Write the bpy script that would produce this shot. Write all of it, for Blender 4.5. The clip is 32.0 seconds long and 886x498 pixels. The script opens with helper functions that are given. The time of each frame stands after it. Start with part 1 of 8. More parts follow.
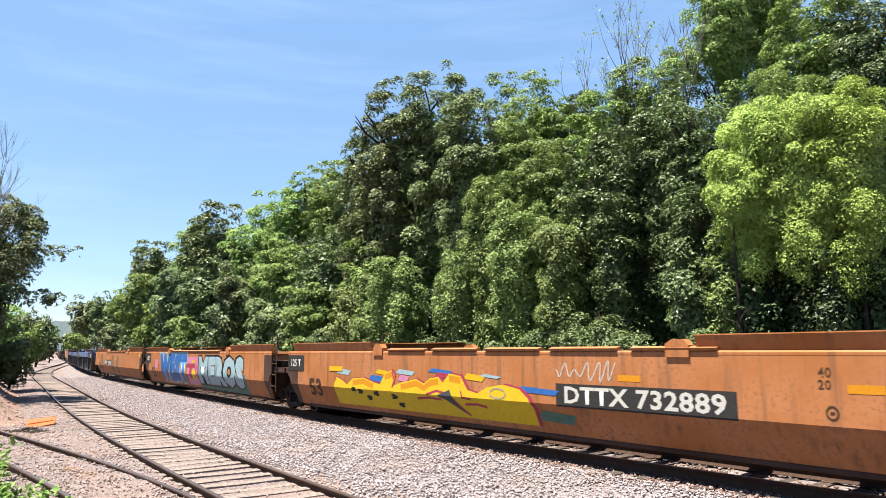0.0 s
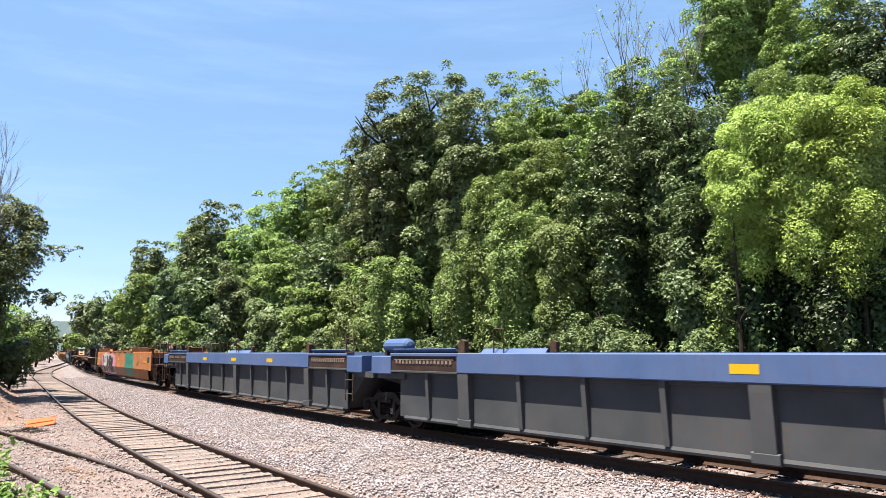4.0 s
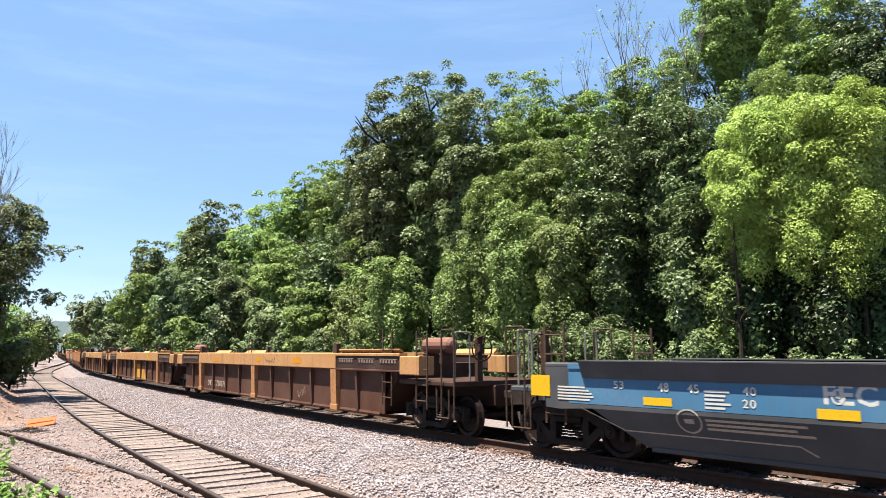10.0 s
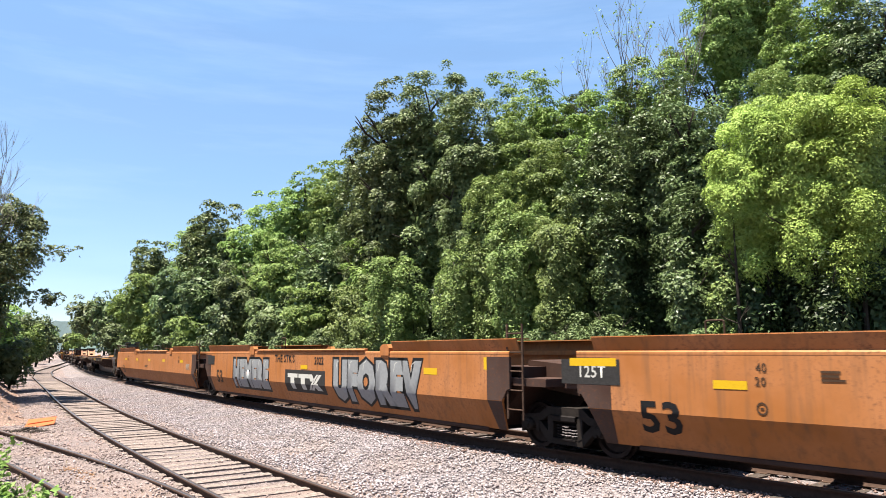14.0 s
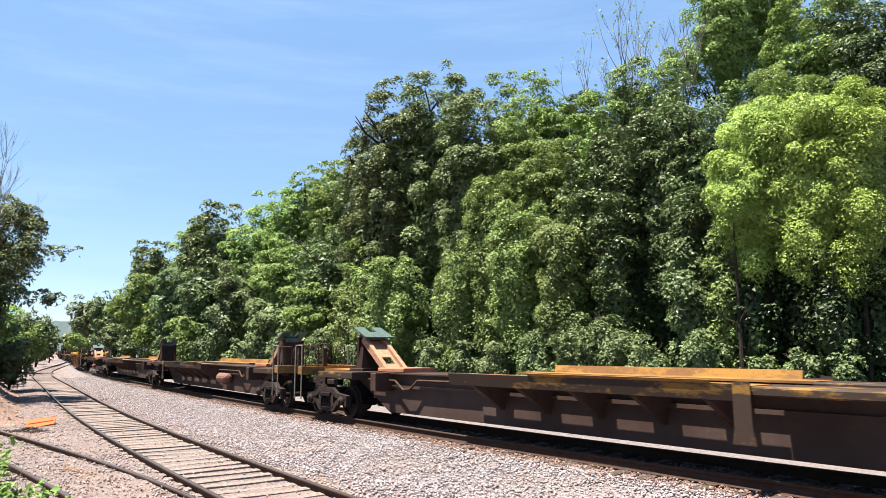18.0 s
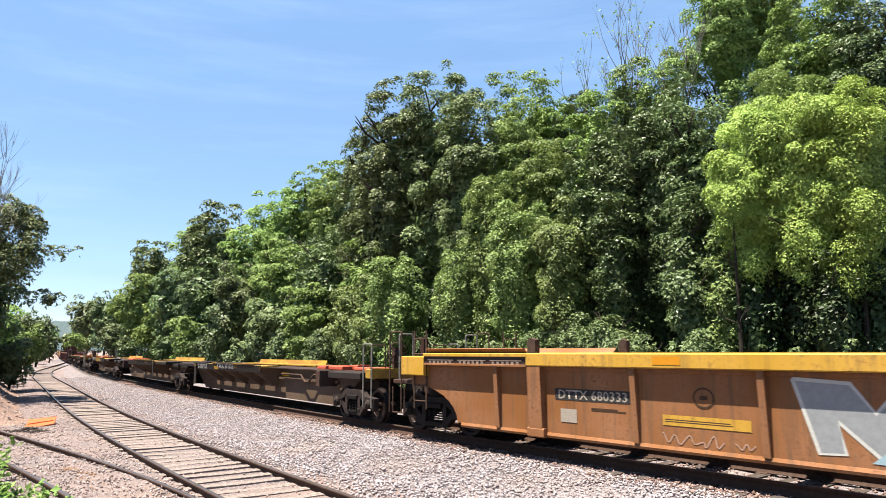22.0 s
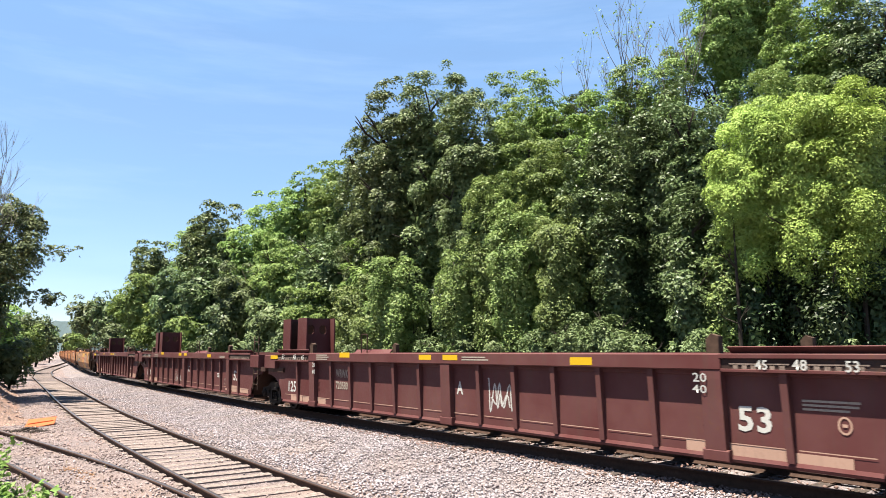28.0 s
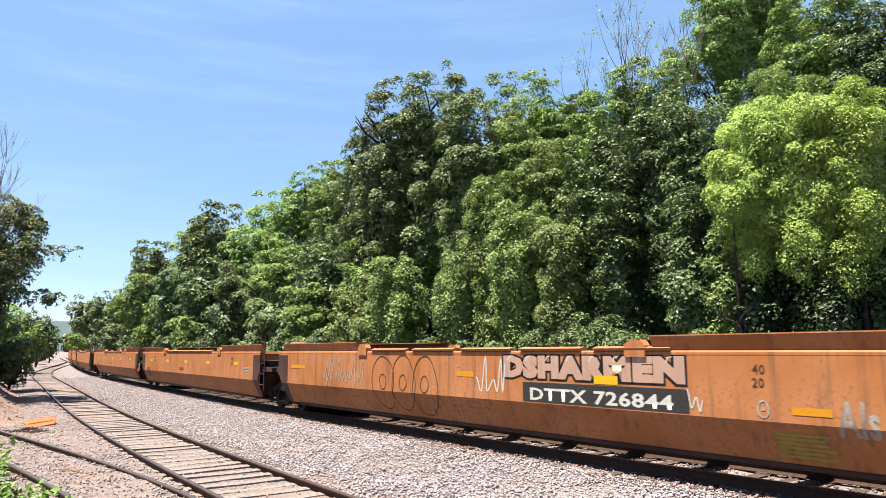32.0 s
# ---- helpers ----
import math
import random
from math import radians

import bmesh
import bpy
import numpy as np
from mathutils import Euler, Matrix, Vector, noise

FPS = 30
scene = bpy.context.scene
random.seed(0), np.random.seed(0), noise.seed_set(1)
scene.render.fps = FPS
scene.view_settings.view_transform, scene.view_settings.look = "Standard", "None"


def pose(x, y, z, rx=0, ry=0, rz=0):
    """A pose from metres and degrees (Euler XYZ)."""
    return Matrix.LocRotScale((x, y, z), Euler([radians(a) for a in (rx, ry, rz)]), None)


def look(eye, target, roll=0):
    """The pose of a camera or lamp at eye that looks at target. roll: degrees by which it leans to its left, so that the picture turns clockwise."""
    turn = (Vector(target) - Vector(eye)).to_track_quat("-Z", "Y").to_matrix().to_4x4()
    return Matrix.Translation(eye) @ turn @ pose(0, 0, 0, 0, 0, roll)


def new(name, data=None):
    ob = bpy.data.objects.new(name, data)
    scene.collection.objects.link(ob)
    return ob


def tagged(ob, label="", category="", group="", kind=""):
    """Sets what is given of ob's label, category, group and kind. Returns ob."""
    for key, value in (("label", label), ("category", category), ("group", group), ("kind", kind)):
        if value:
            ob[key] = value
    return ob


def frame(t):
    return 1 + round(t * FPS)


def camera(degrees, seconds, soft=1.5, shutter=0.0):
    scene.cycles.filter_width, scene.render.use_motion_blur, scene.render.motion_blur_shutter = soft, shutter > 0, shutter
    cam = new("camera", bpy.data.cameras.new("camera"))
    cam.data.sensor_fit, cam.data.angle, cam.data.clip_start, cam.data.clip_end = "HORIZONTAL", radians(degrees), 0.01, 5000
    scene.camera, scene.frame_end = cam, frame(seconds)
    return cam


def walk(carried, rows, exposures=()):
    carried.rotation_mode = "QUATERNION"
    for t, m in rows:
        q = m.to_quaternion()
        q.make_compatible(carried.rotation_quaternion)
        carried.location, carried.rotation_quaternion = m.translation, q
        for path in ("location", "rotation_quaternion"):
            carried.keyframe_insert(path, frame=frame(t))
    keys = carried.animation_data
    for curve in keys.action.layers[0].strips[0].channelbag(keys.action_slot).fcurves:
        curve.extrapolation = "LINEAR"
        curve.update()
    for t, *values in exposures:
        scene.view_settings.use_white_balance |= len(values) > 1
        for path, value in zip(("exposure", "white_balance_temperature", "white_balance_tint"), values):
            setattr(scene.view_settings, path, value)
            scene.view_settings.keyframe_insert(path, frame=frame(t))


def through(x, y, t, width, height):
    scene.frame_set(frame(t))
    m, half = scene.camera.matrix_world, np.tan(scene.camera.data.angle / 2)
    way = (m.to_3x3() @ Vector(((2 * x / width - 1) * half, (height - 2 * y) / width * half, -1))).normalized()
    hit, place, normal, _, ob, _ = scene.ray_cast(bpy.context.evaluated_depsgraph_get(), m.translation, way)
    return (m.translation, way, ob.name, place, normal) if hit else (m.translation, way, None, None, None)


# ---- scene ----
V = 21.728            # train speed, metres a second
EYE = (0.0, 0.0, 1.816)

cam = camera(65.41, 32.0, soft=0.8, shutter=0.04)
_t = math.tan(radians(8.358))
_p = look(EYE, (0.0, 100.0, EYE[2] + 100.0 * _t), -0.23)
walk(cam, [(0.0, _p), (32.0, _p)])

# ---- light ----
SUN = Vector((-0.275, -0.115, 1.0)).normalized()
world = bpy.data.worlds.new("sky")
scene.world = world
world.use_nodes = True
wn, wl = world.node_tree.nodes, world.node_tree.links
wn.clear()
w_out = wn.new("ShaderNodeOutputWorld")
w_bg = wn.new("ShaderNodeBackground")
w_sky = wn.new("ShaderNodeTexSky")
w_sky.sky_type = "NISHITA"
w_sky.sun_disc = False
w_sky.sun_elevation = math.asin(SUN.z)
w_sky.sun_rotation = math.atan2(SUN.x, SUN.y)
w_sky.altitude = 100.0
w_sky.air_density = 1.0
w_sky.dust_density = 0.0
w_sky.ozone_density = 1.0
w_tc = wn.new("ShaderNodeTexCoord")
w_map = wn.new("ShaderNodeMapping")
w_map.inputs["Scale"].default_value = (1.2, 1.2, 7.0)
w_noise = wn.new("ShaderNodeTexNoise")
w_noise.inputs["Scale"].default_value = 1.6
w_noise.inputs["Detail"].default_value = 7.0
w_noise.inputs["Roughness"].default_value = 0.55
w_ramp = wn.new("ShaderNodeMapRange")
w_ramp.inputs["From Min"].default_value = 0.42
w_ramp.inputs["From Max"].default_value = 0.75
w_ramp.inputs["To Min"].default_value = 0.38
w_ramp.inputs["To Max"].default_value = 0.6
w_mix = wn.new("ShaderNodeMix")
w_mix.data_type = "RGBA"
w_mix.inputs["B"].default_value = (1.9, 3.5, 6.2, 1)
wl.new(w_tc.outputs["Generated"], w_map.inputs["Vector"])
wl.new(w_map.outputs["Vector"], w_noise.inputs["Vector"])
wl.new(w_noise.outputs["Fac"], w_ramp.inputs["Value"])
wl.new(w_ramp.outputs["Result"], w_mix.inputs["Factor"])
wl.new(w_sky.outputs["Color"], w_mix.inputs["A"])
w_map2 = wn.new("ShaderNodeMapping")
w_map2.inputs["Rotation"].default_value = (0.0, 0.35, 0.5)
w_map2.inputs["Scale"].default_value = (0.9, 2.2, 9.0)
w_wisp = wn.new("ShaderNodeTexNoise")
w_wisp.inputs["Scale"].default_value = 2.6
w_wisp.inputs["Detail"].default_value = 8.0
w_wisp.inputs["Roughness"].default_value = 0.62
w_veil = wn.new("ShaderNodeMapRange")
w_veil.inputs["From Min"].default_value = 0.48
w_veil.inputs["From Max"].default_value = 0.78
w_veil.inputs["To Min"].default_value = 0.0
w_veil.inputs["To Max"].default_value = 0.2
w_cirrus = wn.new("ShaderNodeMix")
w_cirrus.data_type = "RGBA"
w_cirrus.inputs["B"].default_value = (4.2, 5.4, 7.0, 1)
wl.new(w_tc.outputs["Generated"], w_map2.inputs["Vector"])
wl.new(w_map2.outputs["Vector"], w_wisp.inputs["Vector"])
wl.new(w_wisp.outputs["Fac"], w_veil.inputs["Value"])
wl.new(w_veil.outputs["Result"], w_cirrus.inputs["Factor"])
wl.new(w_mix.outputs["Result"], w_cirrus.inputs["A"])
w_deep = wn.new("ShaderNodeHueSaturation")
w_deep.inputs["Value"].default_value = 0.81
wl.new(w_cirrus.outputs["Result"], w_deep.inputs["Color"])
wl.new(w_deep.outputs["Color"], w_bg.inputs["Color"])
w_bg.inputs["Strength"].default_value = 0.05
wl.new(w_bg.outputs["Background"], w_out.inputs["Surface"])
sun_data = bpy.data.lights.new("sun", "SUN")
sun_data.energy = 5.0
sun_data.angle = radians(0.53)
sun_data.color = (1.0, 0.94, 0.80)
sun = new("sun", sun_data)
sun.matrix_world = look(SUN * 200, (0, 0, 0))
scene.view_settings.exposure = 2.25


# ---- materials ----
def mat_base(name, rough=0.6, metal=0.0):
    m = bpy.data.materials.new(name)
    m.use_nodes = True
    n = m.node_tree.nodes
    b = n["Principled BSDF"]
    b.inputs["Roughness"].default_value = rough
    b.inputs["Metallic"].default_value = metal
    b.inputs["Specular IOR Level"].default_value = 0.1
    return m, n, m.node_tree.links, b


def noise_node(n, l, vec, scale, detail=5.0, rough=0.6):
    t = n.new("ShaderNodeTexNoise")
    t.inputs["Scale"].default_value = scale
    t.inputs["Detail"].default_value = detail
    t.inputs["Roughness"].default_value = rough
    if vec is not None:
        l.new(vec, t.inputs["Vector"])
    return t.outputs["Fac"]


def span(n, l, src, a, b, lo=0.0, hi=1.0):
    r = n.new("ShaderNodeMapRange")
    r.inputs["From Min"].default_value, r.inputs["From Max"].default_value = a, b
    r.inputs["To Min"].default_value, r.inputs["To Max"].default_value = lo, hi
    l.new(src, r.inputs["Value"])
    return r.outputs["Result"]


def mixc(n, l, fac, a, b):
    m = n.new("ShaderNodeMix")
    m.data_type = "RGBA"
    for key, v in (("Factor", fac), ("A", a), ("B", b)):
        if isinstance(v, (int, float)):
            m.inputs[key].default_value = v
        elif isinstance(v, tuple):
            m.inputs[key].default_value = (*v[:3], 1)
        else:
            l.new(v, m.inputs[key])
    return m.outputs["Result"]


def bump(n, l, b, height, strength=0.4, dist=0.01):
    u = n.new("ShaderNodeBump")
    u.inputs["Strength"].default_value = strength
    u.inputs["Distance"].default_value = dist
    l.new(height, u.inputs["Height"])
    l.new(u.outputs["Normal"], b.inputs["Normal"])


def obj_coord(n, l, scale=(1, 1, 1)):
    tc = n.new("ShaderNodeTexCoord")
    mp = n.new("ShaderNodeMapping")
    mp.inputs["Scale"].default_value = scale
    l.new(tc.outputs["Object"], mp.inputs["Vector"])
    return mp.outputs["Vector"]


def paint(name, col, rust=(0.094, 0.04, 0.022), wear=0.35, dirt=(0.055, 0.04, 0.03), rough=0.55, fade=0.25):
    """Weathered car paint: faded patches, vertical streaks of dirt, rust blooms."""
    m, n, l, b = mat_base(name, rough)
    v = obj_coord(n, l)
    streak = obj_coord(n, l, (3.5, 3.5, 0.22))
    big = noise_node(n, l, v, 0.7, 4)
    fine = noise_node(n, l, v, 16, 6, 0.7)
    st = noise_node(n, l, streak, 2.2, 6, 0.65)
    lighter = tuple(min(1, c * 1.25 + 0.03) for c in col)
    c1 = mixc(n, l, span(n, l, big, 0.35, 0.7, 0, fade * 2), col, lighter)
    c2 = mixc(n, l, span(n, l, st, 0.5, 0.78, 0, wear), c1, dirt)
    both = n.new("ShaderNodeMath")
    both.operation = "MULTIPLY"
    l.new(span(n, l, fine, 0.52, 0.68), both.inputs[0])
    l.new(span(n, l, big, 0.42, 0.62), both.inputs[1])
    c3 = mixc(n, l, span(n, l, both.outputs[0], 0.0, 1.0, 0, min(1, wear * 1.6)), c2, rust)
    l.new(c3, b.inputs["Base Color"])
    l.new(span(n, l, fine, 0.3, 0.7, rough - 0.1, rough + 0.2), b.inputs["Roughness"])
    bump(n, l, b, fine, 0.15, 0.004)
    return m


def plain(name, col, rough=0.6, metal=0.0, var=0.3, scale=9.0):
    m, n, l, b = mat_base(name, rough, metal)
    v = obj_coord(n, l)
    f = noise_node(n, l, v, scale, 6, 0.65)
    dark = tuple(c * (1 - var) for c in col)
    lite = tuple(min(1, c * (1 + var * 0.6)) for c in col)
    l.new(mixc(n, l, span(n, l, f, 0.3, 0.7), dark, lite), b.inputs["Base Color"])
    bump(n, l, b, f, 0.2, 0.006)
    return m


def leaf_mat(name, col, tip, gloss=0.45, through=0.22):
    m, n, l, b = mat_base(name, gloss + 0.18)
    b.inputs["Specular IOR Level"].default_value = 0.2
    geo = n.new("ShaderNodeNewGeometry")
    info = n.new("ShaderNodeObjectInfo")
    c1 = mixc(n, l, geo.outputs["Random Per Island"], col, tip)
    v = obj_coord(n, l)
    patch = noise_node(n, l, v, 0.55, 3)
    c2 = mixc(n, l, span(n, l, patch, 0.35, 0.65, 0, 0.6), c1, tuple(c * 0.62 for c in col))
    h = n.new("ShaderNodeHueSaturation")
    l.new(c2, h.inputs["Color"])
    l.new(span(n, l, info.outputs["Random"], 0, 1, 0.8, 1.2), h.inputs["Value"])
    l.new(span(n, l, info.outputs["Random"], 0, 1, 0.488, 0.512), h.inputs["Hue"])
    l.new(h.outputs["Color"], b.inputs["Base Color"])
    t = n.new("ShaderNodeBsdfTranslucent")
    l.new(h.outputs["Color"], t.inputs["Color"])
    mx = n.new("ShaderNodeMixShader")
    mx.inputs["Fac"].default_value = through
    l.new(b.outputs["BSDF"], mx.inputs[1])
    l.new(t.outputs["BSDF"], mx.inputs[2])
    l.new(mx.outputs["Shader"], n["Material Output"].inputs["Surface"])
    return m


def stone_mat(name, dark, lite, warm):
    m, n, l, b = mat_base(name, 0.85)
    geo = n.new("ShaderNodeNewGeometry")
    v = obj_coord(n, l)
    c1 = mixc(n, l, geo.outputs["Random Per Island"], dark, lite)
    patch = noise_node(n, l, v, 0.5, 5)
    fine = noise_node(n, l, v, 40, 4)
    c2 = mixc(n, l, span(n, l, patch, 0.48, 0.7, 0, 0.7), c1, warm)
    l.new(c2, b.inputs["Base Color"])
    bump(n, l, b, fine, 0.4, 0.01)
    return m


def gravel_mat(name, dark, lite, warm, size=22.0):
    """Crushed stone seen as a surface: cells of differing grey with dark joints."""
    m, n, l, b = mat_base(name, 0.9)
    v = obj_coord(n, l)
    vor = n.new("ShaderNodeTexVoronoi")
    vor.inputs["Scale"].default_value = size
    l.new(v, vor.inputs["Vector"])
    edge = n.new("ShaderNodeTexVoronoi")
    edge.feature = "DISTANCE_TO_EDGE"
    edge.inputs["Scale"].default_value = size
    l.new(v, edge.inputs["Vector"])
    sep = n.new("ShaderNodeSeparateColor")
    l.new(vor.outputs["Color"], sep.inputs["Color"])
    c1 = mixc(n, l, sep.outputs["Red"], dark, lite)
    patch = noise_node(n, l, v, 0.35, 6)
    c2 = mixc(n, l, span(n, l, patch, 0.45, 0.68, 0, 0.85), c1, warm)
    c3 = mixc(n, l, span(n, l, edge.outputs["Distance"], 0.0, 0.12, 0.75, 0.0), c2, tuple(c * 0.35 for c in dark))
    l.new(c3, b.inputs["Base Color"])
    bump(n, l, b, edge.outputs["Distance"], 0.9, 0.03)
    return m


def patched(name, a, b, rough=0.65, cut=0.47):
    """Paint worn through in long patches down to dark grime."""
    m, n, l, p = mat_base(name, rough)
    v = obj_coord(n, l, (0.8, 1.5, 2.5))
    big = noise_node(n, l, v, 0.9, 5, 0.7)
    fine = noise_node(n, l, obj_coord(n, l), 22, 5, 0.7)
    c1 = mixc(n, l, span(n, l, big, cut, cut + 0.07), a, b)
    l.new(mixc(n, l, span(n, l, fine, 0.5, 0.75, 0, 0.55), c1, (0.05, 0.028, 0.02)), p.inputs["Base Color"])
    bump(n, l, p, fine, 0.2, 0.004)
    return m


M = {}
M["brown"] = paint("brown_paint", (0.2250, 0.0825, 0.0238), wear=0.6, fade=0.4)
M["brown_dull"] = paint("weathered_brown_paint", (0.2275, 0.0825, 0.0263), wear=0.85, fade=0.45)
M["gold_panel"] = paint("clean_gold_paint", (0.3650, 0.2100, 0.0587), wear=0.25)
M["stain"] = plain("faded_dark_spray", (0.1438, 0.0713, 0.0325), 0.65, 0, 0.45, 6)
M["dark_teal"] = plain("dull_teal_spray_paint", (0.0562, 0.1063, 0.0875), 0.6, 0, 0.3, 8)
M["tan"] = paint("tan_paint", (0.2313, 0.1038, 0.0387), wear=0.6, fade=0.4)
M["gold"] = paint("golden_brown_paint", (0.148, 0.059, 0.020), wear=0.85, fade=0.4)
M["yellow"] = paint("dusty_tan_yellow_paint", (0.2525, 0.1313, 0.0537), wear=0.6, fade=0.4)
M["bright_yellow"] = paint("worn_yellow_paint", (0.3013, 0.1663, 0.0187), wear=0.6, fade=0.35)
M["deck_yellow"] = patched("deck_edge_paint", (0.03, 0.02, 0.016), (0.15, 0.08, 0.022), cut=0.545)
M["deck_dark"] = patched("sooty_deck_edge", (0.016, 0.013, 0.012), (0.20, 0.12, 0.015), cut=0.60)
M["plank_gold"] = patched("gold_deck_paint", (0.190, 0.098, 0.023), (0.242, 0.150, 0.023))
M["deck_top"] = patched("deck_top_paint", (0.126, 0.063, 0.026), (0.207, 0.104, 0.026))
M["sill_brown"] = paint("brown_sill_paint", (0.0625, 0.0387, 0.0250), wear=0.5)
M["sill_dark"] = paint("dark_sill_paint", (0.012, 0.008, 0.007), wear=0.4, dirt=(0.022, 0.016, 0.013))
M["maroon"] = paint("maroon_paint", (0.0625, 0.0194, 0.0187), wear=0.4)
M["red_brown"] = paint("red_brown_paint", (0.021, 0.0105, 0.0085), wear=0.5, dirt=(0.023, 0.019, 0.014))
M["dark_brown"] = paint("dark_brown_paint", (0.030, 0.014, 0.010), wear=0.5, dirt=(0.021, 0.016, 0.013))
M["sill_red"] = paint("sooty_red_brown_sill_paint", (0.034, 0.020, 0.017), wear=0.5, dirt=(0.03, 0.021, 0.017))
M["panel_brown"] = paint("red_brown_panel_paint", (0.048, 0.020, 0.013), wear=0.5, dirt=(0.032, 0.020, 0.015))
M["tank_brown"] = paint("pinkish_tan_tank_paint", (0.115, 0.056, 0.042), wear=0.4, dirt=(0.06, 0.035, 0.026))
M["blue"] = paint("blue_paint", (0.0413, 0.0688, 0.1512), wear=0.25)
M["sky_blue"] = paint("sky_blue_paint", (0.0325, 0.0925, 0.1650), wear=0.2)
M["slate"] = paint("slate_paint", (0.0325, 0.0350, 0.0400), wear=0.35)
M["black"] = paint("black_paint", (0.013, 0.012, 0.011), wear=0.4, dirt=(0.042, 0.032, 0.026))
M["primer"] = paint("pink_primer", (0.2513, 0.1562, 0.1187), wear=0.3)
# Grimy steel, lowered further so its colour carries the shade beneath the cars.
M["steel_dark"] = plain("grimy_shaded_steel", (0.010, 0.008, 0.008), 0.65, 0.2)
M["truck"] = plain("dusty_cast_steel", (0.024, 0.017, 0.0155), 0.75, 0.05, 0.45)
# Darker copy of the truck steel, with the shade under well cars in its colour.
M["truck_shade"] = plain("shade_dark_cast_steel", (0.016, 0.0125, 0.011), 0.7, 0.1, 0.45)
M["worn_edge"] = plain("worn_pale_edges", (0.16, 0.12, 0.10), 0.7, 0.05, 0.5, 20)
M["wheel"] = plain("worn_wheel_steel", (0.019, 0.013, 0.012), 0.5, 0.5, 0.4)
M["rust"] = plain("rusty_steel", (0.05, 0.03, 0.022), 0.8, 0.1, 0.5)
M["strut"] = plain("sunburnt_rusty_steel", (0.2500, 0.1350, 0.0875), 0.75, 0.0, 0.35)
M["hitch_red"] = paint("faded_red_hitch_paint", (0.2500, 0.0938, 0.0562), wear=0.5)
M["rail"] = plain("rusted_rail_steel", (0.042, 0.024, 0.018), 0.75, 0.1, 0.4, 14)
M["rail_head"] = plain("worn_rail_head", (0.128, 0.102, 0.094), 0.35, 0.8, 0.25, 20)
M["orange"] = plain("orange_paint", (0.320, 0.073, 0.026), 0.6, 0, 0.2)
M["red_orange"] = paint("red_orange_paint", (0.2925, 0.0525, 0.0275), wear=0.3)
M["green_steel"] = plain("pale_green_painted_steel", (0.0562, 0.0825, 0.0775), 0.5, 0.1, 0.3)
M["chrome"] = plain("galvanised_pipe", (0.170, 0.158, 0.141), 0.45, 0.4, 0.3)
M["white"] = plain("white_paint", (0.3400, 0.3300, 0.3113), 0.55, 0, 0.15, 30)
M["ink"] = plain("black_spray_paint", (0.009, 0.009, 0.010), 0.5, 0, 0.3, 30)
M["plate"] = plain("charcoal_patch", (0.0238, 0.0225, 0.0225), 0.6, 0, 0.3, 20)
M["faded_ink"] = plain("faded_dark_paint", (0.042, 0.024, 0.015), 0.6, 0, 0.3, 30)
M["faded_white"] = plain("faded_white_paint", (0.2288, 0.1925, 0.1600), 0.6, 0, 0.3, 30)
M["reflector"] = plain("yellow_reflector", (0.3887, 0.2388, 0.0100), 0.4, 0, 0.1, 30)
M["orange_reflector"] = plain("orange_reflector", (0.3662, 0.1512, 0.0100), 0.4, 0, 0.15, 30)
M["silver"] = plain("silver_spray_paint", (0.1825, 0.1875, 0.1963), 0.45, 0.1, 0.15, 12)
M["pink"] = plain("pink_spray_paint", (0.3300, 0.1275, 0.2063), 0.5, 0, 0.2, 10)
M["magenta"] = plain("crimson_spray_paint", (0.2238, 0.0275, 0.0525), 0.5, 0, 0.2, 10)
M["teal"] = plain("teal_spray_paint", (0.0238, 0.1375, 0.1013), 0.5, 0, 0.15, 10)
M["spray_blue"] = plain("blue_spray_paint", (0.0225, 0.0850, 0.2562), 0.5, 0, 0.25, 8)
M["pale_blue"] = plain("pale_blue_spray_paint", (0.1925, 0.2650, 0.3025), 0.5, 0, 0.15, 8)
M["spray_yellow"] = plain("yellow_spray_paint", (0.4025, 0.2762, 0.0150), 0.5, 0, 0.15, 10)
M["olive"] = plain("olive_spray_paint", (0.179, 0.162, 0.034), 0.5, 0, 0.2, 10)
M["tie"] = plain("weathered_tie_wood", (0.145, 0.116, 0.106), 0.9, 0, 0.55, 18)
M["tie_dark"] = plain("creosoted_tie_wood", (0.046, 0.036, 0.032), 0.9, 0, 0.5, 18)
M["bark"] = plain("grey_bark", (0.030, 0.024, 0.020), 0.9, 0, 0.5, 6)
M["dead_bark"] = plain("bleached_bark", (0.102, 0.090, 0.082), 0.9, 0, 0.3, 6)
M["oak"] = leaf_mat("oak_leaves", (0.059, 0.088, 0.029), (0.150, 0.177, 0.069), 0.34, 0.2)
M["maple"] = leaf_mat("maple_leaves", (0.047, 0.080, 0.026), (0.144, 0.186, 0.079), 0.26, 0.18)
M["locust"] = leaf_mat("locust_leaves", (0.088, 0.148, 0.033), (0.224, 0.293, 0.079), 0.4, 0.28)
M["lime"] = leaf_mat("lime_green_leaves", (0.205, 0.310, 0.062), (0.385, 0.500, 0.125), 0.45, 0.24)
M["vine"] = leaf_mat("vine_leaves", (0.088, 0.137, 0.034), (0.217, 0.264, 0.088), 0.34, 0.28)
M["shrub"] = leaf_mat("shrub_leaves", (0.058, 0.088, 0.029), (0.150, 0.184, 0.082), 0.38, 0.22)
M["weed"] = leaf_mat("weed_leaves", (0.111, 0.204, 0.038), (0.221, 0.323, 0.102), 0.5, 0.4)
# Leaf colour darkened to carry the shade inside and under the wood.
M["dark_leaf"] = leaf_mat("shade_tinted_leaves", (0.016, 0.032, 0.010), (0.064, 0.096, 0.034), 0.3, 0.12)
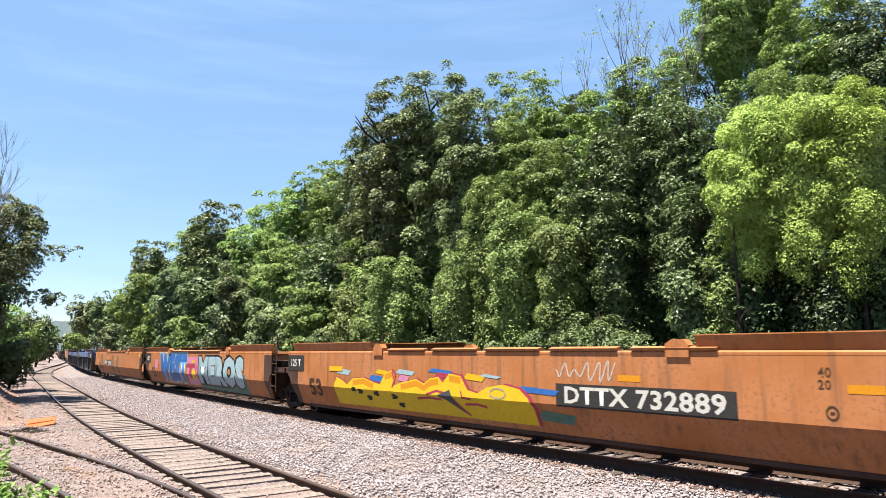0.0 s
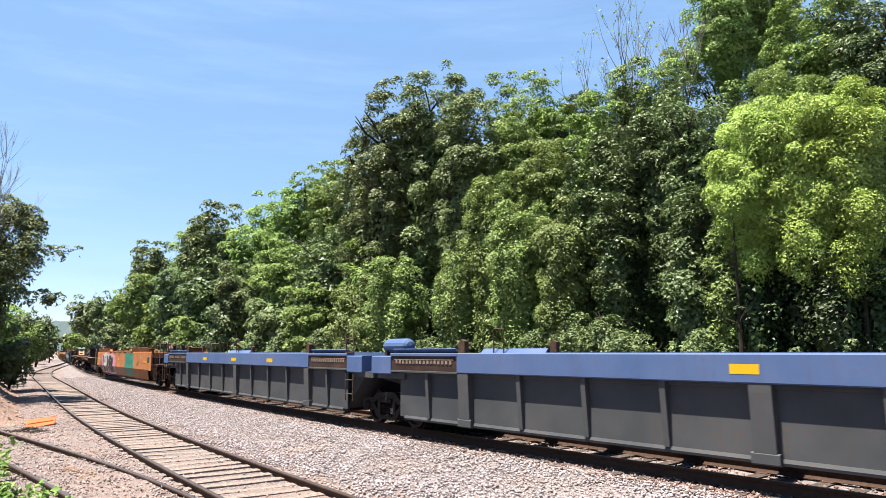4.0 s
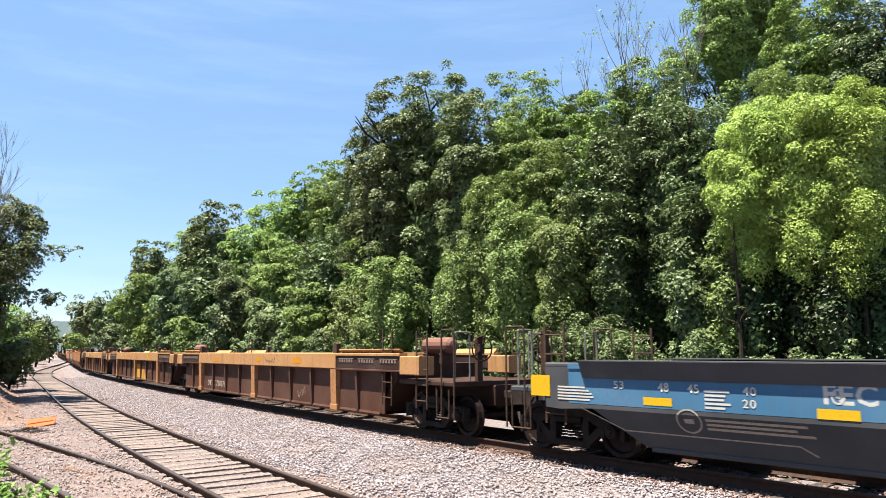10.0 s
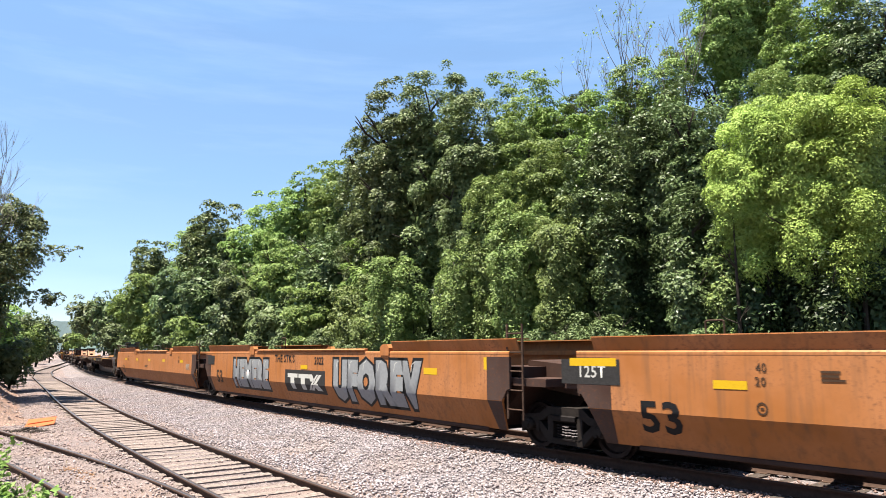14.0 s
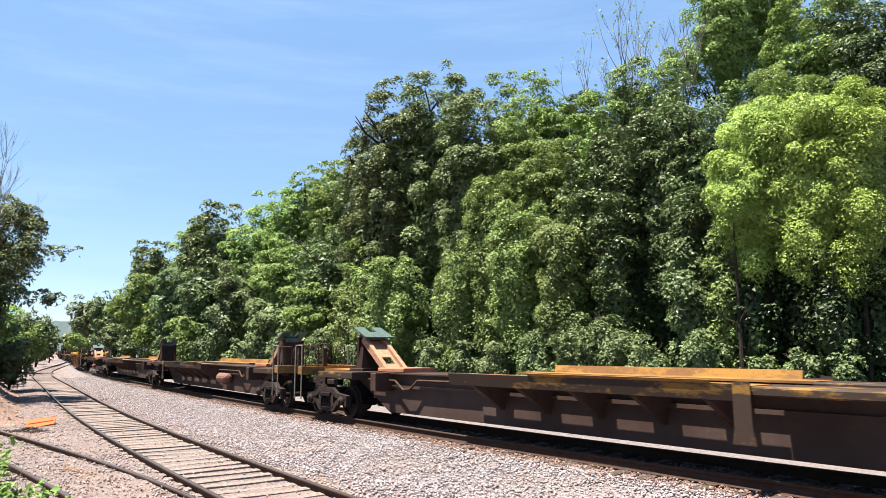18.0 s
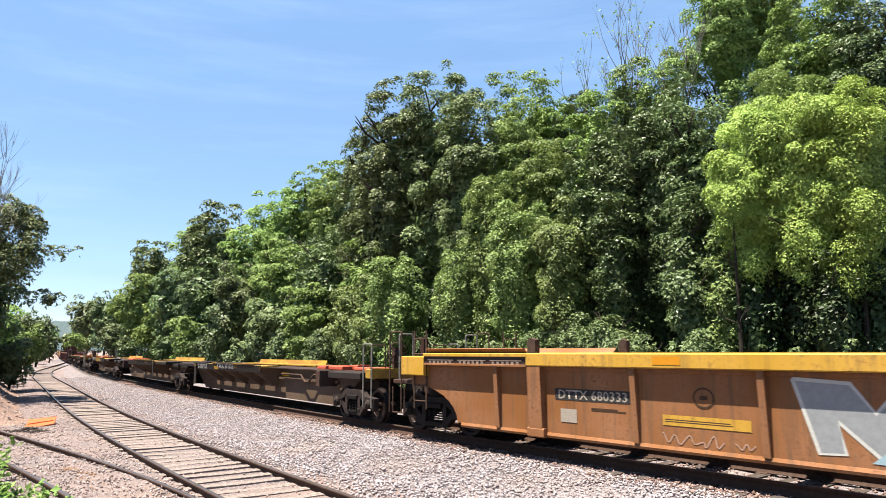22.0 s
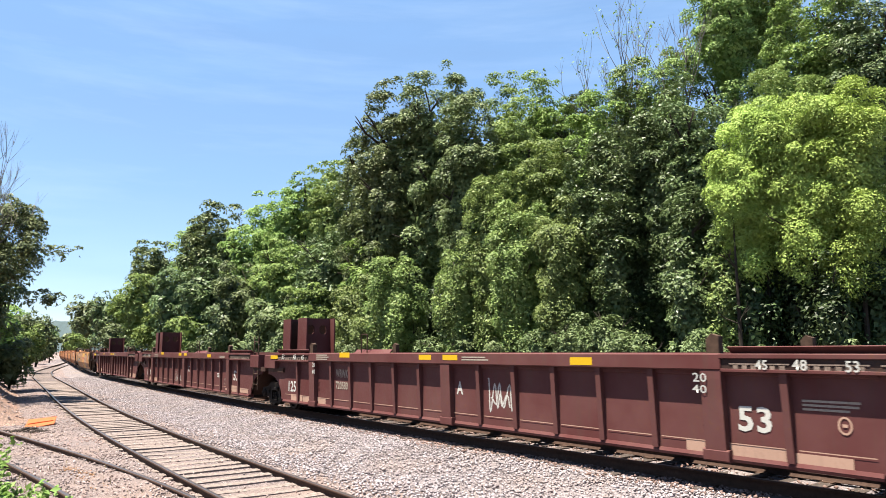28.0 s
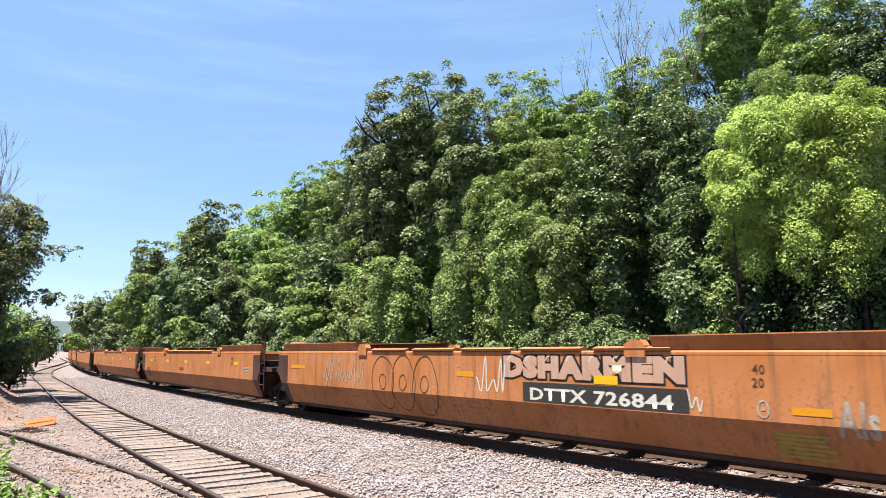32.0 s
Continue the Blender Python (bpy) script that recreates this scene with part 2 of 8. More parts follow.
M["stones"] = stone_mat("ballast_stone", (0.110, 0.094, 0.098), (0.308, 0.268, 0.283), (0.211, 0.163, 0.150))
M["bed"] = gravel_mat("crushed_ballast", (0.088, 0.074, 0.077), (0.204, 0.176, 0.185), (0.163, 0.128, 0.116), 20)
M["soil"] = gravel_mat("stony_soil", (0.075, 0.060, 0.060), (0.231, 0.185, 0.183), (0.211, 0.150, 0.130), 40)
M["track_stones"] = stone_mat("rust_stained_stone", (0.07, 0.044, 0.037), (0.21, 0.142, 0.128), (0.15, 0.085, 0.065))
M["rubble"] = stone_mat("brown_rubble", (0.099, 0.076, 0.073), (0.290, 0.231, 0.227), (0.251, 0.158, 0.132))
# Near-black litter: the shade under the trees is put into its colour.
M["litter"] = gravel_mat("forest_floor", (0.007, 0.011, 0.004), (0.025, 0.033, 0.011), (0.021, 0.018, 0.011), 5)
# Blue-grey ridge colour stands in for the haze of distance.
M["hill"] = leaf_mat("haze_tinted_far_woods", (0.043, 0.073, 0.087), (0.052, 0.084, 0.098))
M["mound"] = gravel_mat("brown_rubble_mound", (0.091, 0.061, 0.051), (0.263, 0.180, 0.150), (0.243, 0.143, 0.110), 24)
M["straw"] = plain("dry_straw", (0.152, 0.121, 0.066), 0.8, 0, 0.3)
M["sand"] = plain("rusty_sand", (0.17, 0.095, 0.055), 0.95, 0, 0.45, 14)


# ---- geometry helpers ----
def fast_mesh(name, verts, faces, mat, smooth=False):
    """A mesh of equal-sided faces from numpy arrays."""
    me = bpy.data.meshes.new(name)
    k = faces.shape[1]
    me.vertices.add(len(verts))
    me.vertices.foreach_set("co", np.ascontiguousarray(verts, dtype=np.float32).ravel())
    me.loops.add(faces.size)
    me.loops.foreach_set("vertex_index", np.ascontiguousarray(faces, dtype=np.int32).ravel())
    me.polygons.add(len(faces))
    me.polygons.foreach_set("loop_start", np.arange(0, faces.size, k, dtype=np.int32))
    if smooth:
        me.polygons.foreach_set("use_smooth", np.ones(len(faces), dtype=bool))
    me.update(calc_edges=True)
    me.materials.append(mat)
    return me


class Geo:
    """Collects plain solids into one mesh."""

    def __init__(self):
        self.v, self.f = [], []

    def add(self, verts, faces):
        o = len(self.v)
        self.v += [tuple(p) for p in verts]
        self.f += [tuple(i + o for i in q) for q in faces]
        return self

    def box(self, x0, x1, y0, y1, z0, z1, c=0.0):
        """A box; c chamfers its long edges (along x)."""
        if c <= 0:
            return self.prism([(y0, z0), (y1, z0), (y1, z1), (y0, z1)], x0, x1)
        return self.prism([(y0 + c, z0), (y1 - c, z0), (y1, z0 + c), (y1, z1 - c), (y1 - c, z1), (y0 + c, z1), (y0, z1 - c), (y0, z0 + c)], x0, x1)

    def prism(self, yz, x0, x1):
        """A profile in y, z, drawn along x."""
        n = len(yz)
        vs = [(x0, y, z) for y, z in yz] + [(x1, y, z) for y, z in yz]
        fs = [(i, (i + 1) % n, n + (i + 1) % n, n + i) for i in range(n)] + [tuple(range(n))[::-1], tuple(range(n, 2 * n))]
        return self.add(vs, fs)

    def plate(self, xz, y0, y1):
        """A profile in x, z, drawn along y."""
        n = len(xz)
        vs = [(x, y0, z) for x, z in xz] + [(x, y1, z) for x, z in xz]
        fs = [(i, (i + 1) % n, n + (i + 1) % n, n + i) for i in range(n)] + [tuple(range(n))[::-1], tuple(range(n, 2 * n))]
        return self.add(vs, fs)

    def tube(self, a, b, r0, r1=None, n=8):
        r1 = r0 if r1 is None else r1
        a, b = Vector(a), Vector(b)
        q = (b - a).to_track_quat("Z", "Y")
        ring = [(math.cos(2 * math.pi * i / n), math.sin(2 * math.pi * i / n)) for i in range(n)]
        vs = [a + q @ Vector((c * r0, s * r0, 0)) for c, s in ring] + [b + q @ Vector((c * r1, s * r1, 0)) for c, s in ring]
        fs = [(i, (i + 1) % n, n + (i + 1) % n, n + i) for i in range(n)] + [tuple(range(n))[::-1], tuple(range(n, 2 * n))]
        return self.add(vs, fs)

    def pipe(self, pts, r, n=6):
        for a, b in zip(pts, pts[1:]):
            self.tube(a, b, r, n=n)
        return self

    def lathe(self, profile, centre, n=28):
        """A profile of (radius, y) turned about an axle along y."""
        cx, cy, cz = centre
        k = len(profile)
        vs = []
        for i in range(n):
            a = 2 * math.pi * i / n
            vs += [(cx + r * math.cos(a), cy + y, cz + r * math.sin(a)) for r, y in profile]
        fs = []
        for i in range(n):
            j = (i + 1) % n
            fs += [(i * k + p, i * k + p + 1, j * k + p + 1, j * k + p) for p in range(k - 1)]
        return self.add(vs, fs)

    def mesh(self, name, mat):
        me = bpy.data.meshes.new(name)
        me.from_pydata(self.v, [], self.f)
        bm = bmesh.new()
        bm.from_mesh(me)
        bmesh.ops.recalc_face_normals(bm, faces=bm.faces)
        bm.to_mesh(me)
        bm.free()
        me.materials.append(mat)
        return me


CACHE = {}


def part(name, key, build, mat, parent, label="", m=None):
    """One mesh object under a thing or a part; alike parts share their mesh."""
    k = (name, key, mat.name)
    if k not in CACHE:
        g = Geo()
        build(g)
        CACHE[k] = g.mesh(name, mat)
    ob = new(name, CACHE[k])
    ob.parent = parent
    if m is not None:
        ob.matrix_basis = m
    if label:
        tagged(ob, label)
    return ob


def thing(name, label, category, group="", kind="", at=None):
    ob = new(name)
    ob.empty_display_size = 0.3
    if at is not None:
        ob.matrix_basis = at
    return tagged(ob, label, category, group, kind)


# ---- the line of the tracks ----
class Line:
    def __init__(self, x0, heading, knots, bends, lo=-60.0, hi=950.0):
        ds = 0.5
        s = np.arange(lo, hi + 0.01, ds)
        k = np.interp(s, knots, bends)
        i0 = int(np.argmin(abs(s)))
        c = np.concatenate([[0], np.cumsum((k[1:] + k[:-1]) / 2 * ds)])
        th = heading + c - c[i0]
        dx, dy = np.sin(th), np.cos(th)
        x = np.concatenate([[0], np.cumsum((dx[1:] + dx[:-1]) / 2 * ds)])
        y = np.concatenate([[0], np.cumsum((dy[1:] + dy[:-1]) / 2 * ds)])
        self.s, self.x, self.y, self.th = s, x - x[i0] + x0, y - y[i0], th

    def at(self, s, lat=0.0, z=0.0):
        """A point s metres along, lat metres to the camera's side."""
        x, y, t = np.interp(s, self.s, self.x), np.interp(s, self.s, self.y), np.interp(s, self.s, self.th)
        return np.stack([x - lat * np.cos(t), y + lat * np.sin(t), z + 0 * x], -1)

    def place(self, s, lat=0.0, z=0.0):
        x, y, z = (float(q) for q in self.at(s, lat, z))
        t = float(np.interp(s, self.s, self.th))
        return pose(x, y, z, 0, 0, 90 - math.degrees(t))

    def offsets(self, px, py):
        """Signed distance to the camera's side, for arrays of points; and the place along."""
        sel = slice(0, 760)
        X, Y, T, S = self.x[sel], self.y[sel], self.th[sel], self.s[sel]
        lat, along = np.empty(len(px)), np.empty(len(px))
        for i in range(0, len(px), 4000):
            a, b = px[i:i + 4000, None] - X, py[i:i + 4000, None] - Y
            j = np.argmin(a * a + b * b, 1)
            r = np.arange(len(j))
            lat[i:i + 4000] = -a[r, j] * np.cos(T[j]) + b[r, j] * np.sin(T[j])
            along[i:i + 4000] = S[j]
        return lat, along


MAIN = Line(14.789, -0.81436, [-40, 0, 25, 50, 75, 100, 130, 180], [0.004, 0.01199, 0.0026, 0.00069, 0.00262, 0.00026, -0.0003, 0.0001])
SIDING = Line(5.4997, -0.67051, [-20, 0, 25, 50, 75, 100], [0.0, 0.00307, 0.00337, -0.0008, 0.0019, 0.0060])
SIDE_Z = -0.217


def join_lines(line, main, s0, m0, m1, apart):
    """Lead a track from its own course at s0 into the main line, which it meets at m1."""
    m = np.arange(m0, m1, 0.5)
    t = (m - m0) / (m1 - m0)
    p = main.at(m, apart * (1 - t * t * (3 - 2 * t)))
    keep = line.s <= s0
    q = np.concatenate([np.stack([line.x[keep], line.y[keep]], 1), p[:, :2]])
    step = np.hypot(*np.diff(q, axis=0).T)
    line.s = np.concatenate([line.s[keep], line.s[keep][-1] + np.cumsum(step[keep.sum() - 1:])])
    d = np.gradient(q, axis=0)
    line.x, line.y, line.th = q[:, 0], q[:, 1], np.arctan2(d[:, 0], d[:, 1])


join_lines(SIDING, MAIN, 72.0, 84.0, 172.0, 4.55)


# ---- ground ----
def smooth(a, b, x):
    t = np.clip((x - a) / (b - a), 0, 1)
    return t * t * (3 - 2 * t)


def ground_height(px, py):
    """The lie of the land: level by the tracks, a bank behind the main line."""
    px, py = np.atleast_1d(np.asarray(px, float)), np.atleast_1d(np.asarray(py, float))
    lat, along = MAIN.offsets(px, py)
    z = np.full(len(px), -0.46)
    z -= 0.35 * smooth(2.2, 4.5, -lat)
    z += 3.2 * smooth(7, 30, -lat) + 9.0 * smooth(25, 120, -lat) * smooth(400, 100, np.hypot(px, py))
    slat, _ = SIDING.offsets(px, py)
    z += 0.12 * smooth(-2.6, -1.5, slat) * smooth(70, 50, py)
    z += 1.2 * smooth(4.0, 16, slat) * smooth(16, 30, py)
    z += 0.05 * np.sin(px * 0.9 + 1.3 * np.sin(py * 0.7)) * smooth(0.5, 5, slat)
    z += 30 * smooth(700, 2600, py) * (0.5 + 0.5 * np.sin(px * 0.004))
    return z


def axis(lo, hi, step, far, n):
    g = np.geomspace(1, far, n)[1:]
    return np.concatenate([lo - g[::-1], np.arange(lo, hi, step), hi + g])


def make_ground():
    xs, ys = axis(-70, 45, 0.7, 3000, 30), axis(-20, 120, 0.7, 3000, 34)
    gx, gy = np.meshgrid(xs, ys)
    px, py = gx.ravel(), gy.ravel()
    z = ground_height(px, py)
    n, k = len(xs), len(ys)
    i = (np.arange(k - 1)[:, None] * n + np.arange(n - 1)).ravel()
    f = np.stack([i, i + 1, i + n + 1, i + n], 1)
    ob = new("ground", fast_mesh("ground", np.stack([px, py, z], 1), f, M["soil"], True))
    tagged(ob, "stony brown-grey soil beside the railway tracks", "ground", kind="structure")


def make_bed():
    """The raised bed of crushed stone under and beside the main line."""
    s = np.concatenate([np.arange(-40, 70, 0.4), np.arange(70, 300, 2.0), np.arange(300, 900, 20.0)])
    prof = [(-8.1, -0.86), (-6.8, -0.66), (-4.8, -0.50), (-3.0, -0.36), (-1.9, -0.24), (-1.3, -0.2), (-0.6, -0.21), (0, -0.22), (0.6, -0.21), (1.3, -0.2), (1.75, -0.22),
            (2.2, -0.27), (2.8, -0.33), (3.4, -0.37), (4.0, -0.405), (4.5, -0.48)]
    rng = np.random.default_rng(3)
    vs = []
    for lat, z in prof:
        p = MAIN.at(s, lat, z)
        p[:, 2] += rng.normal(0, 0.012, len(s))
        vs.append(p)
    k, n = len(s), len(prof)
    v = np.concatenate(vs)
    i = (np.arange(n - 1)[:, None] * k + np.arange(k - 1)).ravel()
    ob = new("ballast_bed", fast_mesh("ballast_bed", v, np.stack([i, i + 1, i + k + 1, i + k], 1), M["bed"], True))
    tagged(ob, "pale grey crushed-stone ballast under the main track", "ballast", kind="structure")


def make_forest_floor():
    """Leaf litter and low growth over the bank behind the line, forest shade in its colour."""
    s = np.concatenate([np.arange(-30, 120, 1.0), np.arange(120, 300, 4.0)])
    lats = np.array([-7.5, -7.8, -8.1, -8.5, -9.3, -11, -13, -16, -20, -25, -32, -42, -55])
    vs = []
    for q in lats:
        p = MAIN.at(s, q, 0)
        p[:, 2] = ground_height(p[:, 0], p[:, 1]) + 0.06 + 0.05 * np.sin(s * 1.7 + q)
        vs.append(p)
    k, n = len(s), len(lats)
    i = (np.arange(n - 1)[:, None] * k + np.arange(k - 1)).ravel()
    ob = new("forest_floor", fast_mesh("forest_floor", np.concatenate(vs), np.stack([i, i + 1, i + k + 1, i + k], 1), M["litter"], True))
    tagged(ob, "leaf litter on the bank, darkened to carry the trees' shade", "forest floor", kind="structure")


def make_undergrowth():
    rng = np.random.default_rng(21)
    n = 1500
    s = 2 + 110 * rng.random(n) ** 1.5
    lat = -9.2 - 5.0 * rng.random(n) ** 1.3
    p = MAIN.at(s, lat, 0)
    p[:, 2] = ground_height(p[:, 0], p[:, 1]) + rng.uniform(0.0, 0.5, n)
    v, f = leaf_cloud(rng, p, rng.uniform(0.25, 0.7, n), 42000, 0.2, 0.5, 0.8, 0.3)
    ob = new("undergrowth", fast_mesh("undergrowth", v, f, M["shrub"]))
    tagged(ob, "low green undergrowth along the foot of the bank", "undergrowth", kind="stuff")


OCTA_V = np.array([(1, 0, 0), (-1, 0, 0), (0, 1, 0), (0, -1, 0), (0, 0, 1), (0, 0, -1)], float)
OCTA_F = np.array([(0, 2, 4), (2, 1, 4), (1, 3, 4), (3, 0, 4), (2, 0, 5), (1, 2, 5), (3, 1, 5), (0, 3, 5)])


def turns(rng, n):
    q = rng.normal(size=(n, 4))
    q /= np.linalg.norm(q, axis=1)[:, None]
    w, x, y, z = q.T
    return np.stack([1 - 2 * (y * y + z * z), 2 * (x * y - z * w), 2 * (x * z + y * w), 2 * (x * y + z * w), 1 - 2 * (x * x + z * z),
                     2 * (y * z - x * w), 2 * (x * z - y * w), 2 * (y * z + x * w), 1 - 2 * (x * x + y * y)], 1).reshape(n, 3, 3)


def scatter_stones(name, rng, pts, size, mat, label, parent=None):
    n = len(pts)
    v = OCTA_V[None] * rng.uniform(0.55, 1.25, (n, 6, 1)) * rng.uniform(0.6, 1.0, (n, 1, 3))
    v = np.einsum("nij,nkj->nki", turns(rng, n), v) * size[:, None, None]
    v[:, :, 2] *= 0.8
    v += pts[:, None, :]
    f = OCTA_F[None] + (np.arange(n) * 6)[:, None, None]
    ob = new(name, fast_mesh(name, v.reshape(-1, 3), f.reshape(-1, 3), mat))
    tagged(ob, label, "gravel", kind="stuff")
    return ob


def make_siding_bed():
    """Gravel packed between the siding's ties and heaped over their ends."""
    s = np.concatenate([np.arange(4, 60, 0.25), np.arange(60, 150, 1.5)])
    prof = [(-3.0, -0.47), (-2.2, -0.36), (-1.6, -0.30), (-1.2, -0.275), (-0.95, -0.29), (-0.8, -0.355), (-0.4, -0.35), (0.0, -0.345), (0.4, -0.35), (0.8, -0.355), (0.95, -0.29),
            (1.25, -0.28), (1.7, -0.31), (2.4, -0.36), (3.2, -0.45)]
    rng = np.random.default_rng(8)
    vs = []
    for lat, z in prof:
        p = SIDING.at(s, lat, z)
        p[:, 2] += rng.normal(0, 0.012, len(s))
        vs.append(p)
    k, n = len(s), len(prof)
    i = (np.arange(n - 1)[:, None] * k + np.arange(k - 1)).ravel()
    ob = new("siding_bed", fast_mesh("siding_bed", np.concatenate(vs), np.stack([i, i + 1, i + k + 1, i + k], 1), M["soil"], True))
    tagged(ob, "brownish gravel packed round the siding's ties", "gravel", kind="structure")
    return [q for q, _ in prof], [z for _, z in prof]


def make_stones():
    side_l, side_z = make_siding_bed()
    rng = np.random.default_rng(5)
    s = 7 + 66 * rng.random(80000) ** 2.1
    lat = 5.4 - 4.12 * rng.random(len(s)) ** 0.85
    prof_l = [0.6, 1.3, 1.75, 2.2, 2.8, 3.4, 4.0, 4.5, 5.4]
    prof_z = [-0.21, -0.2, -0.22, -0.27, -0.33, -0.37, -0.405, -0.43, -0.44]
    p = MAIN.at(s, lat, 0)
    slat, _ = SIDING.offsets(p[:, 0], p[:, 1])
    p[:, 2] = np.maximum(np.interp(lat, prof_l, prof_z), np.interp(slat, side_l, side_z, left=-9, right=-9)) + rng.uniform(-0.004, 0.04, len(s))
    p = p[slat < -0.92 - 0.5 * rng.random(len(s)) ** 2]
    scatter_stones("ballast_stones", rng, p, rng.uniform(0.018, 0.046, len(p)), M["stones"], "loose pale grey crushed ballast stones")
    s = 2 + 58 * rng.random(29000) ** 1.5
    lat = np.where(rng.random(len(s)) < 0.5, rng.uniform(-3.0, 0.95, len(s)), 0.8 + 0.7 * rng.random(len(s)) ** 1.5)
    p = MAIN.at(s, lat, -0.2)
    p[:, 2] += rng.uniform(-0.02, 0.03, len(s)) - 0.35 * np.clip(-lat - 1.6, 0, 2)
    scatter_stones("track_stones", rng, p, rng.uniform(0.02, 0.05, len(p)), M["track_stones"], "rust-stained crushed stones between the main track's ties")
    s = 7 + 50 * rng.random(50000) ** 1.9
    lat = rng.uniform(-1.4, 7.0, len(s))
    keep = (abs(lat) > 0.86) | (rng.random(len(s)) < 0.18)
    s, lat = s[keep], lat[keep]
    p = SIDING.at(s, lat, 0)
    p[:, 2] = np.maximum(ground_height(p[:, 0], p[:, 1]), np.interp(lat, side_l, side_z, left=-9, right=-9)) + rng.uniform(-0.004, 0.022, len(s))
    scatter_stones("siding_gravel", rng, p, rng.uniform(0.014, 0.042, len(p)), M["rubble"], "fine brown and grey gravel round the siding")


RAIL = [(-0.07, -0.17), (0.07, -0.17), (0.07, -0.158), (0.012, -0.14), (0.012, -0.045), (0.036, -0.035), (0.036, -0.006), (0.028, 0.0),
        (-0.028, 0.0), (-0.036, -0.006), (-0.036, -0.035), (-0.012, -0.045), (-0.012, -0.14), (-0.07, -0.158)]


def make_rail(parent, pts, mat, label):
    """A rail along a chain of points on its head's middle."""
    n, k = len(pts), len(RAIL)
    d = np.gradient(pts, axis=0)
    d /= np.linalg.norm(d, axis=1)[:, None]
    side = np.stack([-d[:, 1], d[:, 0], 0 * d[:, 0]], 1)
    v = np.concatenate([pts + side * a + np.array([0, 0, b]) for a, b in RAIL])
    j = np.arange(k)
    i = (j[:, None] * n + np.arange(n - 1)).ravel()
    i2 = (((j + 1) % k)[:, None] * n + np.arange(n - 1)).ravel()
    me = fast_mesh("rail", v, np.stack([i, i + 1, i2 + 1, i2], 1), mat)
    me.materials.append(M["rail_head"])
    idx = np.zeros(len(me.polygons), dtype=np.int32)
    idx[7 * (n - 1):8 * (n - 1)] = 1
    me.polygons.foreach_set("material_index", idx)
    ob = new("rail", me)
    ob.parent = parent
    return tagged(ob, label)


def tie_mesh(name, mat, seed, length=2.6, wide=0.23, high=0.17):
    """One hewn tie: ends ragged, top split and sagging."""
    rng = random.Random(seed)
    g = Geo()
    xs = [-length / 2, -length / 4, 0, length / 4, length / 2]
    vs = []
    for x in xs:
        w0, w1 = wide / 2 * rng.uniform(0.88, 1.05), wide / 2 * rng.uniform(0.88, 1.05)
        z = rng.uniform(-0.012, 0.006)
        e = rng.uniform(-0.03, 0.03) if abs(x) > 1 else 0
        vs += [(x + e, -w0, -high), (x + e, w1, -high), (x + e, w1 * 0.95, z - 0.012), (x + e, w1 * 0.4, z), (x + e, 0, z - rng.uniform(0, 0.01)), (x + e, -w0 * 0.5, z), (x + e, -w0 * 0.95, z - 0.012)]
    fs = [(i * 7 + j, i * 7 + (j + 1) % 7, (i + 1) * 7 + (j + 1) % 7, (i + 1) * 7 + j) for i in range(4) for j in range(7)]
    g.add(vs, fs + [tuple(range(7))[::-1], tuple(range(28, 35))])
    return g.mesh(name, mat)


def make_track(name, label, line, z, s0, s1, gap, top, near, mat, rng, rail_label):
    track = thing(name, label, "railway track", kind="structure")
    s = np.concatenate([np.arange(s0, 90, 0.5), np.arange(90, s1, 2.0)])
    for lat in (0.755, -0.755):
        pts = line.at(s, lat, z)
        pts[:, 2] += (-0.012 - z) * smooth(95, 150, s) if z < 0 else 0
        make_rail(track, pts, M["rail"], rail_label)
    kinds = [tie_mesh("tie", mat, i) for i in range(6)]
    far = Geo()
    q = s0 + 1.0
    while q < min(s1, 130):
        m = line.place(q, rng.uniform(-0.06, 0.06), z - 0.17 - top + rng.uniform(-0.02, 0.01)) @ pose(0, 0, 0, 0, rng.uniform(-0.6, 0.6), 90 + rng.uniform(-2.5, 2.5))
        if near[0] < q < near[1]:
            ob = new("tie", kinds[rng.randrange(6)])
            ob.parent = track
            ob.matrix_basis = m
            if rng.random() < 0.5 and q < 45:
                for lat in (0.755, -0.755):
                    PLATES.append((track, line.place(q, lat, z - 0.168)))
        else:
            c = [m @ Vector(p) for p in ((-1.3, -.11, 0), (1.3, -.11, 0), (1.3, .11, 0), (-1.3, .11, 0))]
            far.add(c, [(0, 1, 2, 3)])
        q += gap * rng.uniform(0.92, 1.08)
    if far.v:
        ob = new("far_ties", far.mesh("far_ties", mat))
        ob.parent = track
        tagged(ob, kind="stuff")
    return track


PLATES = []
make_ground()
make_bed()
make_stones()
_rng = random.Random(11)
main_track = make_track("main_track", "main railway track with rust-brown rails on wooden ties", MAIN, 0.0, -30, 850, 0.52, 0.0, (4, 60), M["tie_dark"], _rng, "rust-brown steel rail with a worn head")
siding_track = make_track("siding_track", "weathered siding with rusty rails and sunken grey ties", SIDING, SIDE_Z, 2, 158, 0.53, -0.085, (4, 62), M["tie"], _rng, "dull rusty rail of the siding")


def make_spur():
    """The third track, leaving the siding beside the camera."""
    spur = thing("spur_track", "rusty spur rails joining the siding from the weeds", "railway track", kind="structure")
    for a, b, c in (((-3.0, 9.45), (-7.13, 14.15), (-14.6, 21.4)), ((-4.9, 9.7), (-7.34, 12.45), (-13.2, 18.6))):
        t = np.linspace(0, 1, 40)[:, None]
        ctrl = 2 * np.array(b) - (np.array(a) + np.array(c)) / 2
        p = (1 - t) ** 2 * np.array(a) + 2 * t * (1 - t) * ctrl + t * t * np.array(c)
        make_rail(spur, np.concatenate([p, np.full((40, 1), SIDE_Z - 0.01)], 1), M["rail"], "rusty rail of the spur")
    return spur


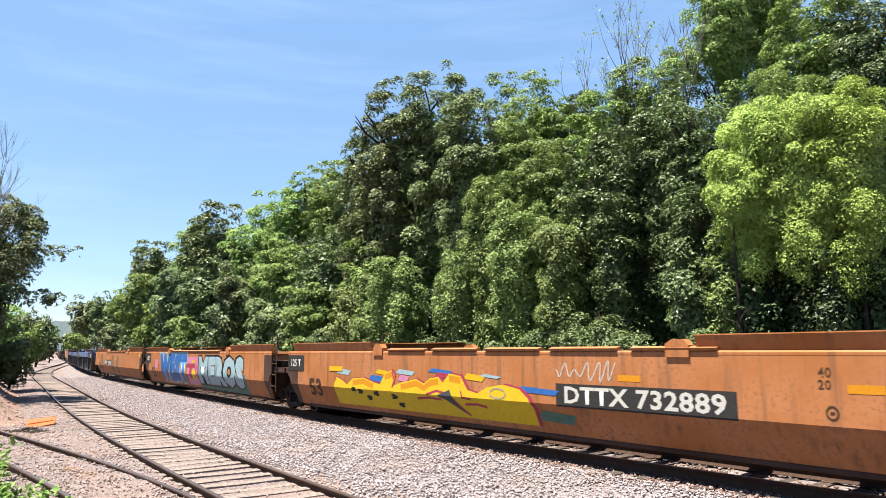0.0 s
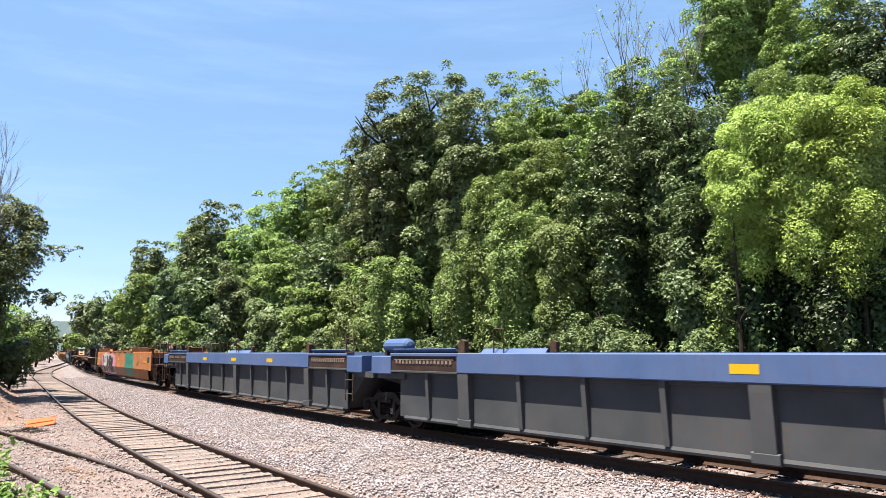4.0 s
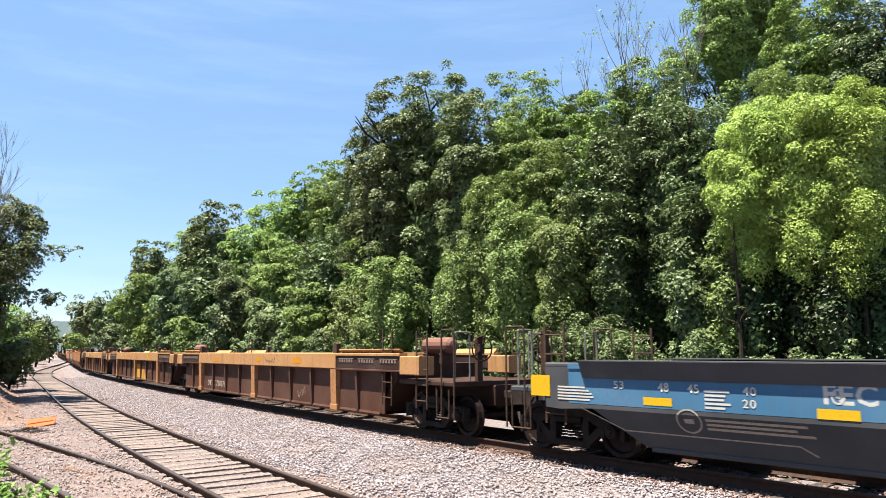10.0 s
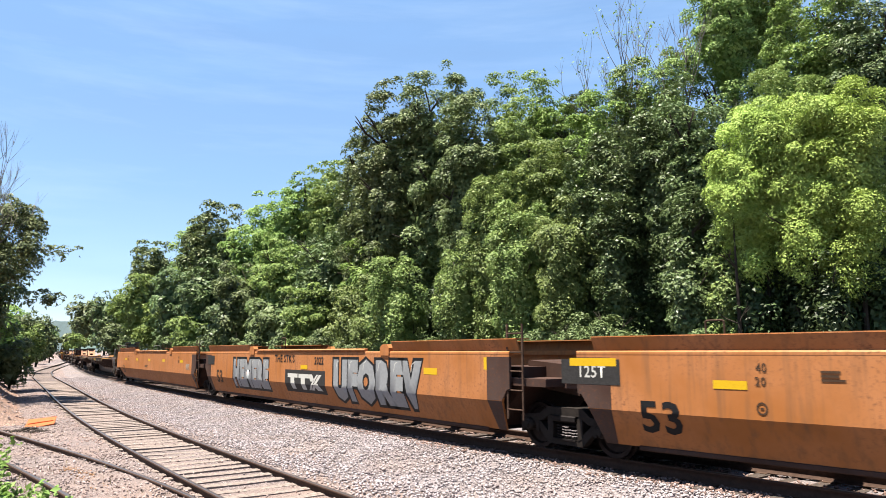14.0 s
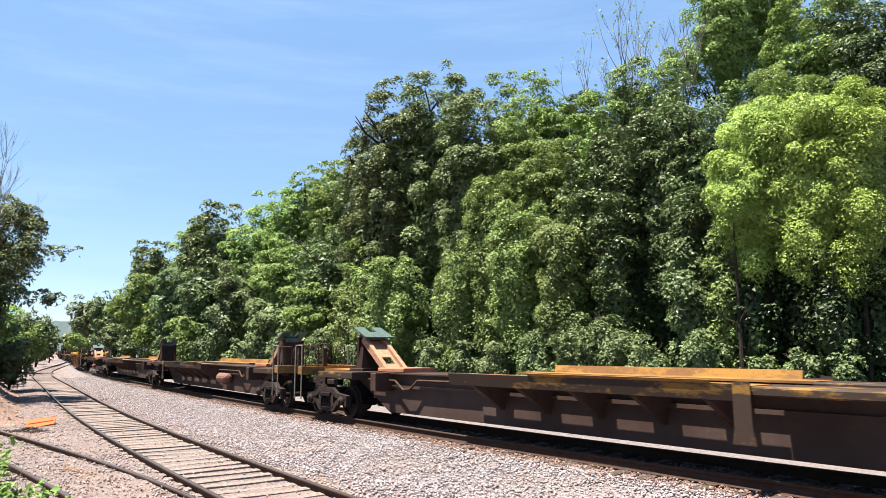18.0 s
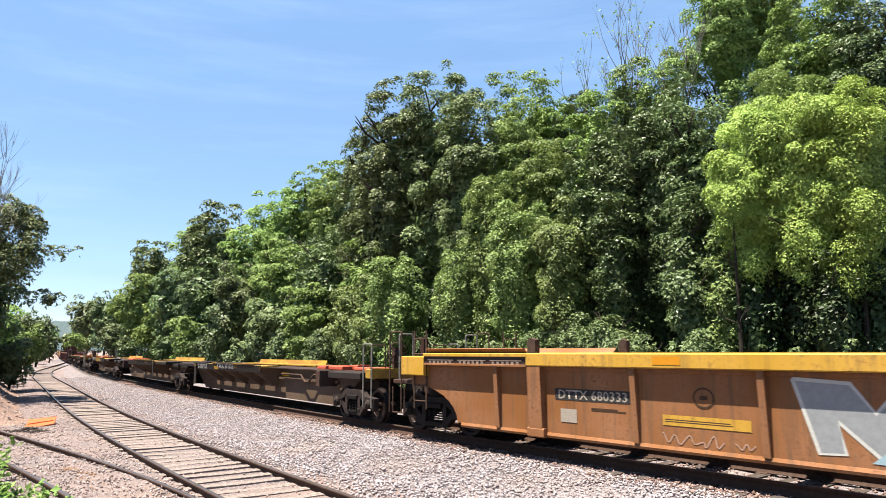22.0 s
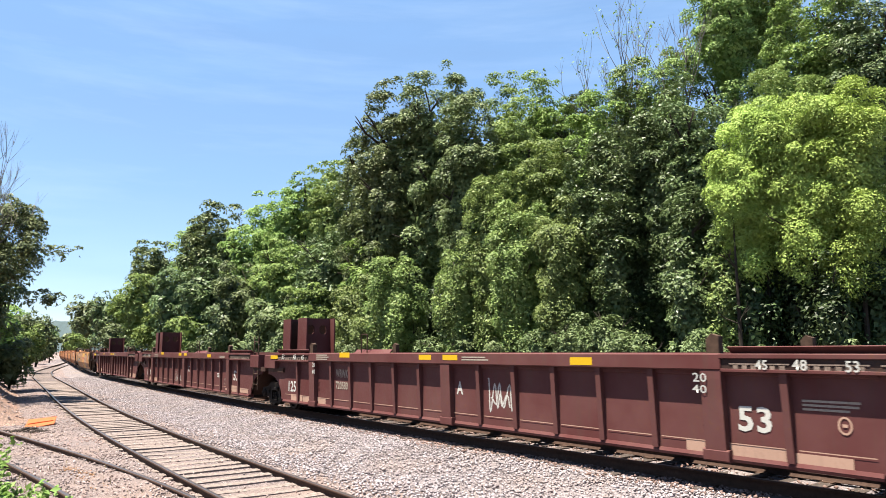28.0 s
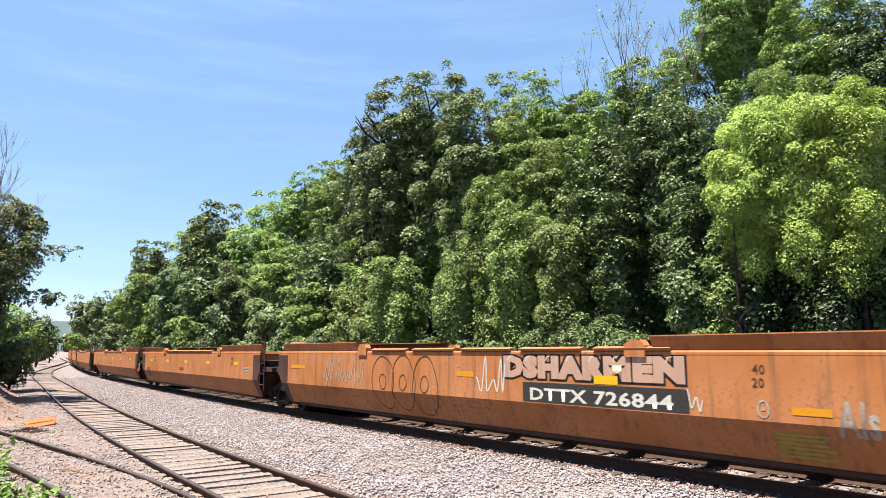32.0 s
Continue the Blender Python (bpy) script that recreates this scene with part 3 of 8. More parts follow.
spur_track = make_spur()
for _track, _m in PLATES:
    part("tie_plate", "tp", lambda g: g.box(-0.09, 0.09, -0.17, 0.17, -0.012, 0.008), M["rust"], _track, m=_m)


# ---- plants ----
def leaf_cloud(rng, centres, radii, count, size, up=0.35, flat=0.75, inner=0.55, sprays=6, tri=False):
    """Leaves in small sprays over the upper, outer sides of clumps, with gaps between the sprays."""
    centres, radii = np.asarray(centres, float), np.asarray(radii, float)
    if sprays > 1:
        d = rng.normal(size=(len(centres), sprays, 3))
        d[..., 2] += 0.35
        d /= np.linalg.norm(d, axis=2)[..., None]
        centres = (centres[:, None] + d * radii[:, None, None] * rng.uniform(0.6, 1.0, d.shape[:2])[..., None] * np.array([1, 1, flat])).reshape(-1, 3)
        radii = np.repeat(radii, sprays) * rng.uniform(0.28, 0.52, len(centres))
    w = radii ** 2
    c = rng.choice(len(centres), count, p=w / w.sum())
    d = rng.normal(size=(count, 3))
    d[:, 2] += up + 0.3
    d /= np.linalg.norm(d, axis=1)[:, None]
    r = radii[c] * (inner + (1.12 - inner) * rng.random(count) ** 0.5)
    p = centres[c] + d * r[:, None] * np.array([1, 1, flat])
    nrm = d * 0.55 + rng.normal(0, 0.38, (count, 3)) + np.array([-0.15, -0.1, 0.6])
    nrm /= np.linalg.norm(nrm, axis=1)[:, None]
    ax = rng.normal(size=(count, 3)) + d * 0.8 + np.array([0, 0, -0.5])
    ax -= nrm * (ax * nrm).sum(1)[:, None]
    ax /= np.linalg.norm(ax, axis=1)[:, None]
    sd = np.cross(nrm, ax)
    s = (size * rng.uniform(0.55, 1.3, count))[:, None]
    if tri:
        v = np.stack([p - ax * s * 0.5 + sd * s * 0.34, p - ax * s * 0.42 - sd * s * 0.36, p + ax * s * 0.6], 1)
        f = np.arange(count * 3).reshape(-1, 3)
    else:
        v = np.stack([p - ax * s * 0.5, p + sd * s * 0.32 + nrm * s * 0.08, p + ax * s * 0.55 - nrm * s * 0.05, p - sd * s * 0.32 + nrm * s * 0.08], 1)
        f = (np.array([(0, 1, 2), (0, 2, 3)])[None] + (np.arange(count) * 4)[:, None, None]).reshape(-1, 3)
    return v.reshape(-1, 3), f


def limb(g, rng, a, d, length, r, depth, tips, spread=0.6, up=0.15):
    b = a
    for i in range(3):
        e = b + d * length / 3
        g.tube(b, e, r * (1 - i * 0.2), r * (0.8 - i * 0.2), 5 if r > 0.05 else 3)
        b = e
        d = (d + Vector((rng.uniform(-.2, .2), rng.uniform(-.2, .2), rng.uniform(-.08, .15)))).normalized()
    tips.append(b)
    if depth > 0:
        for _ in range(rng.choice((2, 3, 3))):
            nd = (d + Vector((rng.uniform(-1, 1), rng.uniform(-1, 1), rng.uniform(-0.4, 0.7) + up)) * spread).normalized()
            limb(g, rng, b, nd, length * rng.uniform(0.55, 0.8), r * 0.5, depth - 1, tips, spread, up)


def crown_leaves(rng, w, h, base, lump, size, up, flat, cover, extra=()):
    """A crown of domed clumps of leaves over a core of shaded foliage, between base and h."""
    mid, half = (h + base) / 2, (h - base) / 2
    a = w / 2
    skin = 4 * math.pi * ((a ** 3.2 + 2 * (a * half) ** 1.6) / 3) ** 0.625
    n = int(min(900, max(14, 1.15 * skin / (math.pi * lump * lump))))
    d = rng.normal(size=(n, 3))
    d /= np.linalg.norm(d, axis=1)[:, None]
    lean = rng.normal(size=(6, 3))
    lean /= np.linalg.norm(lean, axis=1)[:, None]

    def shell(d):
        wave = 1 + 0.06 * np.sin(5.0 * (d @ lean.T) + np.arange(6) * 1.7).sum(1) / 1.6
        side = np.hypot(d[:, 0], d[:, 1])
        fill = np.maximum(side, 0.12) ** -0.42
        fill = fill * (0.56 + 0.44 * smooth(-0.75, 0.1, d[:, 2]))
        return np.stack([d[:, 0] * fill * a, d[:, 1] * fill * a, np.sign(d[:, 2]) * np.abs(d[:, 2]) ** 0.8 * half], 1) * np.clip(wave, 0.8, 1.04)[:, None]

    rs = lump * rng.uniform(0.55, 1.35, n)
    k = np.where(rng.random(n) < 0.8, rng.uniform(0.8, 1.02, n), rng.uniform(0.5, 0.8, n))
    p = shell(d)
    cs = p * np.maximum(0.3, (k - 0.55 * rs / np.linalg.norm(p, axis=1)))[:, None] + np.array([0, 0, mid])
    out = d.copy()
    for ex, ey, ez, er in extra:
        m = 5
        e = rng.normal(size=(m, 3)) * np.array([er * 0.8, er * 0.5, er * 0.22]) + np.array([ex, ey, ez])
        cs, rs, out = np.concatenate([cs, e]), np.concatenate([rs, np.full(m, er * 0.55)]), np.concatenate([out, np.tile([0.3, -0.3, 0.5], (m, 1))])
    count = int(cover * skin / (0.35 * size * size))
    share = rs ** 2 * (0.5 + 0.5 * smooth(-0.6, 0.2, out[:, 2]))
    c = rng.choice(len(cs), count, p=share / share.sum())
    q = rng.normal(size=(count, 3)) + out[c] * 0.75
    q[:, 2] += up + 0.35
    q /= np.linalg.norm(q, axis=1)[:, None]
    pos = cs[c] + q * (rs[c] * (0.62 + 0.5 * rng.random(count) ** 0.6))[:, None] * np.array([1, 1, flat])
    nrm = q * 0.7 + rng.normal(0, 0.36, (count, 3)) + np.array([-0.12, -0.1, 0.45])
    grain = size * (1.5 if size < 0.15 else 2.3)
    heart = int(1.3 * skin / (0.35 * grain ** 2))
    g = rng.normal(size=(heart, 3))
    g /= np.linalg.norm(g, axis=1)[:, None]
    core = shell(g) * rng.uniform(0.35, 0.70, heart)[:, None] + np.array([0, 0, mid])
    pos, nrm, q = np.concatenate([pos, core]), np.concatenate([nrm, g + rng.normal(0, 0.3, (heart, 3))]), np.concatenate([q, g])
    total = count + heart
    nrm /= np.linalg.norm(nrm, axis=1)[:, None]
    ax = rng.normal(size=(total, 3)) + q * 0.8 + np.array([0, 0, -0.6])
    ax -= nrm * (ax * nrm).sum(1)[:, None]
    ax /= np.linalg.norm(ax, axis=1)[:, None]
    sd = np.cross(nrm, ax)
    s = (np.concatenate([np.full(count, size), np.full(heart, grain)]) * rng.uniform(0.6, 1.3, total))[:, None]
    v = np.stack([pos - ax * s * 0.5 + sd * s * 0.34, pos - ax * s * 0.42 - sd * s * 0.36, pos + ax * s * 0.6], 1)
    return v.reshape(-1, 3), np.arange(total * 3).reshape(-1, 3)


make_forest_floor()
make_undergrowth()
SPECIES = {
    # leaf size, clump size, upward lean, flatness, leaf cover
    "oak": (0.105, 0.9, 0.35, 0.85, 1.2),
    "maple": (0.118, 0.78, 0.25, 0.8, 0.9),
    "locust": (0.10, 0.85, 0.3, 0.62, 1.0),
    "lime": (0.068, 0.8, 0.15, 0.95, 1.35),
    "vine": (0.10, 0.72, 0.2, 1.0, 1.1),
    "shrub": (0.105, 0.7, 0.35, 0.85, 1.0),
    "dark_leaf": (0.12, 0.8, 0.25, 0.85, 0.62),
}
TREE_LABEL = {
    "oak": "tall dark green oak in full leaf on the bank", "maple": "broad-leaved maple with glossy dark green leaves", "locust": "feathery mid-green locust tree with layered sprays",
    "lime": "drooping tree with bright lime-green foliage", "vine": "tree smothered in pale green climbing vines", "shrub": "leafy green shrub at the edge of the track bed",
    "dark_leaf": "dark green tree with the wood's shade put into its leaf colour"}


def tree(x, y, height, width, kind, low=0.12, sink=0.15, dense=1.0, seed=None, sprays=()):
    """A tree or shrub: tapered trunk with limbs, crown of clumped leaves reaching down to low of its height."""
    seed = int(abs(x) * 131 + abs(y) * 17 + height * 7) if seed is None else seed
    rng, nr = random.Random(seed), np.random.default_rng(seed)
    size, lumpy, up, flat, cover = SPECIES[kind]
    dist = math.hypot(x, y)
    z = float(ground_height(x, y)[0]) - sink
    top = thing("shrub" if kind == "shrub" else "tree", TREE_LABEL[kind], "shrub" if kind == "shrub" else "tree", "shrubs by the track" if kind == "shrub" else "trees of the wood", at=pose(x, y, z, 0, 0, 0 if sprays else rng.uniform(0, 360)))
    base = height * low
    v, f = crown_leaves(nr, width, height, base, min(width * 0.28, lumpy * (0.34 + 0.0085 * dist)), size * max(1.0, dist / 28), up, flat, cover * dense, sprays)
    g, tips = Geo(), []
    r = (0.009 if kind == "lime" else 0.018) * height + 0.02
    d = Vector((rng.uniform(-.08, .08), rng.uniform(-.08, .08), 1)).normalized()
    a = Vector((0, 0, 0))
    for i in range(4):
        b = a + d * height * 0.19
        g.tube(a, b, r * (1 - i * 0.2), r * (0.8 - i * 0.2), 7)
        if i > 0:
            for _ in range(2):
                nd = Vector((rng.uniform(-1, 1), rng.uniform(-1, 1), rng.uniform(0.2, 0.9))).normalized()
                limb(g, rng, b, nd, width * 0.3, r * 0.35, 1, tips)
        a = b
    tr = new("trunk", g.mesh("trunk", M["bark"]))
    tr.parent = top
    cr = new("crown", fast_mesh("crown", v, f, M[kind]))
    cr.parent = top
    return top


def bare_tree(x, y, height, spread, label, leaves=0, lift=0.0):
    rng = random.Random(int(abs(x * 31 + y * 7)))
    z = float(ground_height(x, y)[0]) - 0.2
    top = thing("bare_tree", label, "tree", "trees of the wood", at=pose(x, y, z))
    g, twigs, tips = Geo(), Geo(), []
    a, d, r = Vector((0, 0, 0)), Vector((0, 0, 1)), 0.012 * height
    for i in range(5):
        b = a + (d + Vector((rng.uniform(-.06, .06), rng.uniform(-.06, .06), 0))) * height * 0.13
        g.tube(a, b, r * (1 - i * .15), r * (.85 - i * .15), 6)
        a = b
        if i > 1:
            for _ in range(4):
                nd = Vector((rng.uniform(-1, 1) * spread, rng.uniform(-1, 1) * spread, 1)).normalized()
                limb(twigs, rng, b, nd, height * 0.16, r * 0.3, 3, tips, 0.5, 0.5)
    tr = new("trunk", g.mesh("trunk", M["dead_bark"]))
    tr.parent = top
    br = new("bare_crown", twigs.mesh("bare_crown", M["dead_bark"]))
    br.parent = top
    tagged(br, "thin bare twigs", kind="stuff")
    if leaves:
        nr = np.random.default_rng(7)
        v, f = leaf_cloud(nr, [tuple(t) for t in tips], np.full(len(tips), 0.22), leaves, 0.15)
        cr = new("crown", fast_mesh("crown", v, f, M["locust"]))
        cr.parent = top
    return top


# far end of the wood
tree(-189.8, 365.6, 22.6, 10.8, "oak", 0.06)
tree(-170.9, 332.9, 31.0, 17.3, "oak", 0.06)
tree(-114.2, 234.4, 23.0, 10.6, "maple", 0.06)
tree(-75.8, 164.4, 17.7, 7.4, "locust", 0.06)
tree(-67.6, 160.1, 28.1, 10.6, "oak", 0.06)
tree(-62.8, 141.6, 19.5, 6.9, "locust", 0.06)
tree(-36.4, 92.9, 15.0, 5.2, "maple", 0.06)
tree(-42.3, 115.7, 23.4, 7.6, "locust", 0.06)
tree(-31.4, 94.3, 22.0, 9.5, "oak", 0.06)
tree(-75.5, 159.9, 9.7, 6.5, "shrub", 0.06)
tree(-40.2, 97.7, 9.5, 5.9, "locust", 0.06)
# middle of the wood
tree(-28.2, 79.5, 13.1, 5.9, "maple", 0.06)
tree(-22.5, 78.6, 17.0, 6.1, "locust", 0.06)
tree(-20.6, 81.4, 20.6, 6.8, "locust", 0.06)
tree(-18.6, 63.3, 11.0, 5.3, "oak", 0.06)
tree(-16.5, 74.3, 19.9, 5.5, "locust", 0.06)
tree(-13.5, 73.2, 22.0, 5.8, "locust", 0.06)
tree(-12.9, 56.3, 11.9, 5.7, "locust", 0.06)
tree(-9.5, 61.1, 18.6, 4.8, "locust", 0.06)
tree(-7.9, 48.6, 11.1, 4.9, "maple", 0.06)
tree(-9.1, 47.5, 7.7, 4.0, "locust", 0.06)
tree(-13.1, 53.5, 7.5, 4.0, "oak", 0.06)
tree(-20.0, 63.6, 7.6, 4.6, "maple", 0.06)
tree(-28.4, 77.5, 7.8, 4.7, "locust", 0.06)
tree(-5.5, 41.6, 6.4, 2.9, "vine", 0.06)
# the great oak and its neighbours
tree(-2.6, 42.6, 19.6, 5.8, "oak", 0.06)
tree(-0.4, 41.2, 19.9, 5.6, "oak", 0.06)
tree(1.4, 37.3, 17.8, 3.4, "oak", 0.06)
tree(-5.1, 46.3, 18.0, 3.8, "oak", 0.06)
tree(-4.7, 43.9, 12.7, 3.6, "oak", 0.06)
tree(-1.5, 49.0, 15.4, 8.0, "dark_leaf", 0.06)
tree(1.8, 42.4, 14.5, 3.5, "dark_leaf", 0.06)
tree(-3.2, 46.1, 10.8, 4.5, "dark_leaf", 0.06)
tree(-5.0, 42.5, 9.6, 3.1, "locust", 0.06)
tree(3.9, 42.9, 19.2, 2.3, "locust", 0.06)
tree(4.1, 37.2, 16.5, 2.4, "locust", 0.06)
tree(5.5, 40.5, 18.5, 2.3, "locust", 0.06)
tree(6.6, 38.9, 17.1, 2.1, "locust", 0.06)
tree(4.8, 31.9, 12.8, 2.7, "locust", 0.06)
tree(8.0, 38.6, 16.2, 2.8, "shrub", 0.06)
tree(5.8, 48.9, 18.9, 6.0, "locust", 0.06)
tree(8.3, 45.3, 17.0, 5.2, "locust", 0.06)
tree(9.1, 38.8, 15.0, 3.5, "shrub", 0.06)
tree(2.4, 31.8, 11.2, 2.8, "vine", 0.06)
tree(3.4, 29.8, 9.2, 2.9, "vine", 0.06)
tree(0.9, 32.5, 7.7, 2.6, "vine", 0.06)
tree(-2.5, 37.1, 7.8, 3.2, "vine", 0.06)
tree(-4.2, 39.2, 7.0, 2.1, "vine", 0.06)
tree(4.8, 27.4, 8.4, 2.2, "vine", 0.06)
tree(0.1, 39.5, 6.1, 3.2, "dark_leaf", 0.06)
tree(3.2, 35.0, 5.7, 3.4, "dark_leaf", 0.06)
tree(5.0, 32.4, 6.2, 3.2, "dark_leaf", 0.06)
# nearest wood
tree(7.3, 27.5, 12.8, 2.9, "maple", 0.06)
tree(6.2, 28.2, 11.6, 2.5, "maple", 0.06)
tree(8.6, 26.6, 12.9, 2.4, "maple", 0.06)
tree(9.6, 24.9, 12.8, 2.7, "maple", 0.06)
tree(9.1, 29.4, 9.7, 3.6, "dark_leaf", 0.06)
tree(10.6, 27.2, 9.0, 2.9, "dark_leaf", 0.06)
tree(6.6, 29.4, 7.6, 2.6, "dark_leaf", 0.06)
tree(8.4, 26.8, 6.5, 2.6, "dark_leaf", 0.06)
tree(6.6, 26.1, 8.9, 1.7, "maple", 0.06)
tree(8.5, 23.5, 8.6, 1.5, "maple", 0.06)
tree(13.1, 36.6, 17.2, 2.3, "locust", 0.06)
tree(14.9, 34.1, 21.4, 4.5, "locust", 0.54)
tree(17.7, 35.3, 20.6, 4.0, "locust", 0.60)
tree(15.4, 26.7, 17.6, 4.1, "locust", 0.06)
tree(15.9, 24.4, 16.0, 3.0, "maple", 0.06)
tree(12.9, 25.0, 12.7, 3.5, "vine", 0.06)
tree(9.9, 21.6, 10.5, 2.5, "lime", 0.38)
tree(11.1, 20.7, 10.5, 3.2, "lime", 0.38)
tree(11.9, 19.6, 10.2, 2.4, "lime", 0.38)
tree(9.1, 21.3, 9.0, 1.5, "lime", 0.62)
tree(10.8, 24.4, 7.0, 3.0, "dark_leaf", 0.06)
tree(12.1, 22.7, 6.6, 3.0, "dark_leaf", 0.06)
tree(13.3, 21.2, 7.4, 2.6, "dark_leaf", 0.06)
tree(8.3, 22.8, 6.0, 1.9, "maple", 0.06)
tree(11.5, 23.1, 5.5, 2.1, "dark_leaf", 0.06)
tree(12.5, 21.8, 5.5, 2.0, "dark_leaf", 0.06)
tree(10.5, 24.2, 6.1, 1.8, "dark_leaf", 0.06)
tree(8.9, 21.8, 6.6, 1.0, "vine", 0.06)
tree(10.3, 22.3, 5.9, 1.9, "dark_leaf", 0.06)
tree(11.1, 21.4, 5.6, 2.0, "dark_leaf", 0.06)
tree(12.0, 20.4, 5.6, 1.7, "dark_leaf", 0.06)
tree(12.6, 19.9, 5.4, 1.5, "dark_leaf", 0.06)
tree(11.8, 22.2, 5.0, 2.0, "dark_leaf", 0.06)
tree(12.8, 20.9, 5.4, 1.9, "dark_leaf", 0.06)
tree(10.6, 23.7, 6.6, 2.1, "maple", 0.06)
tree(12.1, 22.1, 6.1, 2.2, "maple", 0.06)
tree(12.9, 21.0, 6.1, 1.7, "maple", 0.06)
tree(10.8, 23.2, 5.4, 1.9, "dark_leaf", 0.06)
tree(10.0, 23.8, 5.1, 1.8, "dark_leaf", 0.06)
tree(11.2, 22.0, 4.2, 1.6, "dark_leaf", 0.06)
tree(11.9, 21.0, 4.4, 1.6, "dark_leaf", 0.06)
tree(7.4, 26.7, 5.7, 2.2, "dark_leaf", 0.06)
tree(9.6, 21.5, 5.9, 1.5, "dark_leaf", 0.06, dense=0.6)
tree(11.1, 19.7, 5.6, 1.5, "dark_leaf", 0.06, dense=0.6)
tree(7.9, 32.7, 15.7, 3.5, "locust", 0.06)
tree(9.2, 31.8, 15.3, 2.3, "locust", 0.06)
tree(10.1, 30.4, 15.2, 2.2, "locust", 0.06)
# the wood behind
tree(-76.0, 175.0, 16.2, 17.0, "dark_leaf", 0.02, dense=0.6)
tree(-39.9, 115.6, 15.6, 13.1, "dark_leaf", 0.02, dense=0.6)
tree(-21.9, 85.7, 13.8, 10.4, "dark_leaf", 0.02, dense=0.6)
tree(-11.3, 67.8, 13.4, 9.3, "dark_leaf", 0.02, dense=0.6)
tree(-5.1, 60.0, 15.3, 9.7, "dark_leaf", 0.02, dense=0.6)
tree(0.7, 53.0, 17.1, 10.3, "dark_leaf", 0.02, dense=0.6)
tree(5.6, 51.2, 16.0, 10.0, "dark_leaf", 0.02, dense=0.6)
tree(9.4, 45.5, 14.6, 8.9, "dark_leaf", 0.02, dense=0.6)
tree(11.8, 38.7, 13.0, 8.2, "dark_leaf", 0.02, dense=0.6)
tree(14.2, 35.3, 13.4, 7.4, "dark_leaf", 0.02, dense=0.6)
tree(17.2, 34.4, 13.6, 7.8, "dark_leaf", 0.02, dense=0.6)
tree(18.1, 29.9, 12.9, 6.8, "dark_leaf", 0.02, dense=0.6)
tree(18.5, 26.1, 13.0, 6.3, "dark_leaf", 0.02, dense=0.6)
# shrubs
tree(5.8, 24.5, 4.1, 2.2, "shrub", 0.06)
tree(4.7, 25.9, 4.0, 1.5, "shrub", 0.06)
tree(6.7, 22.9, 3.4, 1.3, "shrub", 0.06)
tree(8.1, 21.7, 3.4, 1.4, "shrub", 0.06)
tree(9.3, 20.8, 2.9, 1.0, "shrub", 0.06)
tree(10.3, 20.1, 2.9, 1.0, "shrub", 0.06)
tree(11.0, 19.2, 2.9, 0.9, "shrub", 0.06)
tree(3.8, 27.6, 3.7, 1.6, "shrub", 0.06)
tree(2.3, 29.6, 3.4, 1.6, "shrub", 0.06)
tree(0.9, 31.6, 3.4, 1.6, "shrub", 0.06)
tree(-0.6, 33.9, 3.5, 1.7, "shrub", 0.06)
tree(-2.9, 37.1, 3.6, 1.8, "shrub", 0.06)
tree(-4.9, 40.2, 3.8, 2.0, "shrub", 0.06)
tree(-7.5, 43.5, 4.1, 2.5, "shrub", 0.06)
tree(-11.3, 49.3, 4.1, 2.4, "shrub", 0.06)
tree(-16.2, 56.7, 4.1, 2.6, "shrub", 0.06)
tree(-23.3, 68.2, 4.4, 2.8, "shrub", 0.06)
tree(-36.1, 90.5, 4.8, 3.4, "shrub", 0.06)
tree(-60.0, 132.8, 5.5, 4.3, "shrub", 0.06)
# left
tree(-23.6, 38.2, 3.0, 2.2, "shrub", 0.02)
tree(-41.0, 68.5, 5.1, 3.1, "vine", 0.02)
tree(-61.4, 105.3, 8.2, 4.3, "shrub", 0.02)
tree(-97.7, 171.2, 10.1, 5.6, "maple", 0.02)
tree(-81.8, 145.0, 6.5, 3.1, "shrub", 0.02)
tree(-21.9, 30.1, 9.6, 7.2, "oak", 0.32, dense=1.2, sprays=((4.3, -0.5, 6.6, 0.9), (5.1, -0.3, 6.55, 0.5), (3.6, -0.4, 5.6, 0.8), (4.0, -0.2, 4.55, 0.55), (4.6, 0.0, 4.35, 0.4), (2.6, -0.6, 8.1, 0.8)))
tree(-25.2, 37.3, 8.8, 4.6, "maple", 0.1)
tree(-24.6, 33.6, 4.4, 4.0, "dark_leaf", 0.05)
tree(-25.4, 35.8, 3.0, 3.0, "vine", 0.03)
tree(-28.9, 42.5, 5.6, 3.4, "maple", 0.03)
tree(-33.2, 52.0, 6.3, 3.2, "locust", 0.03)
tree(-43.8, 70.0, 7.3, 3.6, "oak", 0.03)
tree(-58.3, 95.0, 8.2, 4.2, "locust", 0.03)
tree(-76.4, 128.0, 8.0, 4.9, "maple", 0.03)
tree(-93.8, 160.0, 7.0, 5.0, "oak", 0.03)
tree(-118.5, 205.0, 7.2, 5.6, "oak", 0.03)
tree(-28.2, 40.9, 2.4, 2.3, "shrub", 0.02)
tree(-30.8, 45.5, 2.2, 2.8, "vine", 0.02)
tree(-33.8, 50.5, 2.5, 3.0, "shrub", 0.02)
tree(-37.2, 56.5, 2.7, 3.0, "dark_leaf", 0.02)
tree(-41.4, 63.0, 2.9, 3.2, "vine", 0.02)
tree(-47.0, 72.5, 3.2, 3.6, "shrub", 0.02)
tree(-52.5, 82.0, 3.6, 3.6, "maple", 0.02)
bare_tree(9.6, 33.2, 17.9, 0.32, "half-dead tree with thin bare twigs above the wood", 500)
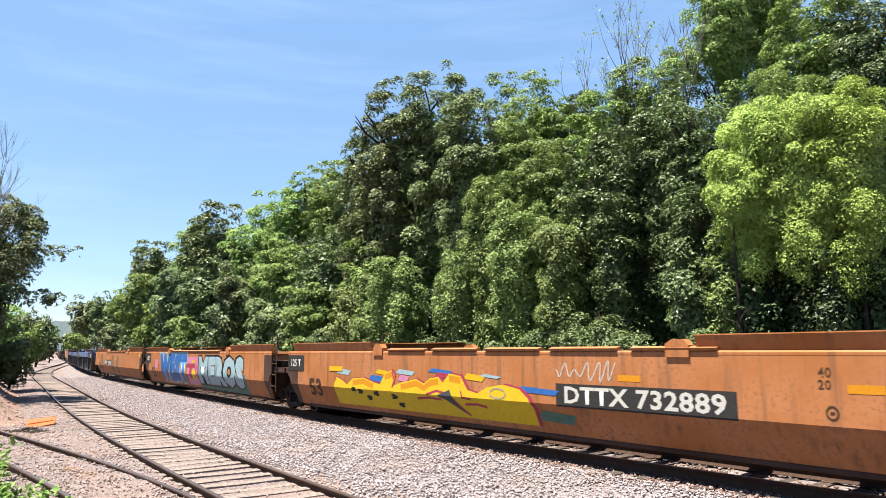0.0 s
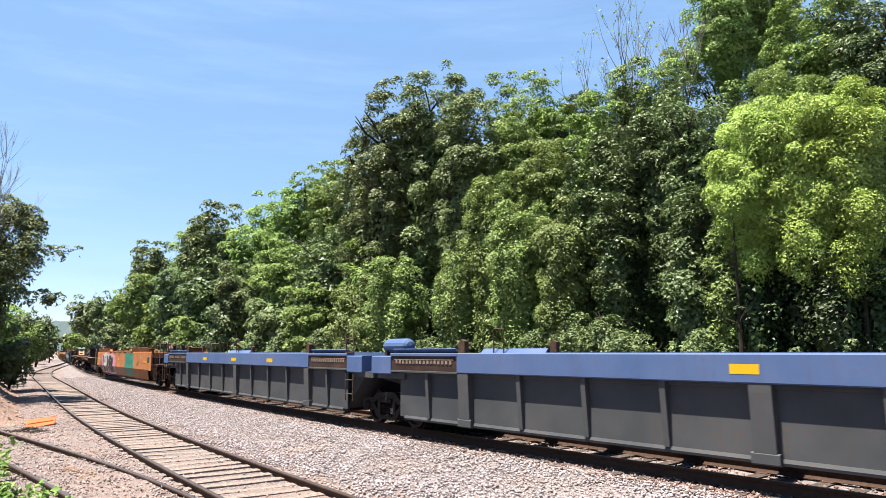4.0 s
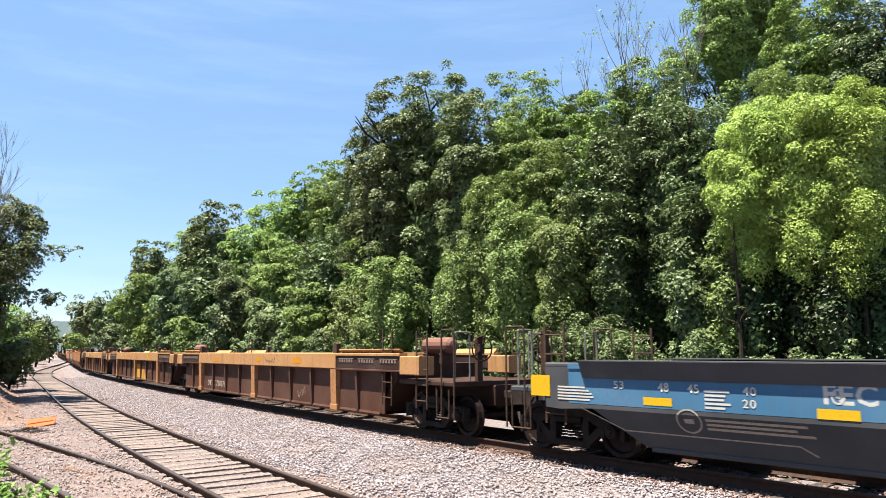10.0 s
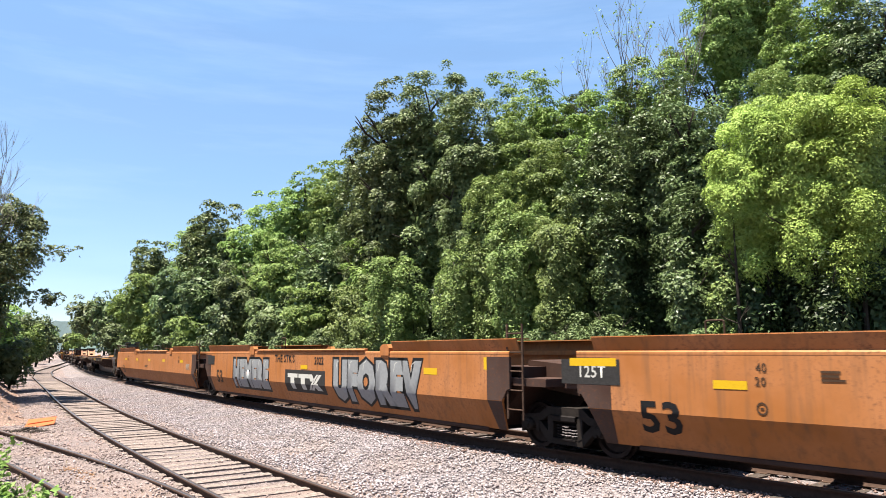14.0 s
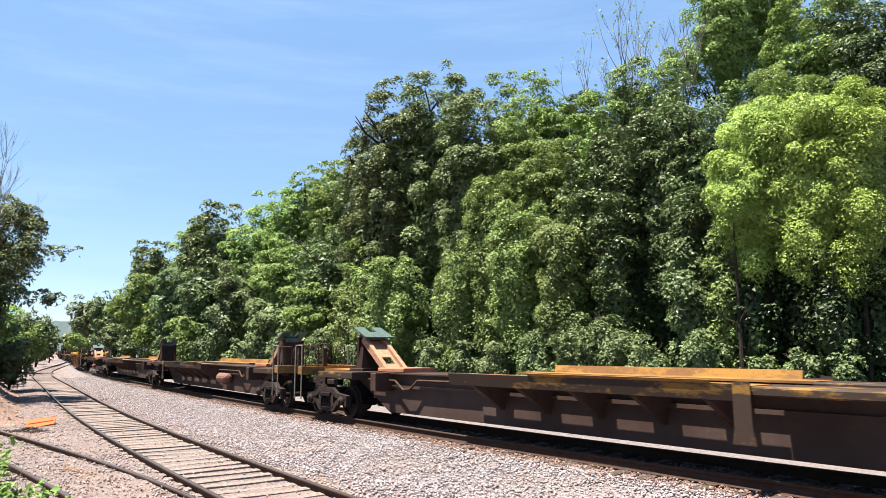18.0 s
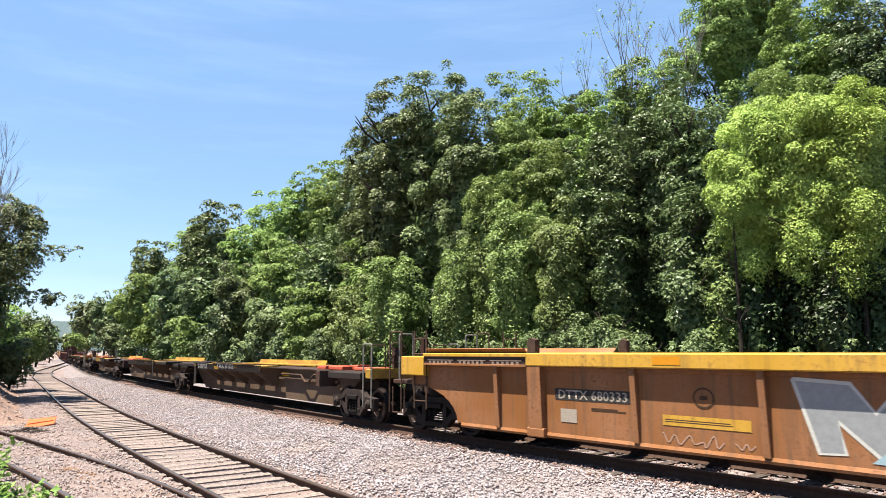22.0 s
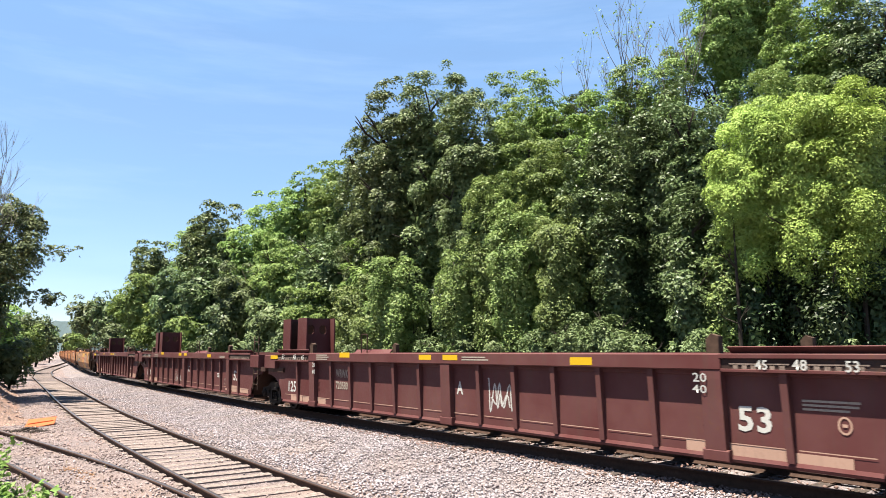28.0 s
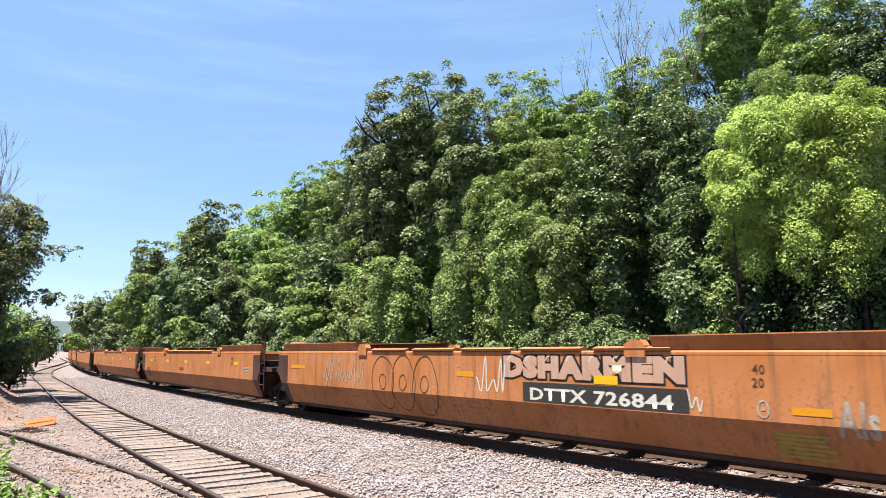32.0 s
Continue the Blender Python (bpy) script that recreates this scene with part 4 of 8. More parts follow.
bare_tree(8.6, 34.1, 16.2, 0.45, "dying tree with a few leaves on bare twigs", 260)
bare_tree(10.9, 31.0, 16.2, 0.2, "dead tree with bare upright twigs")
bare_tree(-18.9, 27.7, 11.0, 0.5, "bare grey branches above the leaves")

# where the line leaves the view
tree(-150.0, 283.0, 10.5, 7.0, "locust", 0.03)
tree(-155.0, 300.0, 9.0, 6.0, "vine", 0.03)
tree(-199.0, 372.0, 13.0, 10.0, "oak", 0.03)
tree(-270.0, 500.0, 15.0, 8.0, "maple", 0.03)
tree(-262.0, 500.0, 17.0, 9.0, "oak", 0.03)
tree(-293.0, 500.0, 15.0, 9.0, "oak", 0.03)


# ---- the near left corner ----
def rubble_mound():
    """A low bank of brown rubble beside the siding."""
    rng = np.random.default_rng(9)
    xs, ys = np.linspace(-30, -10.5, 60), np.linspace(19, 46, 70)
    gx, gy = np.meshgrid(xs, ys)
    px, py = gx.ravel(), gy.ravel()
    slat, along = SIDING.offsets(px, py)
    z = ground_height(px, py) + 1.05 * smooth(1.9, 3.8, slat) * smooth(19.5, 23, py) * smooth(46, 38, py) + rng.normal(0, 0.03, len(px)) - 0.06
    n, k = len(xs), len(ys)
    i = (np.arange(k - 1)[:, None] * n + np.arange(n - 1)).ravel()
    ob = new("rubble_mound", fast_mesh("rubble_mound", np.stack([px, py, z], 1), np.stack([i, i + 1, i + n + 1, i + n], 1), M["mound"]))
    tagged(ob, "low bank of brown stony rubble beside the siding", "mound", kind="structure")
    m = 9000
    j = rng.integers(0, len(px), m)
    keep = slat[j] > 2.0
    p = np.stack([px[j], py[j], z[j]], 1)[keep] + rng.uniform(-0.2, 0.2, (keep.sum(), 3)) * np.array([1, 1, 0.05])
    scatter_stones("rubble_stones", rng, p, rng.uniform(0.02, 0.07, len(p)), M["rubble"], "loose brown stones on the mound")


def orange_board():
    ob = thing("orange_board", "faded orange board lying on the gravel", "board", at=pose(-11.75, 20.6, float(ground_height(-11.75, 20.6)[0]) + 0.1, 13, -7, 28))
    part("plank", "ob", lambda g: g.add([(-.40, -.40, 0), (.36, -.30, 0), (.42, .34, 0), (-.30, .44, 0), (-.40, -.40, .03), (.36, -.30, .03), (.42, .34, .03), (-.30, .44, .03)], [(3, 2, 1, 0), (4, 5, 6, 7), (0, 1, 5, 4), (1, 2, 6, 5), (2, 3, 7, 6), (3, 0, 4, 7)]), M["orange"], ob)
    part("batten", "ob", lambda g: g.box(-0.3, 0.34, -0.04, 0.04, 0.03, 0.055), M["orange"], ob)


def weed_clump(x, y, h, w, n, seed, mat="weed", label="bright green weeds growing in the gravel"):
    """Upright stems with broad pointed leaves."""
    rng = np.random.default_rng(seed)
    z = float(ground_height(x, y)[0])
    top = thing("weed", label, "plant", "weeds beside the siding", at=pose(x, y, z))
    st = rng.uniform(-1, 1, (n, 2)) * w / 2
    g = Geo()
    cs, rs = [], []
    for a, b in st:
        hh = h * rng.uniform(0.5, 1.0)
        tip = (a * 1.3 + rng.normal(0, .05), b * 1.3 + rng.normal(0, .05), hh)
        g.tube((a, b, -0.03), tip, 0.006, 0.003, 4)
        for q in np.linspace(0.25, 1, 5):
            cs.append((a + (tip[0] - a) * q, b + (tip[1] - b) * q, hh * q))
            rs.append(0.10)
    tr = tagged(new("stalk", g.mesh("stalk", M["weed"])), kind="stuff")
    tr.parent = top
    v, f = leaf_cloud(rng, cs, rs, n * 26, 0.11, 0.5, 0.8, 0.4)
    cr = new("foliage", fast_mesh("foliage", v, f, M[mat]))
    cr.parent = top


def dry_grass():
    rng = np.random.default_rng(31)
    n = 5200
    px, py = rng.uniform(-24, -3.5, n), rng.uniform(9, 40, n)
    slat, _ = SIDING.offsets(px, py)
    keep = (slat > 1.4) & (rng.random(n) < 0.75)
    px, py = px[keep], py[keep]
    z = ground_height(px, py)
    n = len(px)
    a = rng.uniform(0, 6.3, n)
    h = rng.uniform(0.05, 0.22, n)
    d = np.stack([np.cos(a), np.sin(a), 0 * a], 1)
    p = np.stack([px, py, z - 0.01], 1)
    v = np.stack([p - d * 0.008, p + d * 0.008, p + np.stack([rng.normal(0, .05, n), rng.normal(0, .05, n), h], 1)], 1)
    ob = new("dry_grass", fast_mesh("dry_grass", v.reshape(-1, 3), np.arange(3 * n).reshape(-1, 3), M["straw"]))
    tagged(ob, "thin dry grass blades in the gravel", "grass", kind="stuff")


def rusty_gravel():
    """Rust-stained fines spilt along the spur's near rail."""
    rng = np.random.default_rng(41)
    c = np.array([(-6.75, 13.3), (-6.3, 12.9), (-5.9, 12.3), (-5.2, 11.6), (-4.5, 10.7), (-3.7, 10.0)])
    k = rng.integers(0, len(c), 900)
    p = c[k] + rng.normal(0, 0.17, (900, 2))
    z = ground_height(p[:, 0], p[:, 1]) + 0.012
    scatter_stones("rusty_gravel", rng, np.column_stack([p, z]), rng.uniform(0.012, 0.035, 900), M["sand"], "rust-orange stained gravel along the rail")
    p = np.array([-11.3, 19.3]) + rng.normal(0, 0.2, (160, 2)) * np.array([1.3, 0.7])
    z = ground_height(p[:, 0], p[:, 1]) + 0.03 + 0.1 * np.exp(-((p - np.array([-11.3, 19.3])) ** 2).sum(1) / 0.05)
    scatter_stones("cinder_heap", rng, np.column_stack([p, z]), rng.uniform(0.03, 0.07, 160), M["tie_dark"], "small dark heap of cinders on the gravel")


rubble_mound()
orange_board()
weed_clump(-7.0, 10.9, 0.5, 0.6, 12, 1)
weed_clump(-6.0, 9.9, 0.3, 0.7, 12, 2)
weed_clump(-7.6, 11.6, 0.45, 0.7, 12, 3)
weed_clump(-8.9, 13.4, 0.5, 0.8, 12, 4)
weed_clump(-5.2, 9.4, 0.22, 0.5, 8, 6)
dry_grass()
rusty_gravel()


def far_ridge():
    """A wooded ridge on the skyline where the valley opens."""
    rng = np.random.default_rng(77)
    n = 260
    a = np.linspace(-1.35, 0.1, n)
    top = 36 + 3 * np.sin(a * 7) + 2 * np.sin(a * 23) + rng.normal(0, 1.0, n)
    r = 900.0
    lo = np.stack([r * np.sin(a), r * np.cos(a), 0 * a - 5], 1)
    hi = np.stack([(r + 60) * np.sin(a), (r + 60) * np.cos(a), top], 1)
    v = np.concatenate([lo, hi])
    i = np.arange(n - 1)
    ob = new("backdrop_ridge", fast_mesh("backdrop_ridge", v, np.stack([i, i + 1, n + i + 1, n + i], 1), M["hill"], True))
    tagged(ob, "wooded ridge on the skyline, tinted blue for distance haze", "hill", kind="structure")


far_ridge()


# ---- freight train ----
# In a car's space x runs to its rear, y to the camera's side, z up from the rail heads.
def b_side_frame(g):
    y0, y1 = -0.09, 0.09
    g.plate([(-1.12, 0.52), (-1.05, 0.62), (-0.62, 0.66), (-0.42, 0.80), (0.42, 0.80), (0.62, 0.66), (1.05, 0.62), (1.12, 0.52), (0.95, 0.50), (0.55, 0.54), (0.36, 0.66), (-0.36, 0.66), (-0.55, 0.54), (-0.95, 0.50)], y0, y1)
    g.plate([(-0.80, 0.52), (-0.66, 0.55), (-0.30, 0.26), (0.30, 0.26), (0.66, 0.55), (0.80, 0.52), (0.40, 0.15), (-0.40, 0.15)], y0 * 0.8, y1 * 0.8)
    for s in (-1, 1):
        g.plate([(s * 0.30, 0.24), (s * 0.42, 0.30), (s * 0.42, 0.70), (s * 0.33, 0.70), (s * 0.28, 0.5)], y0 * 0.9, y1 * 0.9)
        g.plate([(s * 1.14, 0.60), (s * 1.06, 0.62), (s * 1.04, 0.34), (s * 1.12, 0.30)], y0 * 0.9, y1 * 0.9)
        g.plate([(s * 0.72, 0.60), (s * 0.64, 0.62), (s * 0.66, 0.34), (s * 0.74, 0.34)], y0 * 0.9, y1 * 0.9)


def b_springs(g):
    for x in (-0.17, 0.0, 0.17):
        for i in range(5):
            z = 0.28 + i * 0.05
            g.lathe([(0.045, -0.012), (0.075, -0.012), (0.075, 0.012), (0.045, 0.012)], (0, 0, 0), 7)
            n = 28
            for k in range(len(g.v) - n, len(g.v)):
                a, b, c = g.v[k]
                g.v[k] = (x + a, c, z + b)
    g.box(-0.28, 0.28, -0.12, 0.12, 0.55, 0.66, 0.02)
    g.box(-0.27, 0.27, -0.11, 0.11, 0.235, 0.26)


def b_wheelset(g):
    for s in (-1, 1):
        rim = [(0.05, -0.03), (0.12, -0.05), (0.15, -0.02), (0.32, 0.0), (0.345, 0.05), (0.415, 0.055), (0.42, -0.03), (0.455, -0.045), (0.45, -0.075), (0.35, -0.075), (0.32, -0.04), (0.15, -0.06), (0.12, -0.09), (0.05, -0.09)]
        g.lathe([(r, s * y) for r, y in rim], (0, s * 0.76, 0.42), 22)
    g.tube((0, -1.05, 0.42), (0, 1.05, 0.42), 0.08, n=12)


def b_bearing(g):
    g.lathe([(0.0, 0.16), (0.05, 0.16), (0.06, 0.13), (0.10, 0.12), (0.12, 0.09), (0.12, -0.08), (0.0, -0.08)], (0, 0, 0), 14)
    for i in range(3):
        a = 2 * math.pi * i / 3 + 0.5
        g.tube((0.055 * math.cos(a), 0.12, 0.055 * math.sin(a)), (0.055 * math.cos(a), 0.15, 0.055 * math.sin(a)), 0.018, n=6)


def truck(car, x, mat):
    t = part("truck", "bolster", lambda g: g.box(-0.22, 0.22, -1.0, 1.0, 0.5, 0.78, 0.05).tube((0, 0, 0.75), (0, 0, 0.98), 0.24, n=14).box(-0.9, 0.9, -0.05, 0.05, 0.3, 0.36), mat, car, "dusty cast-steel four-wheel truck", pose(x, 0, 0))
    for s in (-1, 1):
        part("side_frame", "sf", b_side_frame, mat, t, m=pose(0, s * 1.0, 0))
        part("spring_nest", "sp", b_springs, M["steel_dark"], t, m=pose(0, s * 1.0, 0))
    for wx in (-0.89, 0.89):
        part("wheelset", "ws", b_wheelset, M["wheel"], t, "steel wheels on their axle", pose(wx, 0, 0))
        for s in (-1, 1):
            part("bearing_cap", "bc", b_bearing, mat, t, m=pose(wx, s * 1.03, 0.46, 0, 0, 0 if s > 0 else 180))
    return t


def ends(L, front, rear):
    """For each end: its sign and whether it couples to the next car."""
    return ((-1, front), (1, rear))


TOP, KNEE, FOOT = 1.80, 0.86, 0.30


def skin_y(z):
    """Distance of a smooth well car's side from its middle at a height."""
    return 1.50 if z >= KNEE else 1.50 - (KNEE - z) * 0.45


def b_smooth_side(L, f, r, s, top):
    def build(g):
        hx = L / 2
        xf = -hx + (-0.3 if f else 0.98)
        xr = hx - (-0.3 if r else 0.42)
        nf, nr = (0.96 if f else 0.22), (0.96 if r else 0.22)
        up = [(xf, 0.84 if f else 1.12), (xf + (0.3 if f else 0.1), 0.82 if f else 1.10), (xf + nf, KNEE), (xr - nr, KNEE), (xr - (0.3 if r else 0.1), 0.82 if r else 1.10), (xr, 0.84 if r else 1.12), (xr, top - 0.06), (xf, top - 0.06)]
        g.plate(up, s * 1.46, s * 1.50)
        a, b = xf + nf, xr - nr
        c, d = a + (0.85 if f else 0.16), b - (0.85 if r else 0.16)
        vs = []
        for t in (0.0, -0.04):
            vs += [(a, s * (skin_y(KNEE) + t), KNEE), (b, s * (skin_y(KNEE) + t), KNEE), (d, s * (skin_y(FOOT) + t), FOOT), (c, s * (skin_y(FOOT) + t), FOOT)]
        g.add(vs, [(0, 1, 2, 3), (7, 6, 5, 4), (0, 4, 5, 1), (1, 5, 6, 2), (2, 6, 7, 3), (3, 7, 4, 0)])
    return build


def smooth_well(car, L, f, r, mat, dark, top=TOP):
    """A well car unit with smooth, kneed sides."""
    hx = L / 2
    xf, xr = -hx + (-0.3 if f else 0.98), hx - (-0.3 if r else 0.42)
    key = (L, f, r, top)
    gz, gy = (top - 0.06, 0.0) if top > 1.7 else (top - 0.25, 0.09)
    guide = mat if mat in (M["brown"], M["brown_dull"]) else dark
    for s in (-1, 1):
        wall = part("side_wall", (*key, s), b_smooth_side(L, f, r, s, top), mat, car)
        part("top_chord", (*key, s), lambda g: g.prism([(s * 1.36, top - .1), (s * 1.5, top - .075), (s * 1.503, top - .06), (s * 1.503, top - .025), (s * 1.48, top), (s * 1.36, top)], xf, xr), mat, wall)
        part("bottom_chord", (*key, s), lambda g: g.box(xf + 1.9 if f else xf + 0.9, xr - 1.9 if r else xr - 1.0, min(s * 1.1, s * 1.25), max(s * 1.1, s * 1.27), 0.24, 0.32, 0.015), dark, wall)
        for e, end in ends(L, f, r):
            x1 = e * (hx - (0.5 if end else 0.75))
            x0 = x1 - e * (5.0 if end else 4.4)
            part("guide_plate", (*key, s, e), lambda g: g.prism([(s * (1.40 + gy), gz), (s * (1.43 + gy), gz), (s * (1.535 + gy), gz + .28), (s * (1.50 + gy), gz + .29)], min(x0, x1), max(x0, x1)).box(min(x0, x1), max(x0, x1), min(s * 1.2, s * (1.53 + gy)), max(s * 1.2, s * (1.53 + gy)), gz + .275, gz + .295), guide, wall, "flared container guide plate")
            part("guide_bracket", (s, top), lambda g: g.plate([(-0.2, top - .1), (0.2, top - .1), (0.2, top + .1), (0.08, top + .17), (-0.12, top + .17), (-0.2, top + .08)], min(s * 1.38, s * 1.53), max(s * 1.38, s * 1.53)), mat, wall, m=pose(x0 - e * 0.3, 0, 0))
        if s > 0 and top > 1.7:
            for k in range(5):
                xx = xf + 6.2 + k * (xr - xf - 12.4) / 4
                part("lip", "lip", lambda g: g.prism([(1.40, 1.79), (1.52, 1.80), (1.54, 1.84), (1.42, 1.87)], -0.75, 0.75), mat, wall, m=pose(xx, 0, 0))
        for e, end in ends(L, f, r):
            if not end:
                x = xf if e < 0 else xr
                part("end_post", (s, e, top), lambda g: g.plate([(0.002 * e, 1.10), (-0.08 * e, 1.08), (-0.225 * e, KNEE + 0.01), (-0.66 * e, KNEE + 0.01), (-0.66 * e, top - 0.11), (0.002 * e, top - 0.11)], min(s * 1.45, s * 1.503), max(s * 1.45, s * 1.503)).add([(-e * 0.225, s * 1.503, KNEE), (-e * 0.66, s * 1.503, KNEE), (-e * 0.60, s * 1.249, 0.297), (-e * 0.375, s * 1.249, 0.297)], [(0, 1, 2, 3)]), dark, wall, "dark grimy end post", pose(x, 0, 0))
    well_inside(car, L, f, r, mat, dark, 1.28)


def well_inside(car, L, f, r, mat, dark, y):
    hx = L / 2
    key = (L, f, r, y)
    a, b = -hx + (2.4 if f else 2.1), hx - (2.4 if r else 2.1)
    for i in range(10):
        part("floor_beam", "fb", lambda g: g.box(-0.2, 0.2, -1.22, 1.22, 0.24, 0.36), M["steel_dark"], car, m=pose(a + i * (b - a) / 9, 0, 0))
    for e, end in ends(L, f, r):
        x = e * (hx - (2.3 if end else 2.0))
        part("bulkhead", (y, e), lambda g: g.plate([(0, 0.3), (e * 0.08, 0.3), (e * 1.1, 1.12), (e * 1.1, 1.5), (0, 1.5)], -y + 0.08, y - 0.08), dark, car, m=pose(x, 0, 0))
        if end:
            x1 = e * hx
            part("end_platform", (e,), lambda g: g.box(min(e * -0.9, e * 1.25), max(e * -0.9, e * 1.25), -1.35, 1.35, 1.06, 1.16, 0.02).box(min(-e * .9, e * 1.35), max(-e * .9, e * 1.35), -0.32, 0.32, 0.62, 1.07, 0.03), dark, car, m=pose(x1, 0, 0))
            end_gear(car, x1, e, mat)
        else:
            part("end_sill", (e,), lambda g: g.plate([(-e * 1.4, 1.12), (-e * 0.05, 0.98), (-e * 0.05, 1.52), (-e * 1.4, 1.62)], -0.62, 0.62).box(min(-e * 1.2, -e * 0.1), max(-e * 1.2, -e * 0.1), -1.42, 1.42, 1.16, 1.30), dark, car, m=pose(e * hx, 0, 0))


def b_ladder(x, y, z0, z1, wide=0.42, rungs=4, r=0.02):
    def build(g):
        for d in (-wide / 2, wide / 2):
            g.box(x + d - r, x + d + r, y - 0.012, y + 0.012, z0, z1)
        for i in range(rungs):
            z = z0 + (z1 - z0) * (i + 0.5) / rungs if rungs > 1 else z0
            g.tube((x - wide / 2, y, z), (x + wide / 2, y, z), r * 0.8, n=6)
    return build


def b_loop(wide, z0, z1, r=0.019):
    def build(g):
        h = wide / 2
        g.pipe([(-h, 0, z0), (-h, 0, z1 - 0.03), (-h + 0.03, 0, z1), (h - 0.03, 0, z1), (h, 0, z1 - 0.03), (h, 0, z0)], r)
    return build


def b_coupler(g):
    g.box(-0.1, 0.75, -0.09, 0.09, 0.79, 0.95, 0.02)
    g.plate([(0.62, 0.70), (0.70, 0.68), (0.98, 0.70), (0.98, 1.02), (0.62, 1.02)], -0.17, 0.15)
    g.pipe([(0.55, 0.3, 0.9), (0.7, 0.36, 0.6), (0.9, 0.3, 0.35), (1.05, 0.2, 0.55)], 0.03)


def b_brake_wheel(g):
    for i in range(20):
        a, b = 2 * math.pi * i / 20, 2 * math.pi * (i + 1) / 20
        g.tube((0, 0.27 * math.cos(a), 0.27 * math.sin(a)), (0, 0.27 * math.cos(b), 0.27 * math.sin(b)), 0.018, n=5)
    for i in range(5):
        a = 2 * math.pi * i / 5
        g.tube((0, 0, 0), (0.02, 0.26 * math.cos(a), 0.26 * math.sin(a)), 0.014, n=5)
    g.box(-0.1, 0.0, -0.07, 0.07, -0.1, 0.1, 0.02)


def end_gear(car, x, e, mat, base=1.16, high=2.25):
    """Rails, ladders, coupler and brake gear on a platform at the car's end."""
    for s in (-1, 1):
        part("ladder", (s,), b_ladder(0, s * 1.42, 0.55, high, 0.42, 5), M["rust"], car, "rusty corner ladder", pose(x + e * 0.15, 0, 0))
        part("grab_rail", "gr", b_loop(0.4, base, high - 0.05), M["chrome"], car, m=pose(x + e * 1.15, s * 1.05, 0, 0, 0, 90))
        part("grab_rail", "gr2", b_loop(0.45, base - 0.75, high), M["rust"], car, m=pose(x + e * 1.1, s * 1.40, 0))
        part("step", "st", lambda g: g.pipe([(-0.22, 0, 1.0), (-0.22, 0, 0.42), (0.22, 0, 0.42), (0.22, 0, 1.0)], 0.017), M["rust"], car, m=pose(x + e * 0.95, s * 1.42, 0))
    part("coupler", "cp", b_coupler, M["truck"], car, "knuckle coupler with a hanging air hose", pose(x + e * 1.05, 0, 0, 0, 0, 0 if e > 0 else 180))
    part("brake_wheel", "bw", b_brake_wheel, M["rust"], car, m=pose(x + e * 1.2, 0.55, 1.85, 0, 0, 0 if e > 0 else 180))
    part("brake_post", "bp", lambda g: g.box(-0.05, 0.05, -0.07, 0.07, 1.16, 2.1), M["dark_brown"], car, m=pose(x + e * 1.08, 0.55, 0))


RIB_SHIFT = 0.29      # the ribbed bodies sit this far behind the middle of their trucks


def b_slots(g):
    """A comb of short slots under the deck edge."""
    for i in range(6):
        g.box(-0.36 + i * 0.13, -0.29 + i * 0.13, 0.0, 0.012, 0.0, 0.075)
    g.box(-0.42, 0.42, 0.0, 0.008, 0.085, 0.105)


